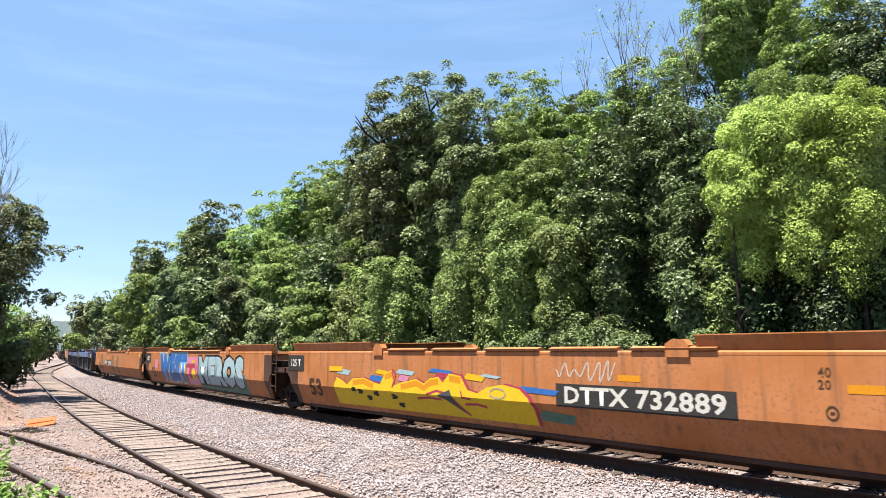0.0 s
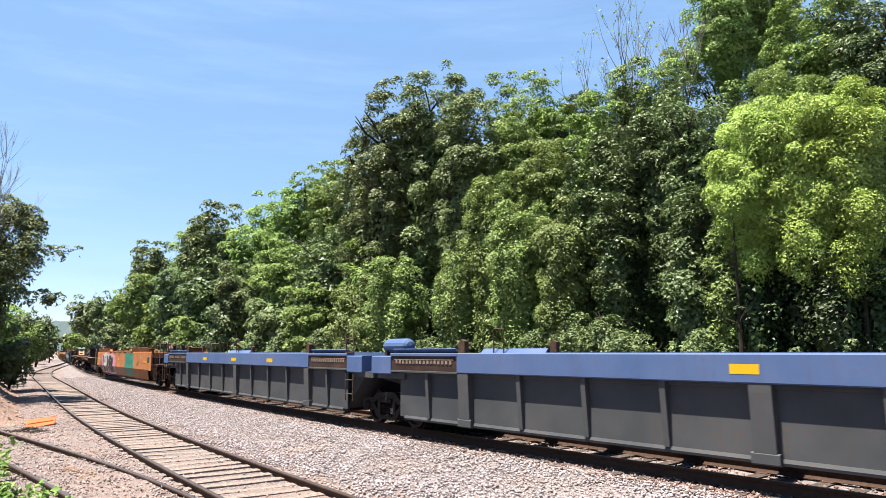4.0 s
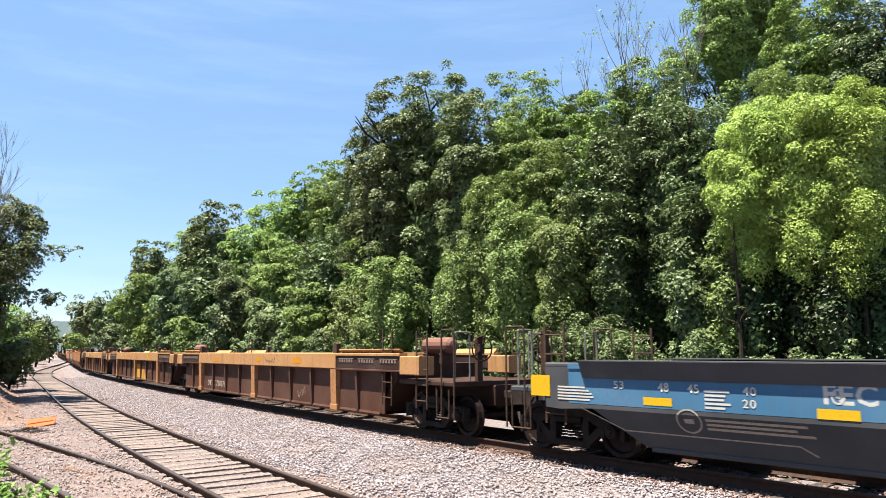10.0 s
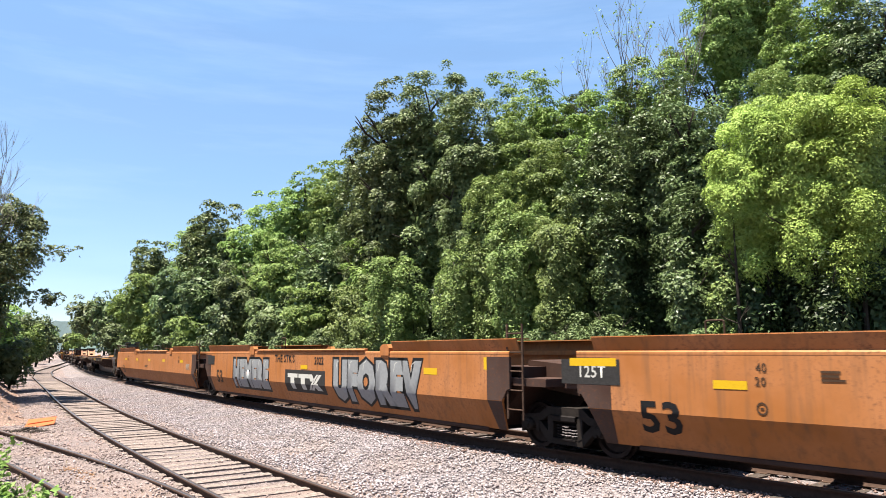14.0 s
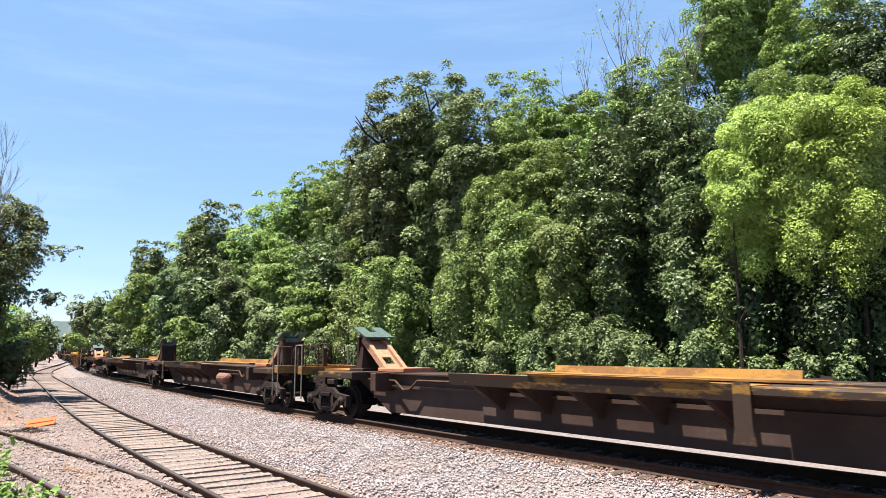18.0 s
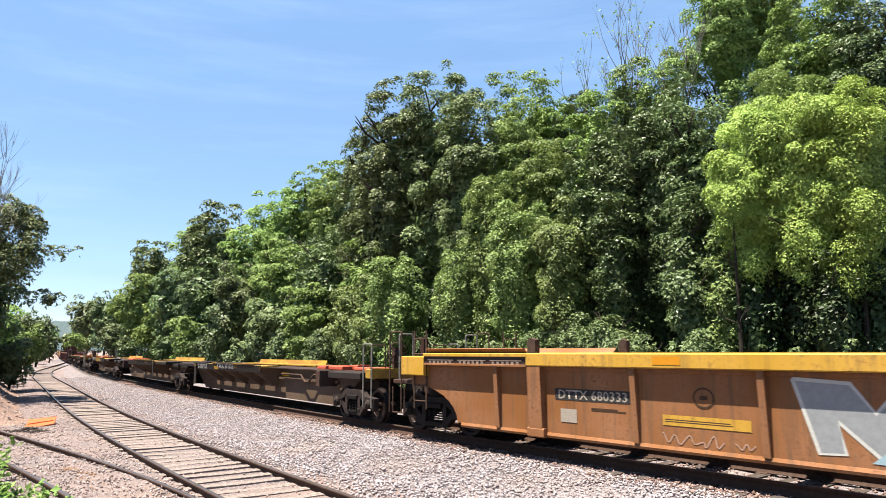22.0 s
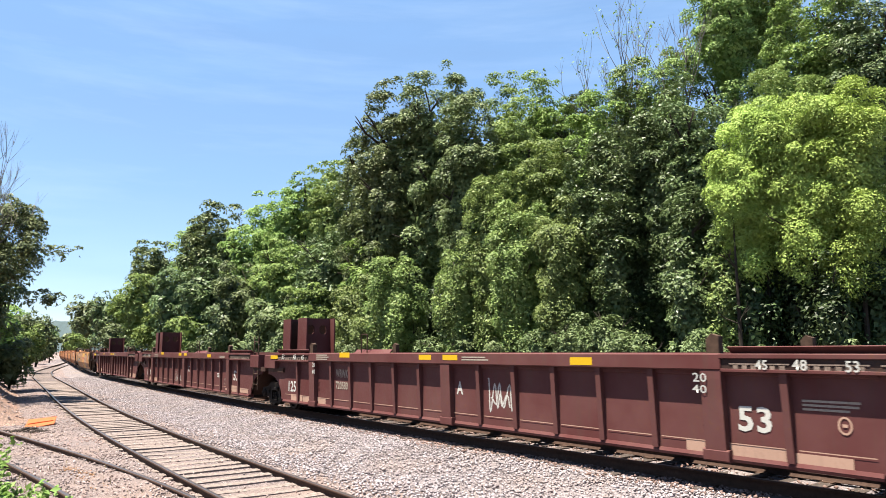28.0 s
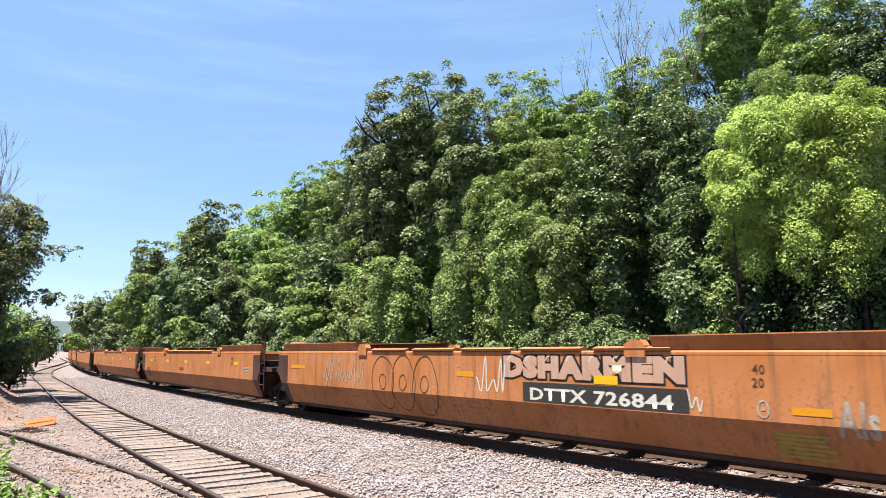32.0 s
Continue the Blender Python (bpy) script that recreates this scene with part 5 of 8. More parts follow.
def ribbed_well(car, L, f, r, chord, panel, ribc, ribs, heavy, arch=False, cb=1.34, top=1.76):
    """A well car unit with a box chord along the top and ribbed, recessed panels; mirrored about its middle."""
    hx = L / 2
    key = (L, f, r, ribs, arch)
    main = max(heavy) + 0.17
    for s in (-1, 1):
        def b_panel(g):
            lo, hi = min(s * 1.33, s * 1.36), max(s * 1.33, s * 1.36)
            if arch:
                left, right = [], []
                wf, wr = (1.55 if f else 1.05), (1.55 if r else 1.05)
                for q in range(9):
                    a = math.pi / 2 * q / 8
                    left.append((-8.5 - wf * (1 - math.sin(a)), 0.34 + 0.74 * math.cos(a)))
                    right.append((8.5 + wr * (1 - math.cos(a)), 0.34 + 0.74 * math.sin(a)))
                g.plate([(-8.5 - wf, cb + 0.04)] + left + right + [(8.5 + wr, cb + 0.04)], lo, hi)
            else:
                g.plate([(-8.55, 0.32), (8.55, 0.32), (8.55, cb + 0.04), (-8.55, cb + 0.04)], lo, hi)
        wall = part("side_wall", (*key, s), b_panel, panel, car, m=pose(RIB_SHIFT, 0, 0))
        part("top_chord", (*key, s), lambda g: g.prism([(s * 1.30, cb), (s * 1.49, cb), (s * 1.51, cb + .02), (s * 1.51, top - .02), (s * 1.49, top), (s * 1.30, top)], -main, main), chord, wall)
        part("chord_ledge", (*key, s), lambda g: g.box(-8.4, 8.4, min(s * 1.34, s * 1.39), max(s * 1.34, s * 1.39), cb - 0.07, cb, 0.008), panel, wall)
        part("bottom_chord", (*key, s), lambda g: g.prism([(s * 1.2, 0.26), (s * 1.385, 0.26), (s * 1.395, 0.30), (s * 1.372, 0.35), (s * 1.2, 0.35)], -8.36, 8.36), panel, wall)
        for x in sorted({e * q for q in ribs for e in (-1, 1)}):
            h = abs(x) in heavy
            w = 0.16 if h else 0.05
            part("rib", ("h" if h else "l", s, cb), lambda g: g.prism([(s * 1.35, 0.34), (s * (1.46 if h else 1.41), 0.34), (s * (1.50 if h else 1.47), cb - 0.12), (s * (1.50 if h else 1.47), cb + 0.004), (s * 1.35, cb + 0.004)], -w, w), ribc if h else panel, wall, m=pose(x, 0, 0))
            if h:
                part("rib_foot", (s,), lambda g: g.box(-0.2, 0.2, min(s * 1.26, s * 1.47), max(s * 1.26, s * 1.47), 0.25, 0.42, 0.02), ribc, wall, m=pose(x, 0, 0))
        for e, end in ends(L, f, r):
            xa, xb, xc = main, (9.45 if end else 8.75), (10.25 if end else 9.55)
            def span_x(u, v):
                return min(e * u, e * v), max(e * u, e * v)
            ch = part("end_channel", (*key, s, e), lambda g: g.box(*span_x(xa, xb), min(s * 1.32, s * 1.485), max(s * 1.32, s * 1.485), cb + 0.02, top - 0.07, 0.006), M["red_brown"], wall, "dark slotted end of the top chord")
            part("channel_cap", (*key, s, e), lambda g: g.box(*span_x(xa - 0.02, xb), min(s * 1.30, s * 1.515), max(s * 1.30, s * 1.515), top - 0.075, top - 0.005, 0.01), chord, ch)
            part("channel_lip", (*key, s, e), lambda g: g.box(*span_x(xa, xb), min(s * 1.34, s * 1.51), max(s * 1.34, s * 1.51), cb - 0.02, cb + 0.025, 0.006), panel, ch)
            for k in range(3):
                part("slotted_plate", (s,), b_slots if s > 0 else lambda g: g.box(-0.4, 0.4, -0.01, 0, 0, 0.1), M["worn_edge"], ch, m=pose(e * (xa + 0.55 + k * (xb - xa - 1.1) / 2), s * 1.486, top - 0.24))
            part("end_block", (*key, s, e), lambda g: g.box(*span_x(xb, xc), min(s * 1.1, s * 1.505), max(s * 1.1, s * 1.505), 1.27, 1.69, 0.02), chord, wall)
            part("guide_plate", (*key, s, e), lambda g: g.prism([(s * 1.33, top - 0.01), (s * 1.36, top - 0.01), (s * 1.48, top + 0.085), (s * 1.44, top + 0.095)], *span_x(xa + 0.1, xb - 0.05)), panel if arch else chord, wall, "flared container guide plate")
            part("corner_lock", (s,), lambda g: g.plate([(-0.1, 1.74), (0.1, 1.74), (0.1, 1.96), (0.02, 2.04), (-0.1, 2.0)], min(s * 1.36, s * 1.48), max(s * 1.36, s * 1.48)), M["rust"], wall, m=pose(e * (xa - 0.12), 0, 0))
    well_inside(car, L, f, r, chord, M["dark_brown"] if chord is not M["blue"] else M["slate"], 1.3)


HEX = [(0, 1, 2, 3), (4, 5, 6, 7), (0, 1, 5, 4), (1, 2, 6, 5), (2, 3, 7, 6), (3, 0, 4, 7)]


def b_stand(g):
    g.add([(-.14, -.44, 1.25), (.16, -.44, 1.25), (.16, .44, 1.25), (-.14, .44, 1.25), (-.10, -.30, 2.2), (.06, -.30, 2.2), (.06, .30, 2.2), (-.10, .30, 2.2)], HEX)
    g.box(-0.35, 0.35, -0.52, 0.52, 1.23, 1.33, 0.02)
    for y in (-0.34, 0.34):
        g.plate([(-0.22, 1.3), (-0.12, 1.3), (-0.06, 2.18), (-0.14, 2.18)], y - 0.05, y + 0.05)


def b_strut(g):
    """Two bars and a web plate with an oval hole, sloping from the head to the slide."""
    for y in (-.3, .3):
        g.add([(0.0, y - .06, 2.08), (1.06, y - .06, 1.3), (1.06, y + .06, 1.3), (0.0, y + .06, 2.08), (0.10, y - .06, 2.22), (1.26, y - .06, 1.36), (1.26, y + .06, 1.36), (0.10, y + .06, 2.22)], HEX)
    def slab(x0, x1, y0, y1):
        a, b = 2.13 - 0.74 * x0, 2.13 - 0.74 * x1
        g.add([(x0, y0, a), (x1, y0, b), (x1, y1, b), (x0, y1, a), (x0, y0, a + .04), (x1, y0, b + .04), (x1, y1, b + .04), (x0, y1, a + .04)], HEX)
    slab(0.12, 0.66, -.3, .3)
    slab(0.96, 1.12, -.3, .3)
    slab(0.66, 0.96, -.3, -.16)
    slab(0.66, 0.96, .16, .3)
    slab(0.66, 0.72, -.16, .16)


def b_top_plate(g):
    for y0, y1, x0 in ((-0.46, -0.12, -0.26), (0.12, 0.46, -0.26), (-0.13, 0.13, 0.06)):
        z0 = 2.47 - (x0 + 0.26) * 0.44
        g.plate([(x0, z0 - .03), (0.40, 2.16), (0.41, 2.2), (x0, z0 + 0.02)], y0, y1)
    g.box(-0.12, 0.16, -0.28, 0.28, 2.12, 2.26, 0.02)


def spine_unit(car, L, f, r, hitch, sill, deck, folded, kw_top, inner=2.6, stp=5.0, tank_at=None, valve_at=None):
    """A spine car unit: deep centre sill, tyre decks on brackets along one half, a trailer hitch over one end."""
    hx = L / 2
    h = hitch                      # the end with the hitch: -1 front, 1 rear
    key = (L, f, r, h, inner, stp)
    body = part("centre_sill", key, lambda g: [
        g.plate([(-hx + 0.9, 1.0), (-hx + 2.4, 0.225), (hx - 2.4, 0.225), (hx - 0.9, 1.0), (hx - 0.9, 1.2), (-hx + 0.9, 1.2)], -0.42, 0.42),
        g.box(-hx + 0.15, hx - 0.15, -0.36, 0.36, 0.98, 1.2)], sill, car)
    part("sill_flange", key, lambda g: g.box(-hx + 0.1, hx - 0.1, -0.56, 0.56, 1.2, 1.25, 0.01), M["red_brown"], body)
    for s in (-1, 1):
        part("sill_stiffener", (*key, s), lambda g: g.box(-hx + 2.2, hx - 2.2, min(s * .42, s * .5), max(s * .42, s * .5), 0.86, 0.93), sill, body)
    d0, d1 = (-inner, stp) if h < 0 else (-stp, inner)
    ka, kb = (d0 + 0.5, d1 - 0.4) if folded else ((d0 - 0.6, d1 - 0.4) if h < 0 else (d0 + 0.5, d1 - 0.6))
    for s in (-1, 1):
        dk = part("tyre_deck", (*key, s), lambda g: g.box(d0, d1, min(s * .68, s * 1.33), max(s * .68, s * 1.33), 1.27, 1.31), kw_top, car, "worn steel tyre deck")
        part("deck_fascia", (*key, s), lambda g: g.prism([(s * 1.29, 1.09), (s * 1.32, 1.09), (s * 1.365, 1.33), (s * 1.33, 1.335)], d0, d1), deck, dk)
        part("kerb_rail", (*key, s), lambda g: g.prism([(s * 1.31, 1.31), (s * 1.345, 1.31), (s * 1.39, 1.46 if s < 0 else 1.38), (s * 1.36, 1.465 if s < 0 else 1.385)], d0 + 0.6 if s > 0 else ka, d1 - 2.4 if s > 0 else kb), kw_top, dk)
        for k in range(5):
            x = d0 + 0.7 + k * (d1 - d0 - 1.4) / 4
            part("deck_bracket", (s,), lambda g: g.add([(-.05, s * .42, .55), (.05, s * .42, .55), (.05, s * 1.28, 1.08), (-.05, s * 1.28, 1.08), (-.28, s * .42, 1.2), (.28, s * .42, 1.2), (.28, s * 1.28, 1.27), (-.28, s * 1.28, 1.27)], HEX), sill, dk, m=pose(x, 0, 0))
        xs = (d1 - 0.1) if h < 0 else (d0 + 0.1)
        part("step", ("sp", s), lambda g: g.plate([(-0.13, 1.35), (0.13, 1.38), (0.13, 0.72), (0.17, 0.5), (-0.18, 0.5), (-0.14, 0.72)], min(s * 1.365, s * 1.39), max(s * 1.365, s * 1.39)), deck, dk, m=pose(xs, 0, 0))
        e0, e1 = (d1 + 0.02, hx - 1.3) if h < 0 else (-hx + 1.3, d0 - 0.02)
        part("end_deck", (*key, s), lambda g: g.box(e0, e1, min(s * .55, s * 1.33), max(s * .55, s * 1.33), 1.17, 1.30, 0.02), deck, dk)
    # hitch
    hx0 = h * (hx - 0.85)
    turn = 0 if h < 0 else 180
    if folded:
        hp = part("hitch", "folded", lambda g: g.box(-0.3, 0.6, -0.36, 0.36, 1.25, 1.34, 0.02).box(0.7, 1.0, -0.2, 0.2, 1.25, 1.4, 0.03), M["red_orange"], car, "trailer hitch folded down, orange-red", pose(hx0, 0, 0, 0, 0, turn))
        part("base_block", "fold1", lambda g: g.box(1.1, 2.0, -0.48, 0.48, 1.25, 1.36, 0.02), M["red_orange"], hp, "orange-red hitch slide")
        part("base_block", "fold2", lambda g: g.box(2.3, 2.9, -0.44, 0.44, 1.25, 1.36, 0.02), M["red_orange"], hp, "orange-red hitch slide")
    else:
        st = part("hitch", "stand", b_stand, M["red_brown"], car, "upright trailer hitch", pose(hx0, 0, 0, 0, 0, turn))
        part("strut", "diag", b_strut, M["strut"], st, "rusty diagonal strut")
        part("top_plate", "tp", b_top_plate, M["green_steel"], st, "pale green hitch plate with a slot")
        part("base_block", "bb", lambda g: g.box(1.1, 2.3, -0.5, 0.5, 1.25, 1.36, 0.02), M["hitch_red"], st, "faded red hitch slide")
    if folded:
        for k in (0.9, 3.6):
            xx = (-hx + 1.5 + k + 1.2) if h < 0 else (hx - 1.5 - k - 1.2)
            part("reflector", "sill", lambda g: g.box(-0.28, 0.28, 0.421, 0.428, 0.96, 1.09), M["reflector"], body, "yellow reflector patch", pose(xx, 0, 0))
    # gear on the bare half
    a, b = (-hx + 1.5, d0) if h < 0 else (d1, hx - 1.5)
    part("brake_pipe", key, lambda g: g.pipe([(a, .57, 1.1), (a + 2.2, .57, 1.08), (a + 2.5, .6, .86), (a + 2.8, .6, .84), (a + 3.2, .57, 1.05), (b, .57, 1.05)], 0.028), M["rust"], car, "brake pipe clipped to the sill")
    if tank_at:
        tx, tl, tr, tz = tank_at
        part("air_tank", tank_at, lambda g: tank(g, 0, 0.70, tz, tr, tl), M["tank_brown"], car, "brake air tank hung beside the sill", pose(tx, 0, 0))
    if valve_at:
        part("valve_box", "vb", lambda g: g.box(-0.2, 0.2, 0.42, 0.66, 0.42, 1.0, 0.03).pipe([(-0.2, .6, .7), (-0.7, .62, .62), (-0.9, .6, .45)], 0.022).pipe([(0.2, .6, .6), (0.5, .62, .72), (0.8, .6, 1.0)], 0.022).pipe([(0.2, .62, .9), (0.7, .64, .95), (1.3, .62, 1.06)], 0.022).pipe([(-0.2, .62, .56), (-0.9, .64, .5), (-1.3, .62, .42)], 0.024), M["steel_dark"], car, "brake valve with its pipes", pose(valve_at, 0, 0))
    part("outrigger", (h,), lambda g: g.box(-0.12, 0.12, 0.42, 1.0, 0.78, 1.24, 0.02), M["dark_brown"], car, m=pose(h * (hx - 2.5), 0, 0))
    for e, end in ends(L, f, r):
        if end:
            x1 = e * hx
            part("end_beam", (e,), lambda g: g.box(min(e * .95, e * 1.2), max(e * .95, e * 1.2), -1.3, 1.3, 1.12, 1.36, 0.02).box(min(-e * .5, e * 1.2), max(-e * .5, e * 1.2), -0.55, 0.55, 1.18, 1.28), kw_top, car, "worn yellow end beam", pose(x1, 0, 0))
            part("end_flange", (e,), lambda g: g.box(min(-e * 1.6, e * .3), max(-e * 1.6, e * .3), -1.1, 1.1, 1.06, 1.24, 0.02), deck, car, m=pose(x1, 0, 0))
            for s in (-1, 1):
                part("grab_rail", "s1", b_loop(0.42, 0.42, 1.98), M["chrome"], car, m=pose(x1 + e * 1.1, s * 1.33, 0))
                part("grab_rail", "s2", b_loop(0.42, 1.3, 1.95), M["rust"], car, m=pose(x1 + e * 0.98, s * 0.95, 0, 0, 0, 90))
            part("coupler", "cp", b_coupler, M["truck"], car, "knuckle coupler with a hanging air hose", pose(x1 + e * 1.0, 0, 0, 0, 0, 0 if e > 0 else 180))
            part("brake_wheel", "bw", b_brake_wheel, M["rust"], car, m=pose(x1 + e * 1.15, 0.5, 1.75, 0, 0, 0 if e > 0 else 180))
            part("brake_post", "bps", lambda g: g.box(-0.05, 0.05, -0.06, 0.06, 1.2, 1.9), M["dark_brown"], car, m=pose(x1 + e * 1.05, 0.5, 0))
        else:
            part("side_bearer", (e,), lambda g: g.box(min(-e * 1.2, e * 0.0), max(-e * 1.2, e * 0.0), -1.0, 1.0, 1.06, 1.22, 0.02), deck, car, m=pose(e * (hx - 0.2), 0, 0))


def tank(g, x, y, z, r, length):
    """A tank with domed ends lying along the car."""
    n0 = len(g.v)
    g.lathe([(0.0, -length / 2), (r * .6, -length / 2 + .03), (r * .92, -length / 2 + .09), (r, -length / 2 + .16), (r, length / 2 - .16), (r * .92, length / 2 - .09), (r * .6, length / 2 - .03), (0.0, length / 2)], (0, 0, 0), 14)
    for k in range(n0, len(g.v)):
        a, b, c = g.v[k]
        g.v[k] = (x + b, y + a, z + c)


CARS = []     # (car, place of its front truck, place of its rear truck), metres along the line at the start


def begin_unit(name, label, sf, sr, own_front=True, own_rear=True, group="cars of the freight train", mat=None):
    # Well cars take the steel coloured for shade, spine cars the sunlit one.
    mat = mat or (M["truck"] if name == "spine_car" else M["truck_shade"])
    car = thing(name, label, "freight car", group)
    CARS.append((car, sf, sr))
    L = round(sr - sf, 2)
    if own_front:
        truck(car, -L / 2, mat or M["truck"])
    if own_rear:
        truck(car, L / 2, mat or M["truck"])
    return car, L


def train_set(trucks, kind, label, **kw):
    """A set of permanently joined units; returns its units."""
    n = len(trucks) - 1
    out = []
    for i in range(n):
        f, r = i == 0, i == n - 1
        car, L = begin_unit("spine_car" if kind == "spine" else "well_car", label, trucks[i], trucks[i + 1], True, r)
        L = 17.8 if kind == "spine" else 19.6
        if kind == "smooth":
            smooth_well(car, L, f, r, kw["mat"], kw["dark"], kw.get("top", TOP))
        elif kind == "ribbed":
            ribbed_well(car, L, f, r, **{k: v for k, v in kw.items()})
        else:
            spine_unit(car, L, f, r, kw["hitches"][i], kw["sill"], kw["deck"], kw.get("folded", False), kw["top"], kw["inner"][i], kw.get("stp", 5.0), kw.get("tanks", {}).get(i), kw.get("valves", {}).get(i))
        out.append(car)
    return out


BROWN = dict(mat=M["brown"], dark=M["dark_brown"])
DULL = dict(mat=M["brown_dull"], dark=M["dark_brown"])
SPINE = dict(sill=M["sill_red"], deck=M["deck_yellow"], top=M["deck_top"])
GOLDSPINE = dict(sill=M["sill_brown"], deck=M["deck_dark"], top=M["plank_gold"], folded=True)
set_a = train_set((9.5, 29.0, 48.4, 67.8), "smooth", "rust-brown well car with smooth sides and graffiti", **DULL)
set_b = train_set((71.5, 91.0, 110.5, 130.0), "ribbed", "blue-topped well car with ribbed dark grey panels", chord=M["blue"], panel=M["slate"], ribc=M["slate"], ribs=(0.0, 1.55, 3.1, 4.65, 6.2, 7.45), heavy=(0.0, 6.2))
set_c = train_set((134.0, 153.6), "smooth", "rust-brown well car with pink and black graffiti", **DULL)
set_d = train_set((157.6, 175.5, 193.5, 211.0), "spine", "rusty spine car with worn yellow decks", hitches=(-1, -1, 1), inner=(1.9, 1.9, 2.68), stp=5.5, **SPINE)
set_e = train_set((215.1, 235.0), "smooth", "blue and slate-grey well car with smooth sides", mat=M["slate"], dark=M["slate"], top=1.6)
set_f = train_set((238.9, 258.7, 278.5, 298.2), "ribbed", "yellow-topped well car with ribbed brown panels", chord=M["yellow"], panel=M["panel_brown"], ribc=M["tan"], ribs=(0.0, 1.52, 3.03, 4.53, 6.05, 7.27), heavy=(0.0, 6.05))
set_g = train_set((302.1, 321.9, 341.5, 361.1), "smooth", "clean orange-brown well car with smooth sides", **BROWN)
set_h = train_set((365.0, 382.3, 400.5, 418.0), "spine", "rusty spine car with worn yellow decks", hitches=(-1, 1, 1), inner=(3.2, 2.08, 2.82), stp=3.9, **SPINE)
set_i = train_set((422.2, 439.8, 458.4, 475.7), "spine", "brown spine car with worn yellow decks", hitches=(-1, -1, 1), inner=(1.62, 1.52, 2.4), tanks={0: (-2.7, 1.15, 0.2, 0.74), 2: (3.0, 0.5, 0.17, 0.56)}, valves={2: 4.3}, **SPINE)
set_k = train_set((479.9, 499.7), "ribbed", "golden yellow well car with ribbed sides", chord=M["bright_yellow"], panel=M["gold"], ribc=M["gold"], ribs=(0.0, 2.08, 4.16, 6.25, 7.28), heavy=(0.0, 6.25), arch=True, cb=1.52)
set_l = train_set((503.3, 520.8, 539.1, 556.6), "spine", "yellow-decked spine car with folded orange hitches", hitches=(-1, 1, 1), inner=(2.6, 2.6, 2.6), **GOLDSPINE)
set_m = train_set((560.8, 578.1, 596.5, 614.8), "spine", "yellow-decked spine car with folded orange hitches", hitches=(-1, -1, 1), inner=(2.6, 2.6, 2.6), **{**GOLDSPINE, "top": M["deck_top"]})
set_n = train_set((619.2, 638.9, 658.4, 677.8), "ribbed", "maroon well car with ribbed sides", chord=M["maroon"], panel=M["maroon"], ribc=M["maroon"], ribs=(0.0, 1.04, 2.08, 3.12, 4.16, 5.2, 6.25, 7.28), heavy=(0.0, 6.25), arch=True, cb=1.52)
set_o = train_set((682.0, 701.4), "smooth", "tan well car with faded graffiti", mat=M["tan"], dark=M["dark_brown"])
set_p = train_set((705.4, 725.2, 744.8, 764.4), "smooth", "rust-brown well car with smooth sides and graffiti", **DULL)
set_q = train_set((768.4, 788.0, 807.6, 827.2), "smooth", "rust-brown well car with smooth sides", **DULL)


# ---- lettering, reflectors and graffiti on the cars ----
UNITS = {}
for _name, _set in (("A", set_a), ("B", set_b), ("C", set_c), ("D", set_d), ("E", set_e), ("F", set_f), ("G", set_g), ("H", set_h), ("I", set_i),
                    ("K", set_k), ("L", set_l), ("M", set_m), ("N", set_n), ("O", set_o), ("P", set_p), ("Q", set_q)):
    for _i, _car in enumerate(_set):
        UNITS["%s%d" % (_name, _i + 1)] = _car
LAYER = {}


def surface(unit):
    """How far out the painted face of a car lies at a height."""
    kind = unit[0]
    if kind in "DHILM":
        return lambda z: 1.32 + (z - 1.09) * 0.19
    if kind in "BFKN":
        edge = 1.345 if kind in "BF" else 1.525
        return lambda z: 1.51 if z > edge else 1.36
    return skin_y


def decal(unit, name, polys, mat, label="", lift=None):
    """Flat paint on a car's side from polygons of (x, z), bent with the face."""
    bm = bmesh.new()
    for poly in polys:
        vs = [bm.verts.new((x, 0, z)) for x, z in poly]
        if len(vs) > 2:
            bm.faces.new(vs)
    bmesh.ops.remove_doubles(bm, verts=bm.verts[:], dist=0.0004)
    return decal_bm(unit, name, bm, mat, label, lift)


def decal_bm(unit, name, bm, mat, label="", lift=None):
    if unit[0] in "ACEGOPQ":
        bmesh.ops.bisect_plane(bm, geom=bm.verts[:] + bm.edges[:] + bm.faces[:], plane_co=(0, 0, KNEE), plane_no=(0, 0, 1))
    bmesh.ops.triangulate(bm, faces=bm.faces[:])
    n = LAYER[unit] = LAYER.get(unit, 0) + 1
    off = 0.0022 + 0.0002 * n if lift is None else lift
    face = surface(unit)
    if unit[0] in "BFKN" and bm.verts:
        xs, zs = [v.co.x for v in bm.verts], [v.co.z for v in bm.verts]
        x, z, wide = sum(xs) / len(xs), sum(zs) / len(zs), max(xs) - min(xs)
        on_rib = face(z) < 1.4 and wide < 0.45 and min(abs(abs(x - RIB_SHIFT) - q) for q in (0.0, 6.2 if unit[0] in "BF" else 6.25)) < 0.22
        flat_face = 1.46 + 0.047 * (z - 0.34) if on_rib else face(z)
        for v in bm.verts:
            v.co.y = flat_face + off
            if on_rib:
                v.co.y += 0.047 * (v.co.z - z)
    else:
        for v in bm.verts:
            v.co.y = face(v.co.z) + off
    bm.normal_update()
    for q in bm.faces:
        if q.normal.y < 0:
            q.normal_flip()
    me = bpy.data.meshes.new(name)
    bm.to_mesh(me)
    bm.free()
    me.materials.append(mat)
    ob = new(name, me)
    ob.parent = UNITS[unit]
    if label:
        tagged(ob, label)
    return ob


TEXTS = {}


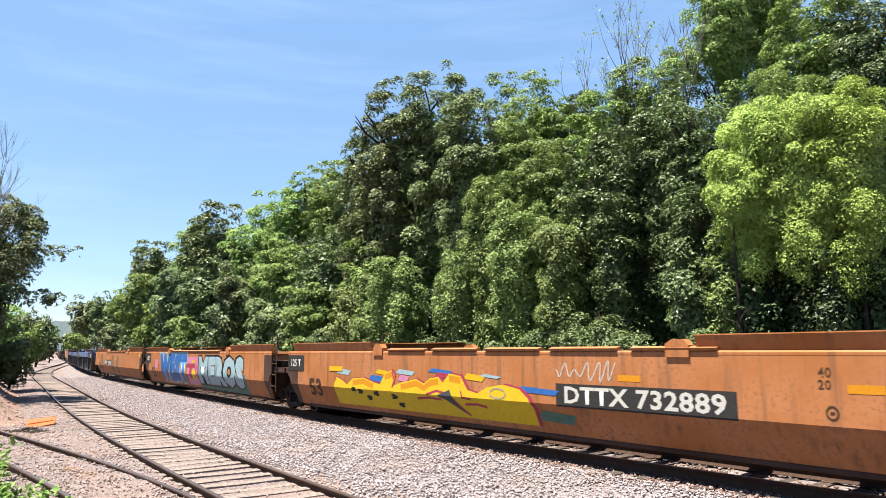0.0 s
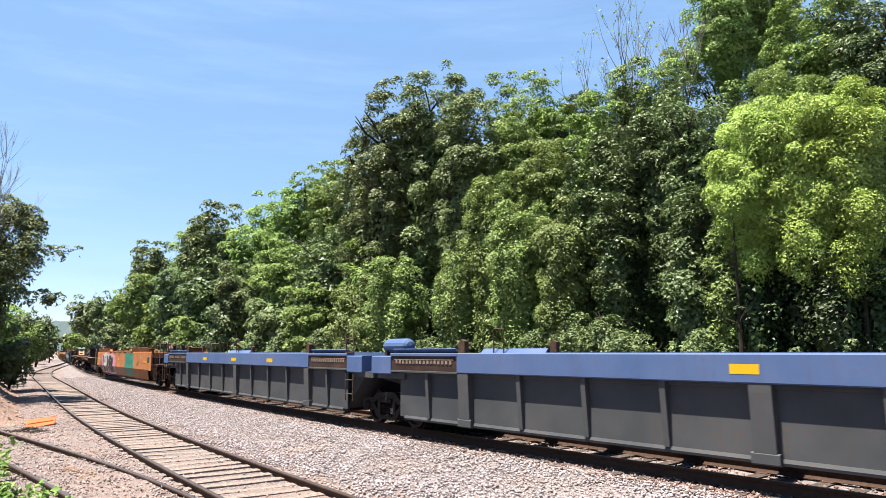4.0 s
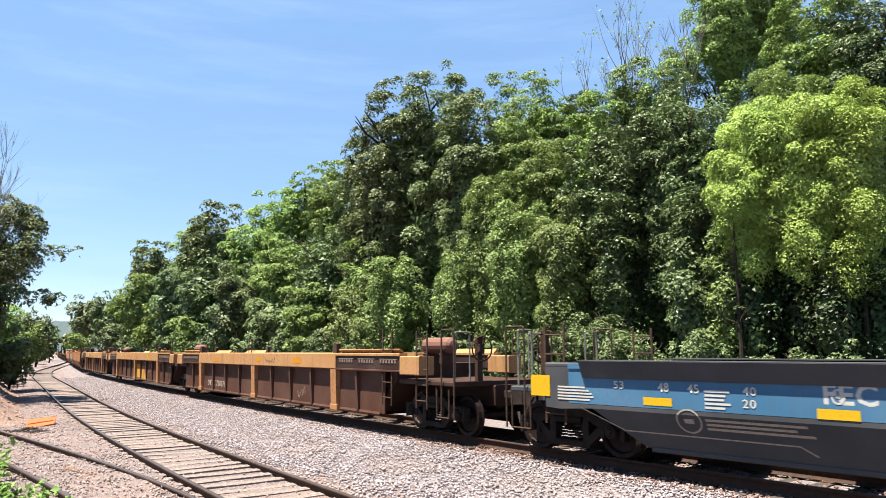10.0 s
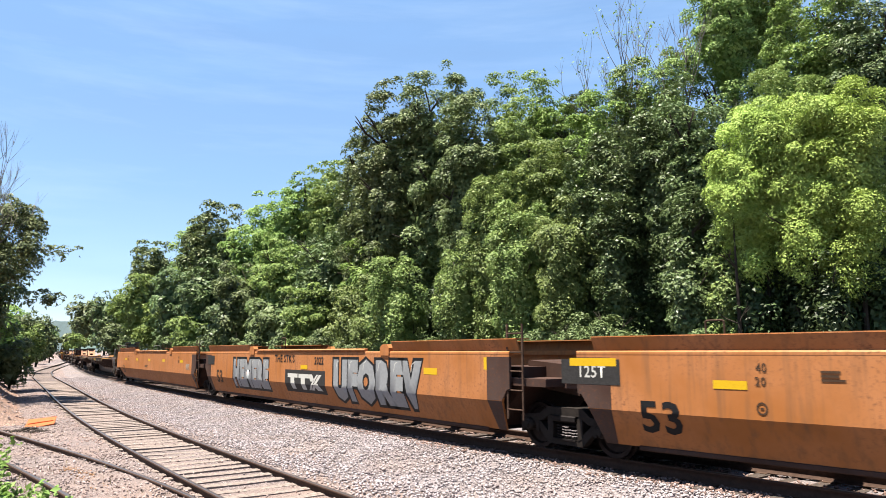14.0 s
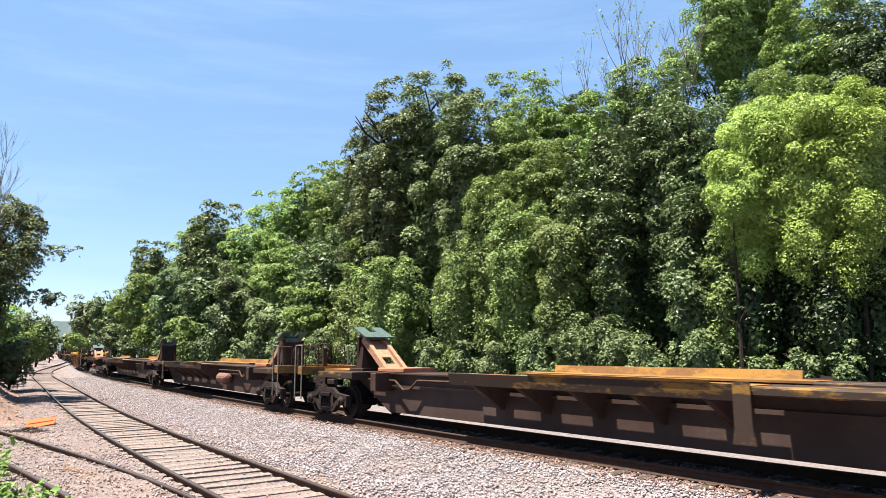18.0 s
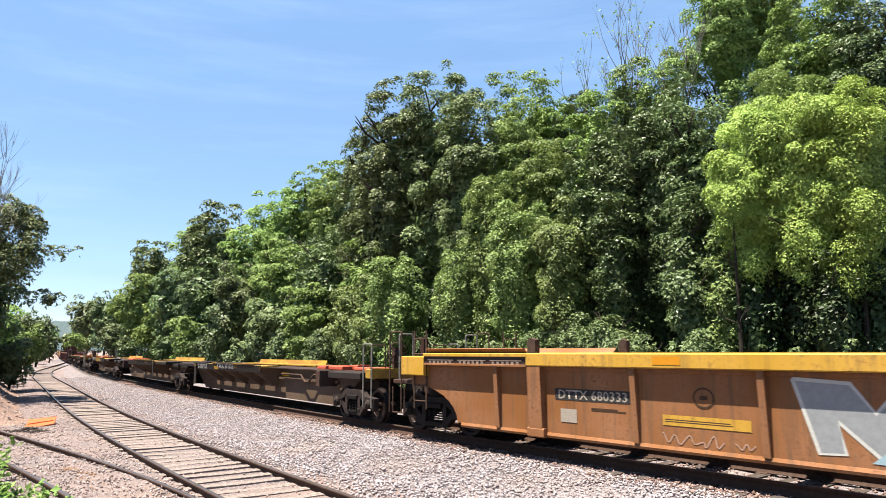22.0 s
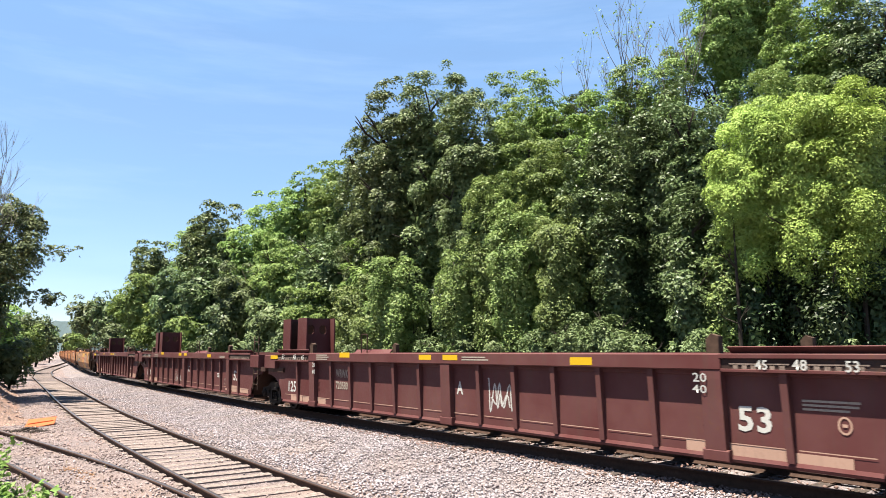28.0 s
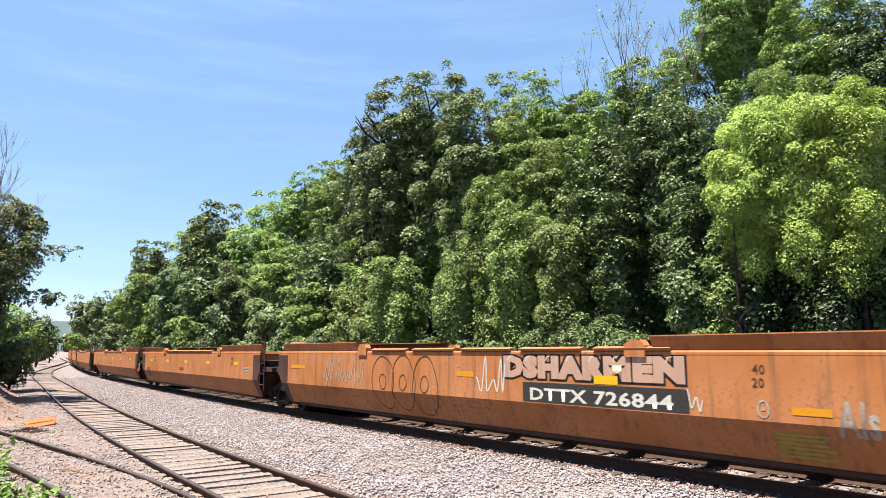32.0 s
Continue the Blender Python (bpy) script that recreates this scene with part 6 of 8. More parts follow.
def text_bm(body, x1, x2, z1, z2, fat=0.0, shear=0.0, gap=1.0):
    """Letters of the built-in font, filling a box on a car's side; they read from x1 to x2."""
    k = (body, fat, shear, gap)
    if k not in TEXTS:
        cu = bpy.data.curves.new("letters", "FONT")
        cu.body, cu.offset, cu.shear, cu.space_character, cu.resolution_u = body, fat, shear, gap, 2
        ob = bpy.data.objects.new("letters", cu)
        scene.collection.objects.link(ob)
        TEXTS[k] = bpy.data.meshes.new_from_object(ob)
        bpy.data.objects.remove(ob)
    bm = bmesh.new()
    bm.from_mesh(TEXTS[k])
    if bm.verts:
        us, vs = [v.co.x for v in bm.verts], [v.co.y for v in bm.verts]
        u0, u1, v0, v1 = min(us), max(us), min(vs), max(vs)
        for v in bm.verts:
            v.co = (x1 + (v.co.x - u0) / max(u1 - u0, 1e-6) * (x2 - x1), 0, z1 + (v.co.y - v0) / max(v1 - v0, 1e-6) * (z2 - z1))
    return bm


def ribbon(points, w):
    """A band of joined quads along a line of (x, z)."""
    n = len(points)
    left, right = [], []
    for i, (x, z) in enumerate(points):
        a, b = points[max(0, i - 1)], points[min(n - 1, i + 1)]
        l = math.hypot(b[0] - a[0], b[1] - a[1]) or 1e-6
        nx, nz = -(b[1] - a[1]) / l * w / 2, (b[0] - a[0]) / l * w / 2
        left.append((x + nx, z + nz))
        right.append((x - nx, z - nz))
    return [[left[i], left[i + 1], right[i + 1], right[i]] for i in range(n - 1)]


def blob_poly(x1, x2, z1, z2, rng, rough=0.08, n=40):
    cx, cz, a, b = (x1 + x2) / 2, (z1 + z2) / 2, abs(x2 - x1) / 2, abs(z2 - z1) / 2
    ph = [rng.uniform(0, 6.3) for _ in range(4)]
    pts = []
    for i in range(n):
        t = 2 * math.pi * i / n
        k = 1 + rough * (math.sin(3 * t + ph[0]) + 0.7 * math.sin(5 * t + ph[1]) + 0.5 * math.sin(9 * t + ph[2]))
        c, s = math.cos(t), math.sin(t)
        pts.append((cx + a * k * math.copysign(abs(c) ** 0.6, c), max(z1, min(z2, cz + b * k * math.copysign(abs(s) ** 0.6, s)))))
    return pts


def box_poly(x1, x2, z1, z2):
    return [(x1, z1), (x2, z1), (x2, z2), (x1, z2)]


def mark(unit, kind, x1, x2, z1, z2, *rest):
    rng = random.Random(int(abs(x1) * 97 + z1 * 31 + len(kind) * 7))
    w, h = x2 - x1, z2 - z1
    if kind == "rect":
        mat = rest[0]
        name = "reflector" if "reflector" in mat else "painted_panel"
        decal(unit, name, [box_poly(x1, x2, z1, z2)], M[mat])
    elif kind == "text":
        small = h < 0.2
        decal_bm(unit, "lettering", text_bm(rest[0], x1, x2, z1, z2, 0.025 if not small else 0.012, 0.0, 1.05), M[rest[1]])
    elif kind == "ring":
        pts = [(x1 + w / 2 + w / 2 * math.cos(i * math.pi / 10), z1 + h / 2 + h / 2 * math.sin(i * math.pi / 10)) for i in range(21)]
        decal(unit, "stencil", ribbon(pts, 0.025) + [box_poly(x1 + w * .3, x1 + w * .7, z1 + h * .4, z1 + h * .6)], M[rest[0]])
    elif kind == "bars":
        n = max(2, int(h / 0.05))
        decal(unit, "small_print", [box_poly(x1, x2 - w * rng.uniform(0, .3), z1 + h * i / n, z1 + h * (i + 0.55) / n) for i in range(n)], M[rest[0]])
    elif kind == "scribble":
        n = max(4, int(abs(w) / 0.11))
        turns_at = [rng.uniform(0, .25) if k % 2 else rng.choice((rng.uniform(.4, .6), rng.uniform(.8, 1))) for k in range(n + 1)]
        steps = [rng.uniform(0.4, 1.6) for _ in range(n)]
        marks = [sum(steps[:k]) / sum(steps) for k in range(n + 1)]
        soft = []
        for k in range(n):
            for q in range(5):
                f = (1 - math.cos(math.pi * q / 5)) / 2
                v = turns_at[k] + (turns_at[k + 1] - turns_at[k]) * f
                soft.append((x1 + w * ((marks[k] + (marks[k + 1] - marks[k]) * q / 5) * 0.94 + 0.06 * v), z1 + h * v))
        decal(unit, "tag", ribbon(soft, max(0.018, min(0.03, h * 0.05))), M[rest[0]], "scrawled spray-paint tag")
    elif kind == "outline":
        n = max(1, round(abs(w) / 0.95))
        rounds = []
        for i in range(n):
            cx, rx, cz, rz = x1 + w * (i + 0.5) / n, abs(w) / n * 0.56, z1 + h * (0.5 + rng.uniform(-.03, .03)), h * rng.uniform(0.44, 0.5)
            ph = rng.uniform(0, 6)
            rounds.append([(cx + rx * (1 + .07 * math.sin(3 * t + ph)) * math.cos(t), max(z1, min(z2, cz + rz * (1 + .05 * math.sin(2 * t + ph)) * math.sin(t)))) for t in (2 * math.pi * k / 36 for k in range(36))])
        if rest[0] == "faded_white" and unit[0] == "A":
            for q in rounds[::2]:
                decal(unit, "graffiti", [q], M["stain"], "faded dark bubble shape")
        for q in rounds:
            decal(unit, "graffiti", ribbon(q + q[:1], 0.022), M[rest[0]], "faded outline of a bubble letter")
            c = sum(u for u, _ in q) / 36
            inner = [(c + (u - c) * 0.3, z1 + h * .52 + (v - z1 - h * .5) * 0.28) for u, v in q]
            decal(unit, "graffiti", ribbon(inner + inner[:1], 0.02), M[rest[0]])
    elif kind == "blob":
        decal(unit, "graffiti", [blob_poly(x1, x2, z1, z2, rng, 0.05)], M[rest[0]], "sprayed patch of colour")
    elif kind == "graf":
        body, fill, edge = rest
        decal_bm(unit, "graffiti_outline", text_bm(body, x1, x2, z1, z2, 0.15, 0.0, 1.12), M[edge])
        ins = 0.075 * min(1, h)
        decal_bm(unit, "graffiti", text_bm(body, x1 - math.copysign(ins, x1 - x2), x2 + math.copysign(ins, x1 - x2), z1 + ins, z2 - ins, 0.085, 0.0, 1.14), M[fill], "large sprayed letters with outlines")
        shine = [ribbon([(x1 + w * (i + .3) / len(body), z1 + h * .72), (x1 + w * (i + .36) / len(body), z1 + h * .86), (x1 + w * (i + .5) / len(body), z1 + h * .9)], 0.02) for i in range(len(body))]
        decal(unit, "highlight", [q for r in shine for q in r], M["white"])
    elif kind == "tee":
        decal(unit, "graffiti", [box_poly(x1, x1 + w * .75, z2 - h * .28, z2), box_poly(x1 + w * .3, x1 + w * .5, z1, z2 - h * .28)], M[rest[0]])
        decal(unit, "graffiti", ribbon([(x1 + w * .72, z2), (x1 + w * .86, z1 + h * .5), (x1 + w * .74, z1)], 0.08) + ribbon([(x1 + w * .84, z2), (x1 + w * .98, z1 + h * .5), (x1 + w * .86, z1)], 0.08), M[rest[0]])
    elif kind == "ttx":
        def leaning(a, b, z_a, z_b, thick):
            return [(x1 + w * a, z1 + h * z_a), (x1 + w * (a + thick), z1 + h * z_a), (x1 + w * (b + thick), z1 + h * z_b), (x1 + w * b, z1 + h * z_b)]
        polys = [box_poly(x1, x1 + w * .31, z2 - h * .26, z2), box_poly(x1 + w * .34, x1 + w * .66, z2 - h * .26, z2), leaning(.11, .09, 0, .74, .12), leaning(.43, .41, 0, .74, .12)]
        polys += [leaning(.62, .86, 0, 1, .05), leaning(.69, .93, 0, 1, .07), leaning(.86, .76, 0, .42, .14), leaning(.70, .62, .56, 1, .12)]
        decal(unit, "logo", polys, M[rest[0]], "bold slab-shaped company emblem")
    elif kind == "skull":
        decal(unit, "graffiti_head", [blob_poly(x1, x2, z1 + h * .28, z2, rng, 0.02)], M["white"], "sprayed cartoon skull shape")
        decal(unit, "graffiti_cap", [box_poly(x1 + w * .02, x2 - w * .02, z1 + h * .74, z2 - h * .04)], M["pale_blue"])
        decal(unit, "graffiti_detail", [blob_poly(x1 + w * .15, x1 + w * .42, z1 + h * .5, z1 + h * .7, rng, 0.03), blob_poly(x1 + w * .58, x1 + w * .85, z1 + h * .5, z1 + h * .7, rng, 0.03),
                                        [(x1 + w * .44, z1 + h * .42), (x1 + w * .56, z1 + h * .42), (x1 + w * .5, z1 + h * .54)]] + ribbon([(x1 + w * .02, z1 + h * .72), (x1 + w * .5, z1 + h * .76), (x2 - w * .02, z1 + h * .72)], 0.05), M["ink"])
        decal(unit, "graffiti_jaw", [box_poly(x1 + w * .25, x1 + w * .78, z1 + h * .08, z1 + h * .3)], M["faded_white"])
        decal(unit, "graffiti_teeth", [q for i in range(6) for q in ribbon([(x1 + w * (.28 + .09 * i), z1 + h * .1), (x1 + w * (.29 + .09 * i), z1 + h * .29)], 0.02)], M["ink"])
    elif kind == "piece":
        def at(u, v):
            return (x1 + w * u, z1 + h * v)
        crest = ((0, .0), (.0, .5), (.02, .70), (.06, .62), (.09, .52), (.13, .68), (.2, .72), (.26, .62), (.30, .58), (.33, .85), (.37, .93), (.385, .8), (.37, .55), (.42, .65), (.5, .75), (.54, .66),
                 (.57, .78), (.61, .82), (.63, .70), (.66, .9), (.71, .86), (.74, .58), (.78, .53), (.82, .66), (.88, .73), (.94, .66), (.97, .5), (.985, .3), (.985, .0))
        for u0, u1, v0, v1, key in ((.02, .10, .76, .93, "pale_blue"), (.0, .04, .84, .96, "reflector"), (.23, .32, .62, .8, "spray_blue"), (.27, .34, .8, .94, "reflector"), (.39, .48, .82, .96, "pale_blue"), (.40, .45, .66, .84, "pink"),
                                    (.56, .66, .88, 1.0, "spray_blue"), (.59, .68, .78, .92, "magenta"), (.72, .80, .76, .92, "reflector"), (.79, .86, .83, .92, "pale_blue"), (.93, 1.06, .58, .72, "spray_blue"), (.99, 1.1, .08, .3, "dark_teal")):
            decal(unit, "graffiti", [[at(u0, v0 + .04), at(u1, v0), at(u1 + .015, v1 - .05), at(u0 + .02, v1)]], M[key])
        decal(unit, "graffiti", [[at(u * 1.008 + .006, min(1, v * 1.03)) for u, v in crest]], M["magenta"], "many-coloured sprayed piece in yellow, blue and crimson")
        decal(unit, "graffiti", [[at(u, v) for u, v in crest]], M["spray_yellow"])
        for k in ((5, 6, 7), (9, 10, 11), (13, 14, 15, 16, 17), (19, 20)):
            decal(unit, "graffiti", ribbon([at(crest[i][0], crest[i][1] - .1) for i in k], 0.13), M["orange_reflector"])
        for pts in (((.37, .9), (.385, .7), (.37, .52)), ((.55, .42), (.60, .52), (.66, .46), (.70, .2), (.73, .05)), ((.50, .32), (.56, .36), (.62, .34)), ((.71, .55), (.715, .42), (.75, .40)), ((.72, .28), (.77, .3), (.81, .26))):
            decal(unit, "graffiti", ribbon([at(*q) for q in pts], 0.05), M["magenta"])
        decal(unit, "graffiti", [[at(.60, .42), at(.66, .56), at(.68, .3), at(.72, .06), at(.64, .34)]], M["slate"])
        for u, v in ((.12, .40), (.16, .36), (.26, .34), (.36, .3), (.39, .12), (.21, .22)):
            decal(unit, "graffiti", [blob_poly(x1 + w * u, x1 + w * (u + .03), z1 + h * (v - .05), z1 + h * (v + .07), rng, 0.15)], M["ink"])
        decal(unit, "graffiti", ribbon([at(.86 + .03 * math.cos(q * .7), .55 + .1 * math.sin(q * .7)) for q in range(10)], 0.03), M["faded_white"])
    elif kind == "wedge":
        pts = [(0, 1), (.16, .1), (.34, .12), (.30, .5), (.62, .02), (.98, .0), (.72, .4), (1, .92), (.74, .98), (.55, .62), (.40, .96), (0, 1)]
        poly = [(x1 + w * a, z1 + h * b) for a, b in pts]
        decal(unit, "graffiti", [poly[:-1]], M["silver"], "angular sprayed letters in grey-blue with a white edge")
        decal(unit, "graffiti_outline", ribbon(poly, 0.05), M["white"])
        decal(unit, "graffiti", [[(x1 + w * .5, z1 + h * .05), (x1 + w * .95, z1 + h * .03), (x1 + w * .72, z1 + h * .36)]], M["pale_blue"])

mark("A1", "rect", -1.50, -4.90, 0.83, 1.23, 'plate')
mark("A1", "text", -1.70, -4.74, 0.89, 1.19, 'DTTX 732889', 'white')
mark("A1", "rect", -2.87, -3.31, 1.31, 1.41, 'orange_reflector')
mark("A1", "rect", -6.35, -6.77, 1.27, 1.38, 'orange_reflector')
mark("A1", "text", -6.01, -6.17, 1.46, 1.59, '40', 'faded_ink')
mark("A1", "text", -6.00, -6.16, 1.31, 1.43, '20', 'faded_ink')
mark("A1", "ring", -6.08, -6.22, 0.94, 1.10, 'faded_ink')
mark("A1", "scribble", -1.47, -2.86, 1.27, 1.65, 'white')
mark("A1", "piece", 6.54, -1.02, 0.43, 1.43, 'yellow')
mark("A1", "rect", 9.36, 8.34, 1.25, 1.69, 'plate')
mark("A1", "text", 9.15, 8.55, 1.37, 1.58, '125 T', 'white')
mark("A1", "text", 8.00, 7.27, 0.57, 1.06, '53', 'faded_ink')
mark("A1", "rect", 6.81, 6.09, 1.28, 1.41, 'reflector')
mark("A2", "rect", -0.48, -6.4, 0.32, 1.0, 'dark_teal')
mark("A2", "graf", -0.51, -6.25, 0.42, 1.70, 'MEROS', 'pale_blue', 'ink')
mark("A2", "graf", 6.30, 1.18, 0.37, 1.81, 'WEST', 'spray_blue', 'pale_blue')
mark("A2", "rect", 1.14, -0.45, 0.42, 1.58, 'pink')
mark("A2", "rect", 0.69, -0.22, 0.65, 1.05, 'spray_yellow')
mark("A2", "tee", 1.30, -0.46, 0.67, 1.30, 'magenta')
mark("A2", "rect", 0.48, 0.01, 1.32, 1.45, 'reflector')
mark("A2", "rect", 9.45, 8.25, 1.25, 1.73, 'plate')
mark("A2", "text", 9.10, 8.50, 1.36, 1.58, '125 T', 'white')
mark("A2", "text", 7.90, 7.16, 0.54, 1.04, '53', 'faded_ink')
mark("A2", "blob", 7.27, 6.66, 0.96, 1.44, 'pink')
mark("A2", "scribble", 7.67, 6.88, 0.35, 0.49, 'pink')
mark("A3", "rect", 5.14, 2.08, 0.89, 1.25, 'plate')
mark("A3", "text", 5.08, 2.21, 0.93, 1.20, 'DTTX 732889', 'white')
mark("A3", "rect", 3.78, 3.32, 1.32, 1.43, 'orange_reflector')
mark("A3", "rect", 0.42, -0.08, 1.27, 1.41, 'orange_reflector')
mark("A3", "rect", 6.94, 6.53, 1.36, 1.47, 'reflector')
mark("A3", "text", 8.09, 7.33, 0.58, 1.05, '53', 'faded_ink')
mark("A3", "outline", 7.23, 4.88, 0.41, 1.70, 'faded_white')
mark("A3", "outline", 2.04, 0.95, 0.39, 1.66, 'faded_white')
mark("A3", "outline", -0.01, -1.79, 0.34, 1.65, 'faded_white')
mark("A3", "text", 0.39, -0.12, 1.03, 1.12, 'LD LMT', 'faded_ink')
mark("A3", "bars", -0.25, -0.97, 1.03, 1.12, 'faded_ink')
mark("A3", "rect", -8.01, -8.39, 1.48, 1.69, 'reflector')
mark("A3", "rect", -7.99, -8.19, 0.99, 1.20, 'faded_white')
mark("A3", "rect", 10.05, 9.50, 1.46, 1.71, 'orange_reflector')
mark("A3", "rect", 8.58, 8.41, 1.01, 1.25, 'reflector')
mark("B1", "rect", 4.34, 3.82, 1.46, 1.57, 'reflector')
mark("B1", "rect", 0.62, 0.12, 1.42, 1.53, 'reflector')
mark("B1", "rect", -3.12, -3.53, 1.38, 1.50, 'reflector')
mark("B1", "text", 5.60, 3.83, 0.56, 0.82, 'SFLC 7312', 'white')
mark("B1", "scribble", 1.66, 0.55, 0.50, 0.98, 'white')
mark("B1", "text", 0.47, 0.21, 0.88, 1.17, '8', 'white')
mark("B1", "text", 0.44, 0.17, 0.48, 0.78, '2', 'white')
mark("B1", "text", -1.90, -2.41, 0.46, 0.79, '53', 'primer')
mark("B2", "text", -1.81, -2.34, 0.59, 0.88, '53', 'white')
mark("B2", "rect", -2.78, -3.23, 1.46, 1.58, 'reflector')
mark("B2", "rect", 0.70, 0.27, 1.47, 1.61, 'reflector')
mark("B2", "rect", -8.70, -9.20, 1.36, 1.61, 'reflector')
mark("B1", "rect", 9.58, 9.10, 1.38, 1.62, 'reflector')
mark("B2", "rect", -5.91, -6.43, 1.44, 1.56, 'orange_reflector')
mark("B2", "rect", -7.33, -7.63, 1.39, 1.50, 'orange_reflector')
mark("B2", "bars", -4.80, -5.63, 1.53, 1.68, 'white')
mark("B1", "bars", 6.38, 5.63, 1.57, 1.72, 'white')
mark("B1", "rect", -8.82, -9.30, 1.40, 1.65, 'reflector')
mark("B1", "bars", -8.89, -9.29, 1.07, 1.34, 'white')
mark("C1", "blob", 7.66, 1.48, 0.31, 1.72, 'pink')
mark("C1", "graf", 7.29, 2.22, 0.35, 1.66, 'LOVER', 'ink', 'white')
mark("C1", "skull", 6.68, 5.31, 0.37, 1.73, 'white')
mark("C1", "rect", 6.31, 5.85, 1.44, 1.55, 'reflector')
mark("C1", "rect", 3.33, 2.84, 1.43, 1.55, 'reflector')
mark("C1", "text", 8.47, 7.80, 0.64, 1.12, '53', 'faded_ink')
mark("C1", "scribble", 2.44, 1.80, 1.33, 1.63, 'white')
mark("C1", "text", 2.39, 1.68, 0.53, 0.88, 'POV', 'faded_white')
mark("C1", "rect", -2.12, -4.93, 0.42, 1.75, 'teal')
mark("C1", "scribble", -2.66, -4.61, 0.99, 1.62, 'ink')
mark("C1", "rect", -9.08, -9.67, 1.18, 1.57, 'faded_white')
mark("C1", "rect", -9.12, -9.63, 1.22, 1.53, 'plate')
mark("C1", "rect", -8.00, -8.99, 1.19, 1.30, 'orange_reflector')
mark("C1", "scribble", -6.98, -7.74, 1.35, 1.72, 'white')
mark("C1", "scribble", -8.11, -9.00, 0.77, 0.93, 'white')
mark("C1", "scribble", -6.01, -6.91, 1.00, 1.44, 'ink')
mark("C1", "text", 0.63, -0.13, 1.55, 1.67, 'DTTX 645313', 'faded_ink')
mark("C1", "ring", 1.47, 1.15, 0.84, 1.15, 'orange_reflector')
mark("C1", "rect", 0.52, 0.02, 1.29, 1.42, 'orange_reflector')
mark("C1", "rect", 0.52, 0.02, 0.93, 1.05, 'orange_reflector')
mark("C1", "text", 0.73, -1.75, 0.36, 0.80, 'EVADES', 'faded_white')
mark("C1", "rect", 9.60, 8.75, 1.26, 1.39, 'orange_reflector')
mark("C1", "rect", 8.59, 8.13, 1.25, 1.36, 'primer')
mark("D1", "rect", 4.71, 3.09, 1.12, 1.30, 'plate')
mark("D1", "text", 4.50, 3.22, 1.14, 1.28, '2-28/157', 'white')
mark("D1", "rect", 2.04, -0.48, 1.08, 1.31, 'plate')
mark("D1", "text", 1.88, -0.40, 1.10, 1.29, 'TTRX 370131', 'white')
mark("D3", "rect", -2.01, -3.60, 1.11, 1.32, 'plate')
mark("D3", "text", -2.15, -3.52, 1.13, 1.30, '2-28/157', 'white')
mark("D3", "rect", 1.68, -0.89, 1.11, 1.36, 'plate')
mark("D3", "text", 1.46, -0.77, 1.13, 1.33, 'TTRX 370131', 'white')
mark("D1", "rect", -1.03, -1.50, 1.06, 1.27, 'orange_reflector')
mark("D2", "rect", 5.17, 2.00, 1.06, 1.28, 'plate')
mark("D2", "text", 5.00, 2.04, 1.115, 1.235, 'TWIN 28 ALL PURPOSE SPINE', 'faded_white')
decal("E1", "pinstripe", ribbon([(9.35, 0.86), (8.6, 0.54), (5.95, 0.54), (5.75, 0.42)], 0.02), M["faded_white"], "thin white pinstripe")
decal("E1", "pinstripe", ribbon([(-9.0, 0.86), (-8.3, 0.54), (-5.6, 0.54), (-5.4, 0.42)], 0.02), M["faded_white"], "thin white pinstripe")
mark("E1", "text", 5.57, 3.86, 1.11, 1.38, 'FEC 74009', 'white')
mark("E1", "text", -7.20, -7.74, 0.59, 0.93, '53', 'faded_white')
mark("E1", "rect", -4.03, -4.50, 1.01, 1.14, 'reflector')
mark("E1", "rect", -6.52, -7.02, 0.98, 1.09, 'reflector')
mark("E1", "rect", -0.67, -1.13, 1.05, 1.17, 'reflector')
mark("E1", "rect", 2.75, 2.29, 1.03, 1.16, 'reflector')
mark("E1", "rect", -9.28, -9.51, 0.96, 1.27, 'reflector')
mark("E1", "rect", -9.02, -9.53, 1.22, 1.33, 'reflector')
mark("E1", "text", -5.23, -5.49, 1.22, 1.34, '40', 'white')
mark("E1", "text", -5.25, -5.48, 1.03, 1.16, '20', 'white')
mark("E1", "text", -6.05, -6.25, 1.18, 1.33, '45', 'white')
mark("E1", "text", -6.55, -6.75, 1.18, 1.33, '48', 'white')
mark("E1", "text", -7.37, -7.56, 1.17, 1.33, '53', 'white')
mark("E1", "bars", -5.51, -6.01, 0.99, 1.17, 'white')
mark("E1", "bars", -7.98, -8.79, 1.00, 1.32, 'white')
mark("E1", "bars", -2.90, -3.56, 0.72, 0.96, 'faded_white')
mark("E1", "bars", -3.63, -4.71, 0.70, 0.86, 'faded_white')
mark("E1", "bars", -4.82, -5.56, 0.70, 0.88, 'faded_white')
mark("E1", "bars", -5.63, -6.60, 0.68, 0.87, 'faded_white')
mark("E1", "scribble", 2.13, -0.59, 0.35, 1.43, 'faded_white')
mark("E1", "ring", -4.40, -4.54, 1.16, 1.32, 'white')
mark("E1", "ring", 5.47, 5.33, 1.13, 1.30, 'white')
mark("E1", "bars", 7.19, 5.62, 0.66, 0.85, 'faded_white')
mark("E1", "ring", 7.64, 7.26, 0.60, 0.94, 'faded_white')
mark("E1", "rect", 8.17, 7.69, 0.97, 1.09, 'reflector')
mark("E1", "rect", 5.66, 5.16, 0.93, 1.06, 'reflector')
mark("E1", "text", 6.61, 6.42, 1.18, 1.30, '40', 'white')
mark("E1", "text", 6.62, 6.43, 1.01, 1.13, '20', 'white')
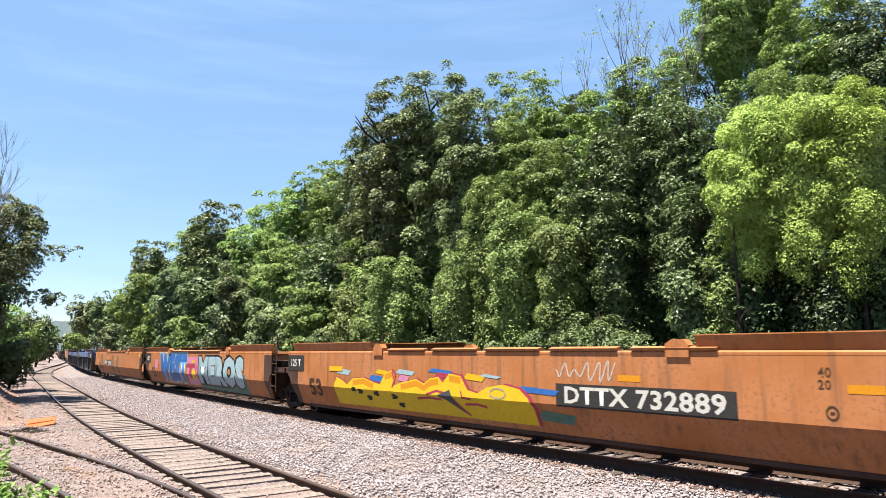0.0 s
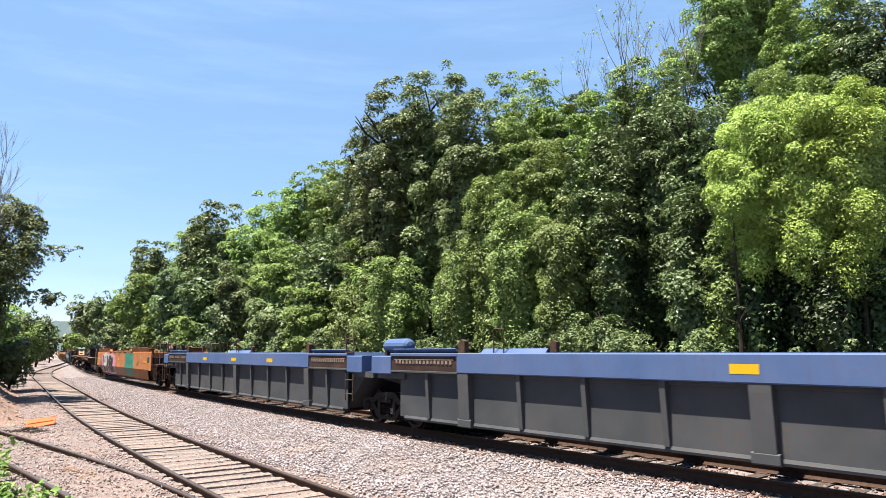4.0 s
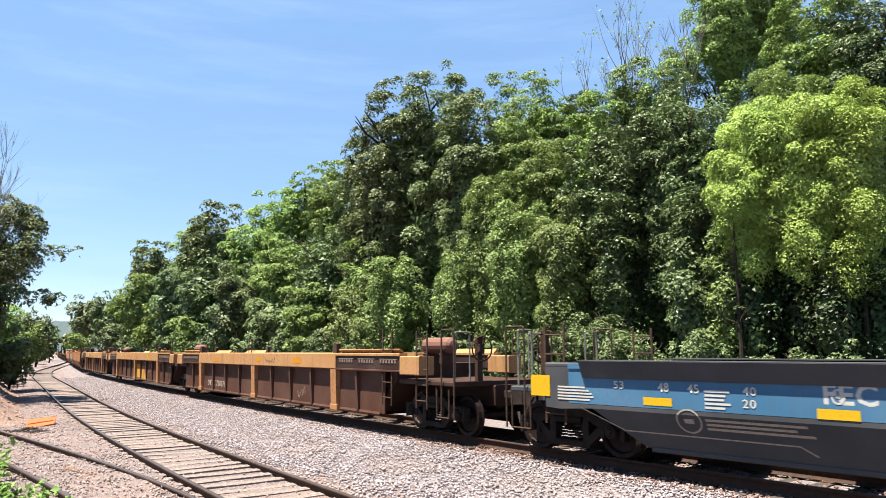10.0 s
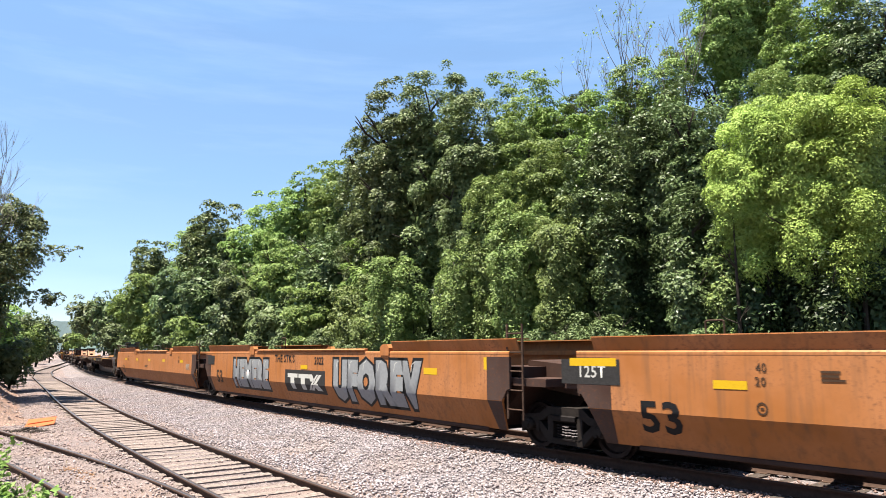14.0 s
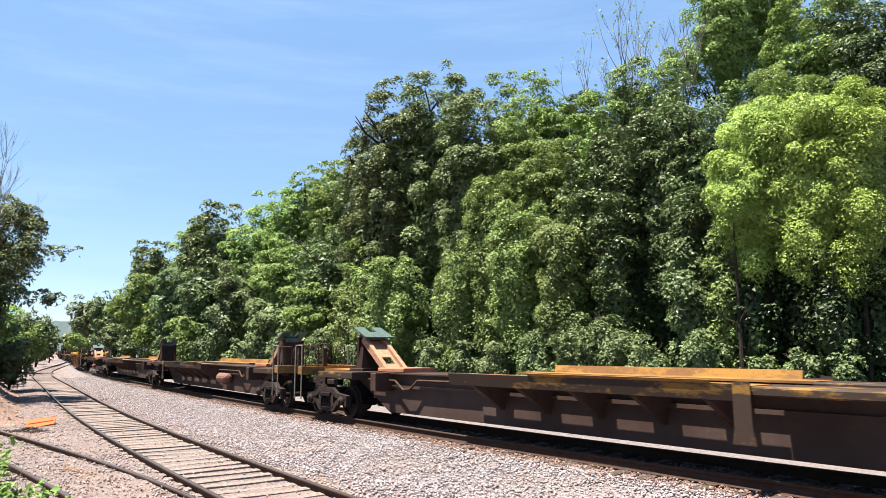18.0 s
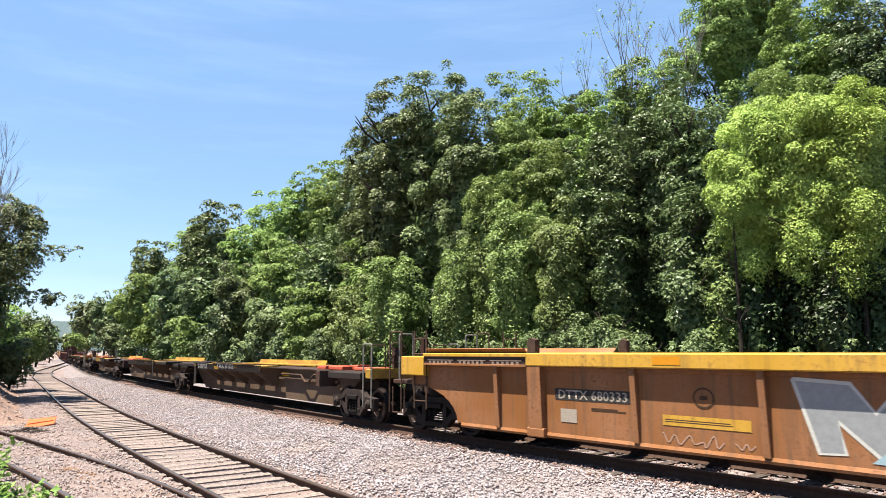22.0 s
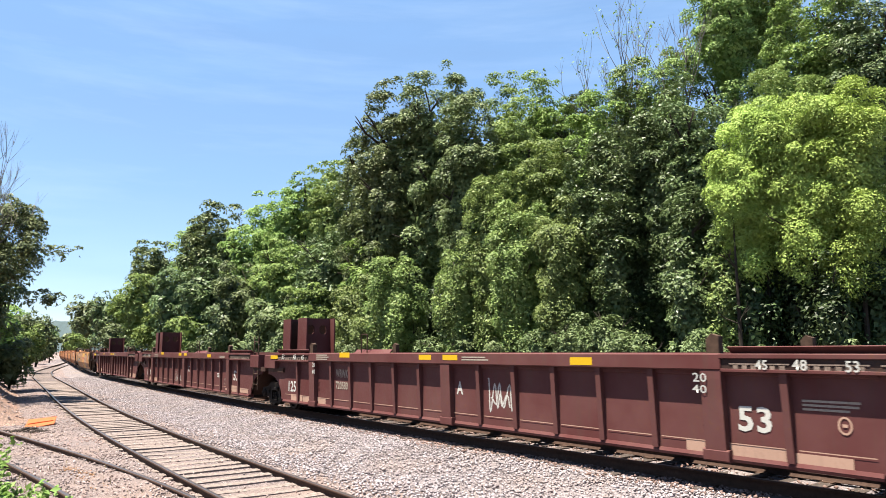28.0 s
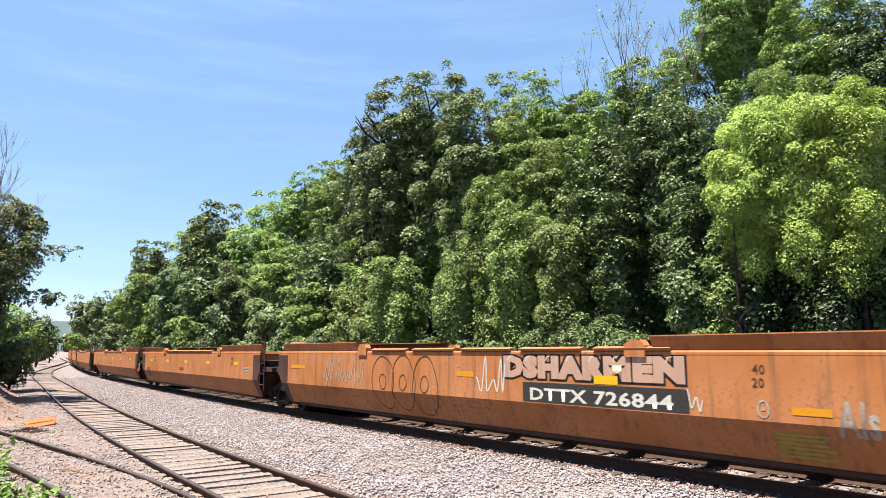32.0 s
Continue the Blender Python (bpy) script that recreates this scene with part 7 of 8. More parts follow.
mark("E1", "bars", 7.17, 6.78, 0.97, 1.26, 'white')
mark("E1", "text", 8.70, 8.51, 1.20, 1.32, '53', 'white')
mark("E1", "text", 7.91, 7.73, 1.18, 1.32, '48', 'white')
mark("E1", "text", 7.43, 7.25, 1.18, 1.31, '45', 'white')
mark("E1", "bars", 9.83, 9.09, 0.98, 1.23, 'white')
mark("E1", "rect", 10.43, 10.00, 1.02, 1.38, 'reflector')
mark("F1", "text", 5.63, 3.48, 0.48, 0.70, 'DTTX 728378', 'faded_white')
mark("F1", "rect", 4.42, 3.92, 1.43, 1.56, 'orange_reflector')
mark("F1", "rect", -3.08, -3.67, 1.46, 1.62, 'orange_reflector')
mark("F1", "rect", -0.05, -0.50, 1.49, 1.61, 'orange_reflector')
mark("F1", "scribble", -0.75, -1.69, 1.44, 1.64, 'ink')
mark("F1", "scribble", -3.14, -3.77, 0.45, 0.86, 'faded_white')
mark("F2", "rect", 0.11, -1.06, 0.38, 1.12, 'bright_yellow')
mark("F2", "rect", -1.25, -2.63, 0.33, 1.04, 'bright_yellow')
mark("F2", "ttx", -1.48, -2.49, 0.61, 0.97, 'magenta')
mark("F2", "rect", -3.21, -3.71, 1.45, 1.61, 'reflector')
mark("F2", "rect", 4.85, 4.25, 1.52, 1.67, 'reflector')
mark("F2", "rect", 1.71, 1.24, 1.52, 1.65, 'orange_reflector')
mark("F2", "rect", -0.20, -0.68, 1.50, 1.63, 'orange_reflector')
mark("F2", "scribble", -3.05, -3.74, 0.67, 1.20, 'faded_white')
mark("F2", "text", 6.41, 6.22, 0.89, 1.07, 'C', 'faded_ink')
mark("F2", "text", 5.62, 5.13, 0.45, 0.70, '53', 'faded_ink')
mark("F3", "rect", 4.34, 3.88, 1.49, 1.63, 'reflector')
mark("F3", "rect", -0.54, -1.04, 1.43, 1.57, 'orange_reflector')
mark("F3", "rect", -3.68, -4.21, 1.39, 1.52, 'orange_reflector')
mark("F3", "scribble", 3.69, 1.78, 1.40, 1.65, 'faded_ink')
mark("F3", "graf", 1.62, 0.39, 1.38, 1.66, 'EN80', 'bright_yellow', 'ink')
mark("F3", "scribble", -1.39, -3.57, 1.32, 1.61, 'primer')
mark("F2", "rect", -3.45, -3.83, 1.53, 1.69, 'orange_reflector')
mark("G1", "rect", -1.35, -4.71, 0.83, 1.26, 'plate')
mark("G1", "text", -1.56, -4.52, 0.90, 1.20, 'DTTX 733080', 'white')
mark("G1", "rect", 4.06, 3.56, 1.34, 1.46, 'reflector')
mark("G1", "rect", 0.80, 0.30, 1.33, 1.45, 'reflector')
mark("G1", "rect", -2.59, -3.08, 1.29, 1.42, 'reflector')
mark("G1", "rect", -6.09, -6.17, 1.27, 1.40, 'reflector')
mark("G1", "text", -5.81, -5.98, 1.51, 1.65, '40', 'faded_ink')
mark("G1", "text", -5.79, -5.93, 1.34, 1.48, '20', 'faded_ink')
mark("G1", "ring", -5.87, -6.01, 0.95, 1.12, 'faded_ink')
mark("G1", "scribble", 3.44, 2.16, 1.30, 1.71, 'ink')
mark("G1", "scribble", -0.43, -1.78, 1.45, 1.72, 'ink')
mark("G1", "text", 1.03, 0.08, 1.54, 1.65, 'DTTX 733080', 'faded_ink')
mark("G1", "bars", -3.53, -3.80, 1.42, 1.59, 'faded_ink')
mark("G1", "ring", 0.09, -0.24, 0.90, 1.25, 'faded_ink')
mark("G1", "text", -0.71, -0.95, 0.94, 1.20, 'A', 'ink')
mark("G1", "rect", 9.70, 8.54, 1.25, 1.66, 'plate')
mark("G1", "text", 9.32, 8.81, 1.36, 1.56, '125T', 'white')
mark("G1", "text", 8.22, 7.53, 0.54, 1.04, '53', 'ink')
mark("G1", "rect", 6.99, 6.50, 1.26, 1.38, 'reflector')
mark("G1", "rect", 9.52, 8.60, 1.55, 1.68, 'reflector')
mark("G1", "ring", 6.38, 6.25, 0.94, 1.09, 'faded_ink')
mark("G1", "text", 6.37, 6.22, 1.50, 1.63, '40', 'faded_ink')
mark("G1", "text", 6.39, 6.24, 1.32, 1.44, '20', 'faded_ink')
mark("G1", "bars", 5.54, 5.24, 1.40, 1.56, 'faded_ink')
mark("G2", "rect", -8.07, -8.45, 1.44, 1.68, 'reflector')
mark("G2", "rect", -5.98, -6.49, 1.30, 1.44, 'reflector')
mark("G2", "graf", 6.25, 2.82, 0.51, 1.62, 'HEMERE', 'silver', 'ink')
mark("G2", "graf", -1.60, -5.98, 0.42, 1.68, 'UFOREV', 'silver', 'ink')
mark("G2", "rect", 1.55, -1.17, 0.61, 1.26, 'plate')
mark("G2", "ttx", 1.35, -0.95, 0.70, 1.15, 'white')
mark("G2", "text", 2.39, 0.87, 1.47, 1.71, "THE STK'S", 'ink')
mark("G2", "text", -0.48, -1.06, 1.43, 1.65, '2022', 'ink')
mark("G2", "rect", 0.44, -0.03, 1.29, 1.41, 'reflector')
mark("G2", "text", 8.03, 7.35, 0.65, 1.13, '53', 'faded_ink')
mark("G2", "rect", 9.10, 8.32, 1.31, 1.65, 'plate')
mark("H1", "rect", 1.12, -1.16, 1.11, 1.31, 'plate')
mark("H1", "text", -0.56, -1.08, 1.13, 1.28, '838', 'faded_white')
mark("H1", "rect", 2.56, 1.17, 1.13, 1.31, 'bright_yellow')
mark("I2", "bars", 18.20, 16.60, 1.28, 1.41, 'faded_white')
mark("I1", "bars", 1.75, -0.05, 1.20, 1.36, 'faded_white')
mark("K1", "text", -5.03, -5.51, 0.87, 1.20, '53', 'ink')
mark("K1", "text", -5.72, -5.92, 1.18, 1.31, '20', 'ink')
mark("K1", "text", -5.71, -5.91, 0.99, 1.11, '40', 'ink')
mark("K1", "bars", -6.36, -6.86, 0.81, 1.02, 'faded_white')
mark("K1", "rect", -7.16, -7.57, 0.55, 0.85, 'white')
mark("K1", "rect", -7.20, -7.55, 0.59, 0.82, 'plate')
mark("K1", "rect", -2.02, -3.65, 0.88, 1.19, 'plate')
mark("K1", "scribble", -3.99, -4.72, 0.56, 1.36, 'faded_white')
mark("K1", "scribble", -0.03, -1.47, 0.72, 1.39, 'white')
mark("K1", "rect", -9.56, -9.80, 1.48, 1.64, 'orange_reflector')
mark("K1", "rect", -2.67, -3.13, 1.62, 1.71, 'orange_reflector')
mark("K1", "rect", 6.14, 4.56, 0.94, 1.14, 'plate')
mark("K1", "text", 6.06, 4.62, 0.96, 1.12, 'DTTX 680333', 'faded_white')
mark("K1", "bars", 5.35, 4.62, 0.79, 0.85, 'faded_ink')
mark("K1", "rect", 4.03, 3.55, 1.58, 1.71, 'orange_reflector')
mark("K1", "wedge", 1.98, 0.2, 0.36, 1.42)
mark("K1", "rect", 3.98, 2.58, 0.66, 0.82, 'bright_yellow')
mark("K1", "bars", 3.94, 2.62, 0.71, 0.77, 'faded_ink')
mark("K1", "scribble", 4.06, 2.95, 0.38, 0.56, 'primer')
mark("K1", "scribble", 2.85, 2.52, 0.40, 0.50, 'primer')
mark("K1", "rect", 6.02, 5.66, 0.56, 0.79, 'faded_white')
mark("K1", "ring", 3.44, 3.12, 0.96, 1.24, 'faded_ink')
mark("L1", "rect", 4.71, 3.31, 1.08, 1.35, 'plate')
mark("L1", "text", 4.66, 3.37, 1.12, 1.31, '2-28/157', 'white')
mark("L1", "rect", 2.12, 0.05, 1.15, 1.39, 'plate')
mark("L1", "text", 2.05, 0.14, 1.17, 1.36, 'TTRX 371035', 'white')
mark("L1", "rect", 2.44, 1.96, 1.12, 1.25, 'bright_yellow')
mark("L3", "rect", 3.10, 0.42, 1.17, 1.41, 'plate')
mark("L3", "text", 2.78, 1.00, 1.18, 1.39, 'TTRX 371035', 'white')
mark("L3", "rect", 0.97, 0.44, 1.22, 1.35, 'olive')
mark("L3", "rect", 0.48, -2.38, 1.09, 1.43, 'bright_yellow')
mark("L3", "rect", -2.41, -3.20, 1.07, 1.32, 'plate')
mark("L3", "text", -2.46, -3.09, 1.11, 1.29, '2-28', 'white')
mark("N1", "rect", 1.22, 0.76, 1.61, 1.72, 'reflector')
mark("N1", "rect", 0.34, -0.17, 1.61, 1.72, 'reflector')
mark("N1", "rect", -3.31, -3.80, 1.56, 1.69, 'reflector')
mark("N1", "rect", 4.88, 4.35, 1.64, 1.77, 'reflector')
mark("N2", "rect", 1.10, 0.62, 1.63, 1.75, 'reflector')
mark("N2", "rect", 0.21, -0.26, 1.63, 1.74, 'reflector')
mark("N2", "rect", -3.39, -3.88, 1.58, 1.70, 'reflector')
mark("N2", "rect", 4.53, 3.97, 1.67, 1.79, 'reflector')
mark("N3", "rect", 4.36, 3.96, 1.62, 1.73, 'reflector')
mark("N3", "rect", 0.95, 0.45, 1.61, 1.72, 'reflector')
mark("N3", "rect", 0.06, -0.44, 1.60, 1.72, 'reflector')
mark("N1", "text", 0.04, -0.17, 0.90, 1.17, 'A', 'white')
mark("N1", "scribble", -0.94, -1.72, 0.59, 1.27, 'white')
mark("N1", "scribble", -1.04, -1.66, 0.64, 1.25, 'white')
mark("N1", "bars", -0.31, -1.22, 1.61, 1.71, 'faded_white')
mark("N1", "text", 8.29, 7.53, 0.60, 0.92, '125T', 'white')
mark("N1", "text", 6.46, 6.30, 1.36, 1.49, '20', 'white')
mark("N1", "text", 6.48, 6.30, 1.17, 1.30, '40', 'white')
mark("N1", "rect", 8.10, 7.33, 0.27, 0.53, 'primer')
mark("N1", "rect", 7.30, 5.89, 0.26, 0.52, 'primer')
mark("N1", "text", 8.52, 8.33, 1.56, 1.73, '53', 'white')
mark("N1", "text", 7.72, 7.53, 1.56, 1.72, '48', 'white')
mark("N1", "text", 7.17, 7.00, 1.56, 1.70, '45', 'white')
mark("N1", "rect", 9.35, 8.82, 1.57, 1.68, 'reflector')
mark("N1", "bars", 6.21, 5.33, 1.57, 1.74, 'faded_white')
mark("N1", "text", 5.32, 4.66, 1.10, 1.32, 'WRWK', 'faded_white')
mark("N1", "text", 5.32, 4.67, 0.79, 1.00, '720580', 'faded_white')
mark("N1", "text", -6.27, -6.75, 0.69, 1.04, '53', 'white')
mark("N1", "rect", -5.43, -6.92, 0.28, 0.50, 'primer')
mark("N1", "rect", -7.04, -7.74, 0.25, 0.48, 'primer')
mark("N1", "text", -5.69, -5.91, 1.35, 1.48, '20', 'white')
mark("N1", "text", -5.67, -5.90, 1.19, 1.31, '40', 'white')
mark("N1", "text", -6.65, -6.82, 1.54, 1.67, '45', 'white')
mark("N1", "text", -7.15, -7.34, 1.54, 1.68, '48', 'white')
mark("N1", "text", -7.80, -7.96, 1.53, 1.67, '53', 'white')
mark("N1", "ring", -7.60, -7.75, 0.77, 0.97, 'primer')
mark("N1", "bars", -7.17, -7.95, 1.03, 1.19, 'faded_white')
mark("N2", "text", -6.31, -6.86, 0.76, 1.12, '53', 'white')
mark("N2", "rect", -5.52, -6.74, 0.36, 0.58, 'primer')
mark("N2", "rect", -7.09, -7.96, 0.37, 0.53, 'primer')
mark("N2", "text", -0.10, -0.28, 0.93, 1.19, 'C', 'white')
mark("N2", "scribble", 2.10, 1.07, 0.40, 1.00, 'white')
mark("N2", "bars", -5.04, -5.89, 1.56, 1.67, 'faded_white')
mark("N2", "text", -5.25, -5.64, 0.74, 0.81, "IL 53' T", 'faded_white')
mark("N2", "text", -5.24, -5.66, 0.58, 0.65, 'IW 8\'9"', 'faded_white')
mark("N2", "rect", -5.75, -5.95, 0.26, 0.47, 'primer')
mark("N2", "bars", -4.32, -4.82, 0.83, 1.01, 'white')
mark("N2", "text", 8.08, 7.31, 0.59, 0.88, '125T', 'white')
mark("N2", "rect", 7.87, 7.14, 0.28, 0.52, 'primer')
mark("N2", "rect", 7.11, 5.69, 0.23, 0.51, 'primer')
mark("N2", "text", 6.25, 6.09, 1.36, 1.48, '20', 'white')
mark("N2", "text", 6.26, 6.10, 1.18, 1.30, '40', 'white')
mark("N2", "text", 8.27, 8.09, 1.56, 1.70, '53', 'white')
mark("N2", "text", 7.49, 7.34, 1.56, 1.68, '48', 'white')
mark("N2", "text", 7.18, 7.03, 1.56, 1.67, '45', 'white')
mark("N2", "bars", 5.94, 5.11, 1.57, 1.71, 'faded_white')
mark("N3", "text", -6.35, -6.89, 0.78, 1.11, '53', 'white')
mark("N3", "rect", -5.63, -7.04, 0.36, 0.56, 'primer')
mark("N3", "rect", -7.17, -8.11, 0.34, 0.56, 'primer')
mark("N3", "text", -0.22, -0.39, 0.90, 1.17, 'B', 'white')
mark("N3", "rect", 7.86, 5.75, 0.39, 0.59, 'primer')
mark("N3", "bars", -0.51, -1.42, 1.59, 1.71, 'faded_white')
mark("N3", "text", 8.51, 8.35, 1.54, 1.66, '53', 'white')
mark("N3", "text", 7.92, 7.75, 1.54, 1.65, '48', 'white')
mark("N3", "text", 7.39, 7.22, 1.54, 1.64, '45', 'white')
mark("N3", "rect", 9.56, 8.62, 1.54, 1.68, 'reflector')
mark("N3", "bars", 8.23, 7.61, 0.53, 1.14, 'faded_white')
mark("N3", "rect", 8.42, 7.51, 0.25, 0.47, 'primer')
mark("N3", "rect", 8.72, 8.61, 0.68, 0.88, 'reflector')
mark("N3", "ring", 8.92, 8.78, 1.00, 1.16, 'faded_white')
mark("O1", "rect", -1.42, -4.18, 0.35, 1.69, 'gold_panel')
mark("O1", "ttx", -1.60, -3.68, 0.70, 1.34, 'magenta')
mark("O1", "graf", -3.99, -7.03, 0.46, 1.66, 'GSRD', 'primer', 'ink')
mark("O1", "rect", 5.38, 2.31, 0.90, 1.22, 'plate')
mark("O1", "text", 5.26, 2.34, 0.93, 1.17, 'DTTX 646627', 'faded_white')
mark("O1", "graf", 5.60, 2.72, 1.29, 1.67, 'SUMMER', 'primer', 'faded_ink')
mark("O1", "graf", 2.04, -0.49, 0.45, 1.67, 'NEWS', 'tan', 'faded_white')
mark("O1", "rect", 2.95, 2.47, 1.26, 1.38, 'reflector')
mark("O1", "rect", 9.62, 9.13, 1.13, 1.38, 'reflector')
mark("O1", "rect", 6.72, 6.26, 1.22, 1.35, 'reflector')
mark("O1", "rect", -0.79, -1.34, 1.39, 1.50, 'orange_reflector')
mark("O1", "rect", -8.15, -9.13, 1.17, 1.26, 'orange_reflector')
mark("O1", "rect", -9.21, -9.85, 0.95, 1.64, 'dark_brown')
mark("O1", "rect", -9.28, -9.80, 1.16, 1.50, 'faded_white')
mark("O1", "rect", -7.96, -8.83, 1.50, 1.69, 'gold_panel')
mark("O1", "blob", 8.60, 7.08, 0.48, 1.49, 'slate')
mark("O1", "blob", 7.07, 6.16, 0.31, 1.02, 'slate')
mark("O1", "text", 8.36, 7.55, 0.54, 1.06, '53', 'faded_ink')
mark("O1", "outline", 7.07, 6.16, 0.31, 1.02, 'faded_white')
mark("O1", "rect", 6.38, 5.88, 1.14, 1.27, 'orange_reflector')
mark("O1", "rect", 9.50, 9.04, 1.07, 1.31, 'orange_reflector')
mark("O1", "scribble", 6.00, 5.52, 0.54, 1.49, 'faded_white')
mark("P1", "rect", -1.43, -4.92, 0.88, 1.23, 'plate')
mark("P1", "text", -1.62, -4.65, 0.91, 1.14, 'DTTX 726844', 'white')
mark("P1", "graf", -0.87, -4.91, 1.26, 1.76, 'DSHARMEN', 'primer', 'ink')
mark("P1", "scribble", -0.06, -0.97, 0.86, 1.76, 'white')
mark("P1", "text", -5.91, -6.09, 1.48, 1.61, '40', 'faded_ink')
mark("P1", "text", -5.90, -6.07, 1.30, 1.43, '20', 'faded_ink')
mark("P1", "text", -6.96, -7.45, 0.73, 1.18, 'Als', 'faded_white')
mark("P1", "rect", -3.14, -3.63, 1.25, 1.39, 'reflector')
mark("P1", "rect", 0.55, -0.01, 1.28, 1.39, 'orange_reflector')
mark("P1", "rect", 8.50, 7.54, 1.31, 1.41, 'orange_reflector')
mark("P1", "rect", -6.42, -6.92, 0.97, 1.07, 'orange_reflector')
mark("P1", "bars", -6.12, -6.88, 0.40, 0.75, 'olive')
mark("P1", "ring", -5.96, -6.11, 0.91, 1.13, 'faded_white')
mark("P1", "outline", 3.83, 1.27, 0.39, 1.71, 'faded_ink')
mark("P1", "scribble", 6.54, 4.20, 0.89, 1.70, 'faded_white')
mark("P1", "scribble", -4.88, -5.16, 0.88, 1.31, 'white')


def plain_cars():
    """Reflectors and stencilled data on the cars that bear no graffiti."""
    for u in ("G3", "P2", "P3", "Q1", "Q2", "Q3"):
        for x in (7.1, 3.7, 0.4, -2.9, -6.4):
            mark(u, "rect", x + 0.25, x - 0.25, 1.32, 1.44, "orange_reflector" if u[0] == "Q" else "reflector")
        for x in (6.3, -5.9):
            mark(u, "text", x + 0.1, x - 0.1, 1.48, 1.61, "40", "faded_ink")
            mark(u, "text", x + 0.1, x - 0.1, 1.30, 1.43, "20", "faded_ink")
        mark(u, "text", 8.1, 7.4, 0.55, 1.02, "53", "faded_ink")
        mark(u, "bars", 1.5, 0.7, 1.0, 1.14, "faded_ink")
        mark(u, "bars", -7.2, -7.9, 1.05, 1.3, "faded_white")
    for x in (3.9, 0.4, -3.1):
        mark("B3", "rect", x + 0.25, x - 0.25, 1.46, 1.58, "reflector")


plain_cars()


def sill_blocks():
    """Worn white and black block letters on the sill of a spine car."""
    car = UNITS["D3"]
    part("black_ground", "d3", lambda g: g.box(3.14, 5.46, 0.4202, 0.4222, 0.2, 1.17), M["ink"], car, "black painted ground of the block letters")
    for a, b, c, d in ((5.30, 4.90, 0.05, 0.0), (4.56, 4.16, -0.06, 0.05), (3.90, 3.60, 0.03, 0.0), (3.42, 3.18, -0.1, 0.0)):
        part("block_letter", (a,), lambda g: g.plate([(b - d, 0.2), (a - c, 0.2), (a, 1.17), (b, 1.17)], 0.4222, 0.4242), M["faded_white"], car, "worn white block letter")


sill_blocks()


def panel_seams():
    """Pale strips low on the maroon cars' panels, painting the highlight along the weld."""
    for u in ("N1", "N2", "N3"):
        for k in range(16):
            a = RIB_SHIFT + 8.28 - k * 1.04
            decal(u, "seam", [box_poly(a - 0.06, a - 0.98, 0.505, 0.519)], M["primer"])


panel_seams()


def blue_band():
    """The blue upper half of the slate-grey car."""
    car = UNITS["E1"]
    for s in (-1, 1):
        part("upper_band", ("blue", s), lambda g: g.box(-9.6, 9.6, min(s * 1.499, s * 1.5025), max(s * 1.499, s * 1.5025), 0.93, 1.51).box(-9.6, 9.6, min(s * 1.5, s * 1.518), max(s * 1.5, s * 1.518), 1.50, 1.585), M["sky_blue"], car, "sky-blue painted band")


blue_band()


def b_tower(g):
    """A channel set upright across the car: a plate with two round-cornered holes between two flanges."""
    g.box(-0.03, 0.03, -0.5, 0.5, 1.3, 2.36)
    g.box(-0.03, 0.03, -0.5, 0.5, 2.66, 2.88)
    for y in (-0.435, 0.0, 0.435):
        w = 0.065 if y else 0.09
        g.box(-0.03, 0.03, y - w, y + w, 2.36, 2.66)
    for y0, y1 in ((-0.37, -0.09), (0.09, 0.37)):
        for z, dz in ((2.36, 0.08), (2.66, -0.08)):
            g.prism([(y0, z), (y0 + 0.07, z), (y0, z + dz)], -0.03, 0.03)
            g.prism([(y1, z), (y1 - 0.07, z), (y1, z + dz)], -0.03, 0.03)
    for y in (-0.5, 0.5):
        g.box(-0.32, 0.32, y - 0.02, y + 0.02, 1.3, 2.88)


def towers():
    """Tall perforated guide posts at the ends of the maroon cars."""
    for i, u in enumerate(("N1", "N2", "N3")):
        for e in (-1, 1):
            if i == 0 and e < 0:
                continue
            tw = part("guide_post", ("tower",), b_tower, M["maroon"], UNITS[u], "tall maroon guide post with two holes", pose(e * 9.2, 0, 0))
            # Added plate whose dark colour stands in for the shade inside the holes.
            part("brace", ("tower", e), lambda g: g.plate([(e * 0.1, 1.3), (e * 0.14, 1.3), (e * 0.3, 2.8), (e * 0.26, 2.8)], -0.45, 0.45), M["dark_brown"], tw, "dark plate added behind the holes to make them look shaded")


towers()


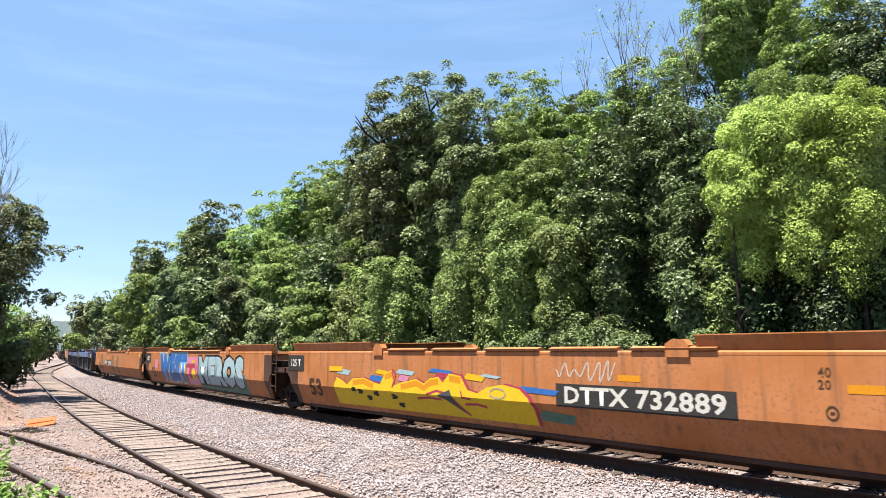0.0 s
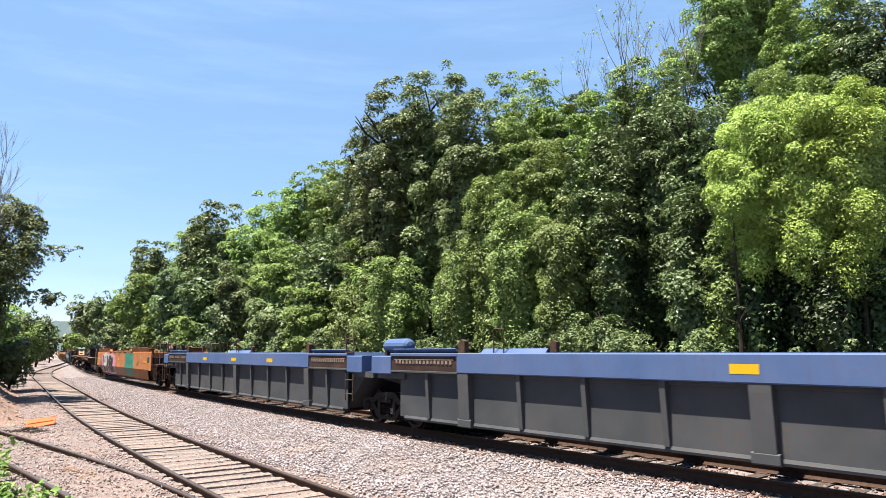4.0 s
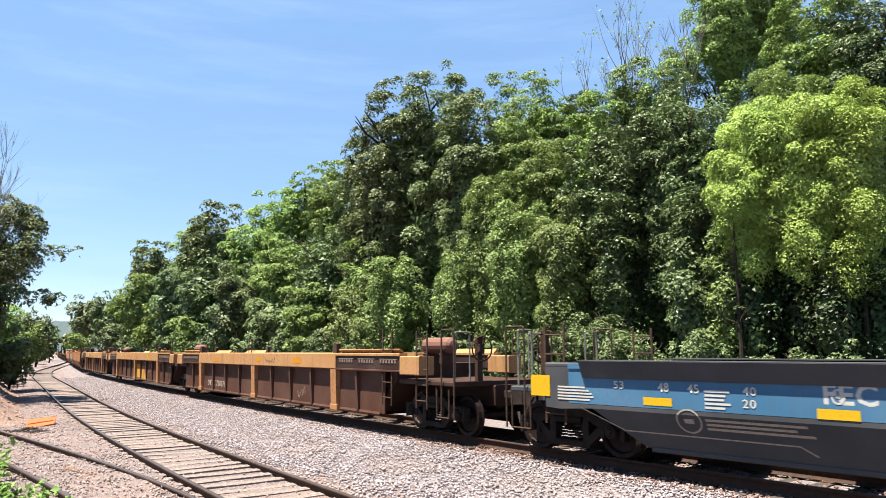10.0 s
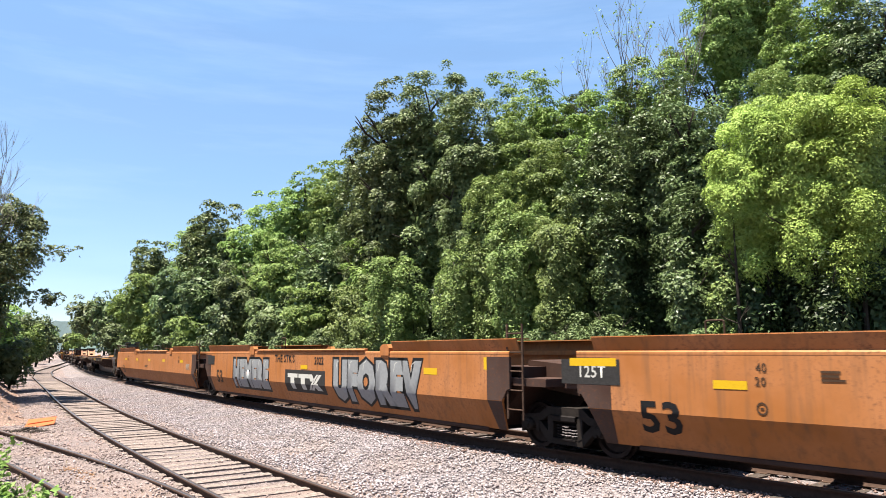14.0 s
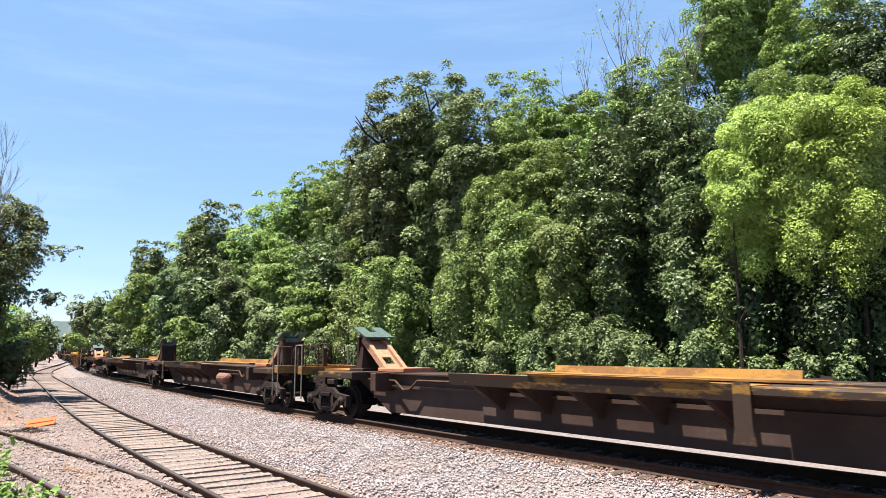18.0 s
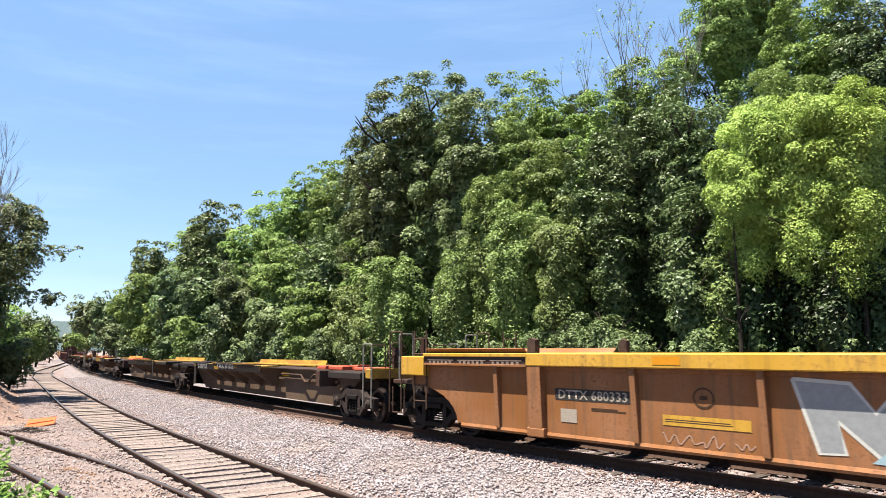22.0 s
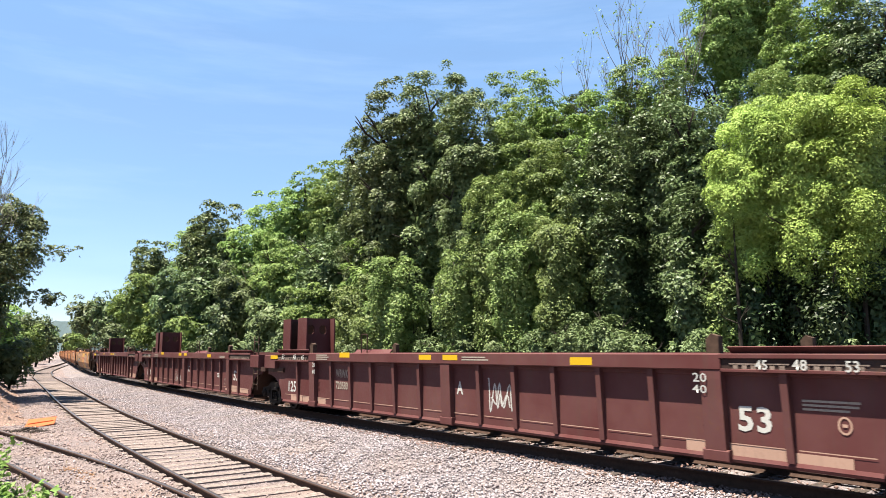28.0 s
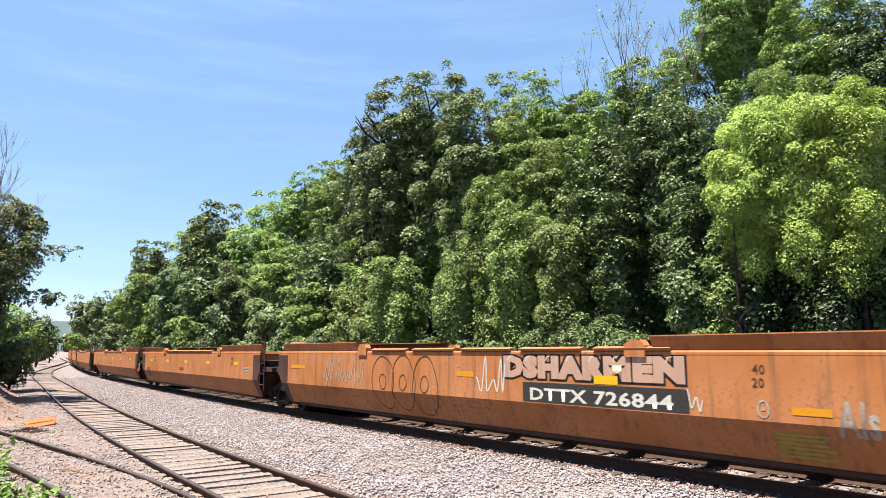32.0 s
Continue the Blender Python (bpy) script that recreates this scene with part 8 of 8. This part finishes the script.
def deck_tanks():
    """Air tanks and valves on the end platforms of the well cars."""
    for u in ("B1", "B2", "B3", "C1", "F1", "F2", "F3", "O1", "P1", "P2"):
        car = UNITS[u]
        part("air_tank", "deck", lambda g: tank(g, 0, 0.2, 1.93, 0.2, 1.2), M["tank_brown"] if u[0] != "B" else M["blue"], car, "cylindrical brake air tank", pose(-8.9, 0, 0))
        part("tank_saddle", "deck", lambda g: g.box(-0.4, -0.3, 0.0, 0.4, 1.5, 1.8).box(0.3, 0.4, 0.0, 0.4, 1.5, 1.8), M["dark_brown"], car, m=pose(-8.9, 0, 0))
    for u in ("A1", "A2", "A3", "B1", "B2", "B3", "F1", "F2", "F3", "G1", "G2", "G3", "N1", "N2", "P1", "P2", "P3"):
        car = UNITS[u]
        for x, key in ((9.3, "r"),):
            part("ladder", "mid", b_ladder(0, 1.47, 0.55, 2.3, 0.42, 5), M["rust"], car, "rusty ladder beside the joint", pose(-8.55 if u[0] in "BF" else -x + 0.35, 0, 0))
            part("grab_rail", "mid", b_loop(0.36, 1.75, 2.35), M["rust"], car, m=pose(x - 1.0, -1.3, 0))


deck_tanks()


# ---- what moves ----
def motions():
    """The whole train runs along the main line at one speed."""
    for car, sf, sr in CARS:
        t_near = max(0.0, (sf - 330.0) / V)
        t_gone = min(32.0, max(0.0, (sr + 45.0) / V))
        times = [0.0]
        while times[-1] < 32.0:
            t = times[-1]
            step = 2.0 if t + 2.0 <= t_near or t >= t_gone else 0.5
            times.append(min(32.0, t + step))
        rows = []
        for t in times:
            sa, sb = sf - V * t, sr - V * t
            a, b = line_point(sa), line_point(sb)
            c = (a + b) / 2
            rows.append((t, pose(float(c[0]), float(c[1]), 0.0, 0, 0, math.degrees(math.atan2(b[1] - a[1], b[0] - a[0])))))
        walk(car, rows)


def line_point(s):
    """A point of the main line, carried on straight past its near end."""
    if s >= -59.0:
        return MAIN.at(s)
    p, q = MAIN.at(-59.0), MAIN.at(-58.0)
    return p + (q - p) * (s + 59.0)


motions()
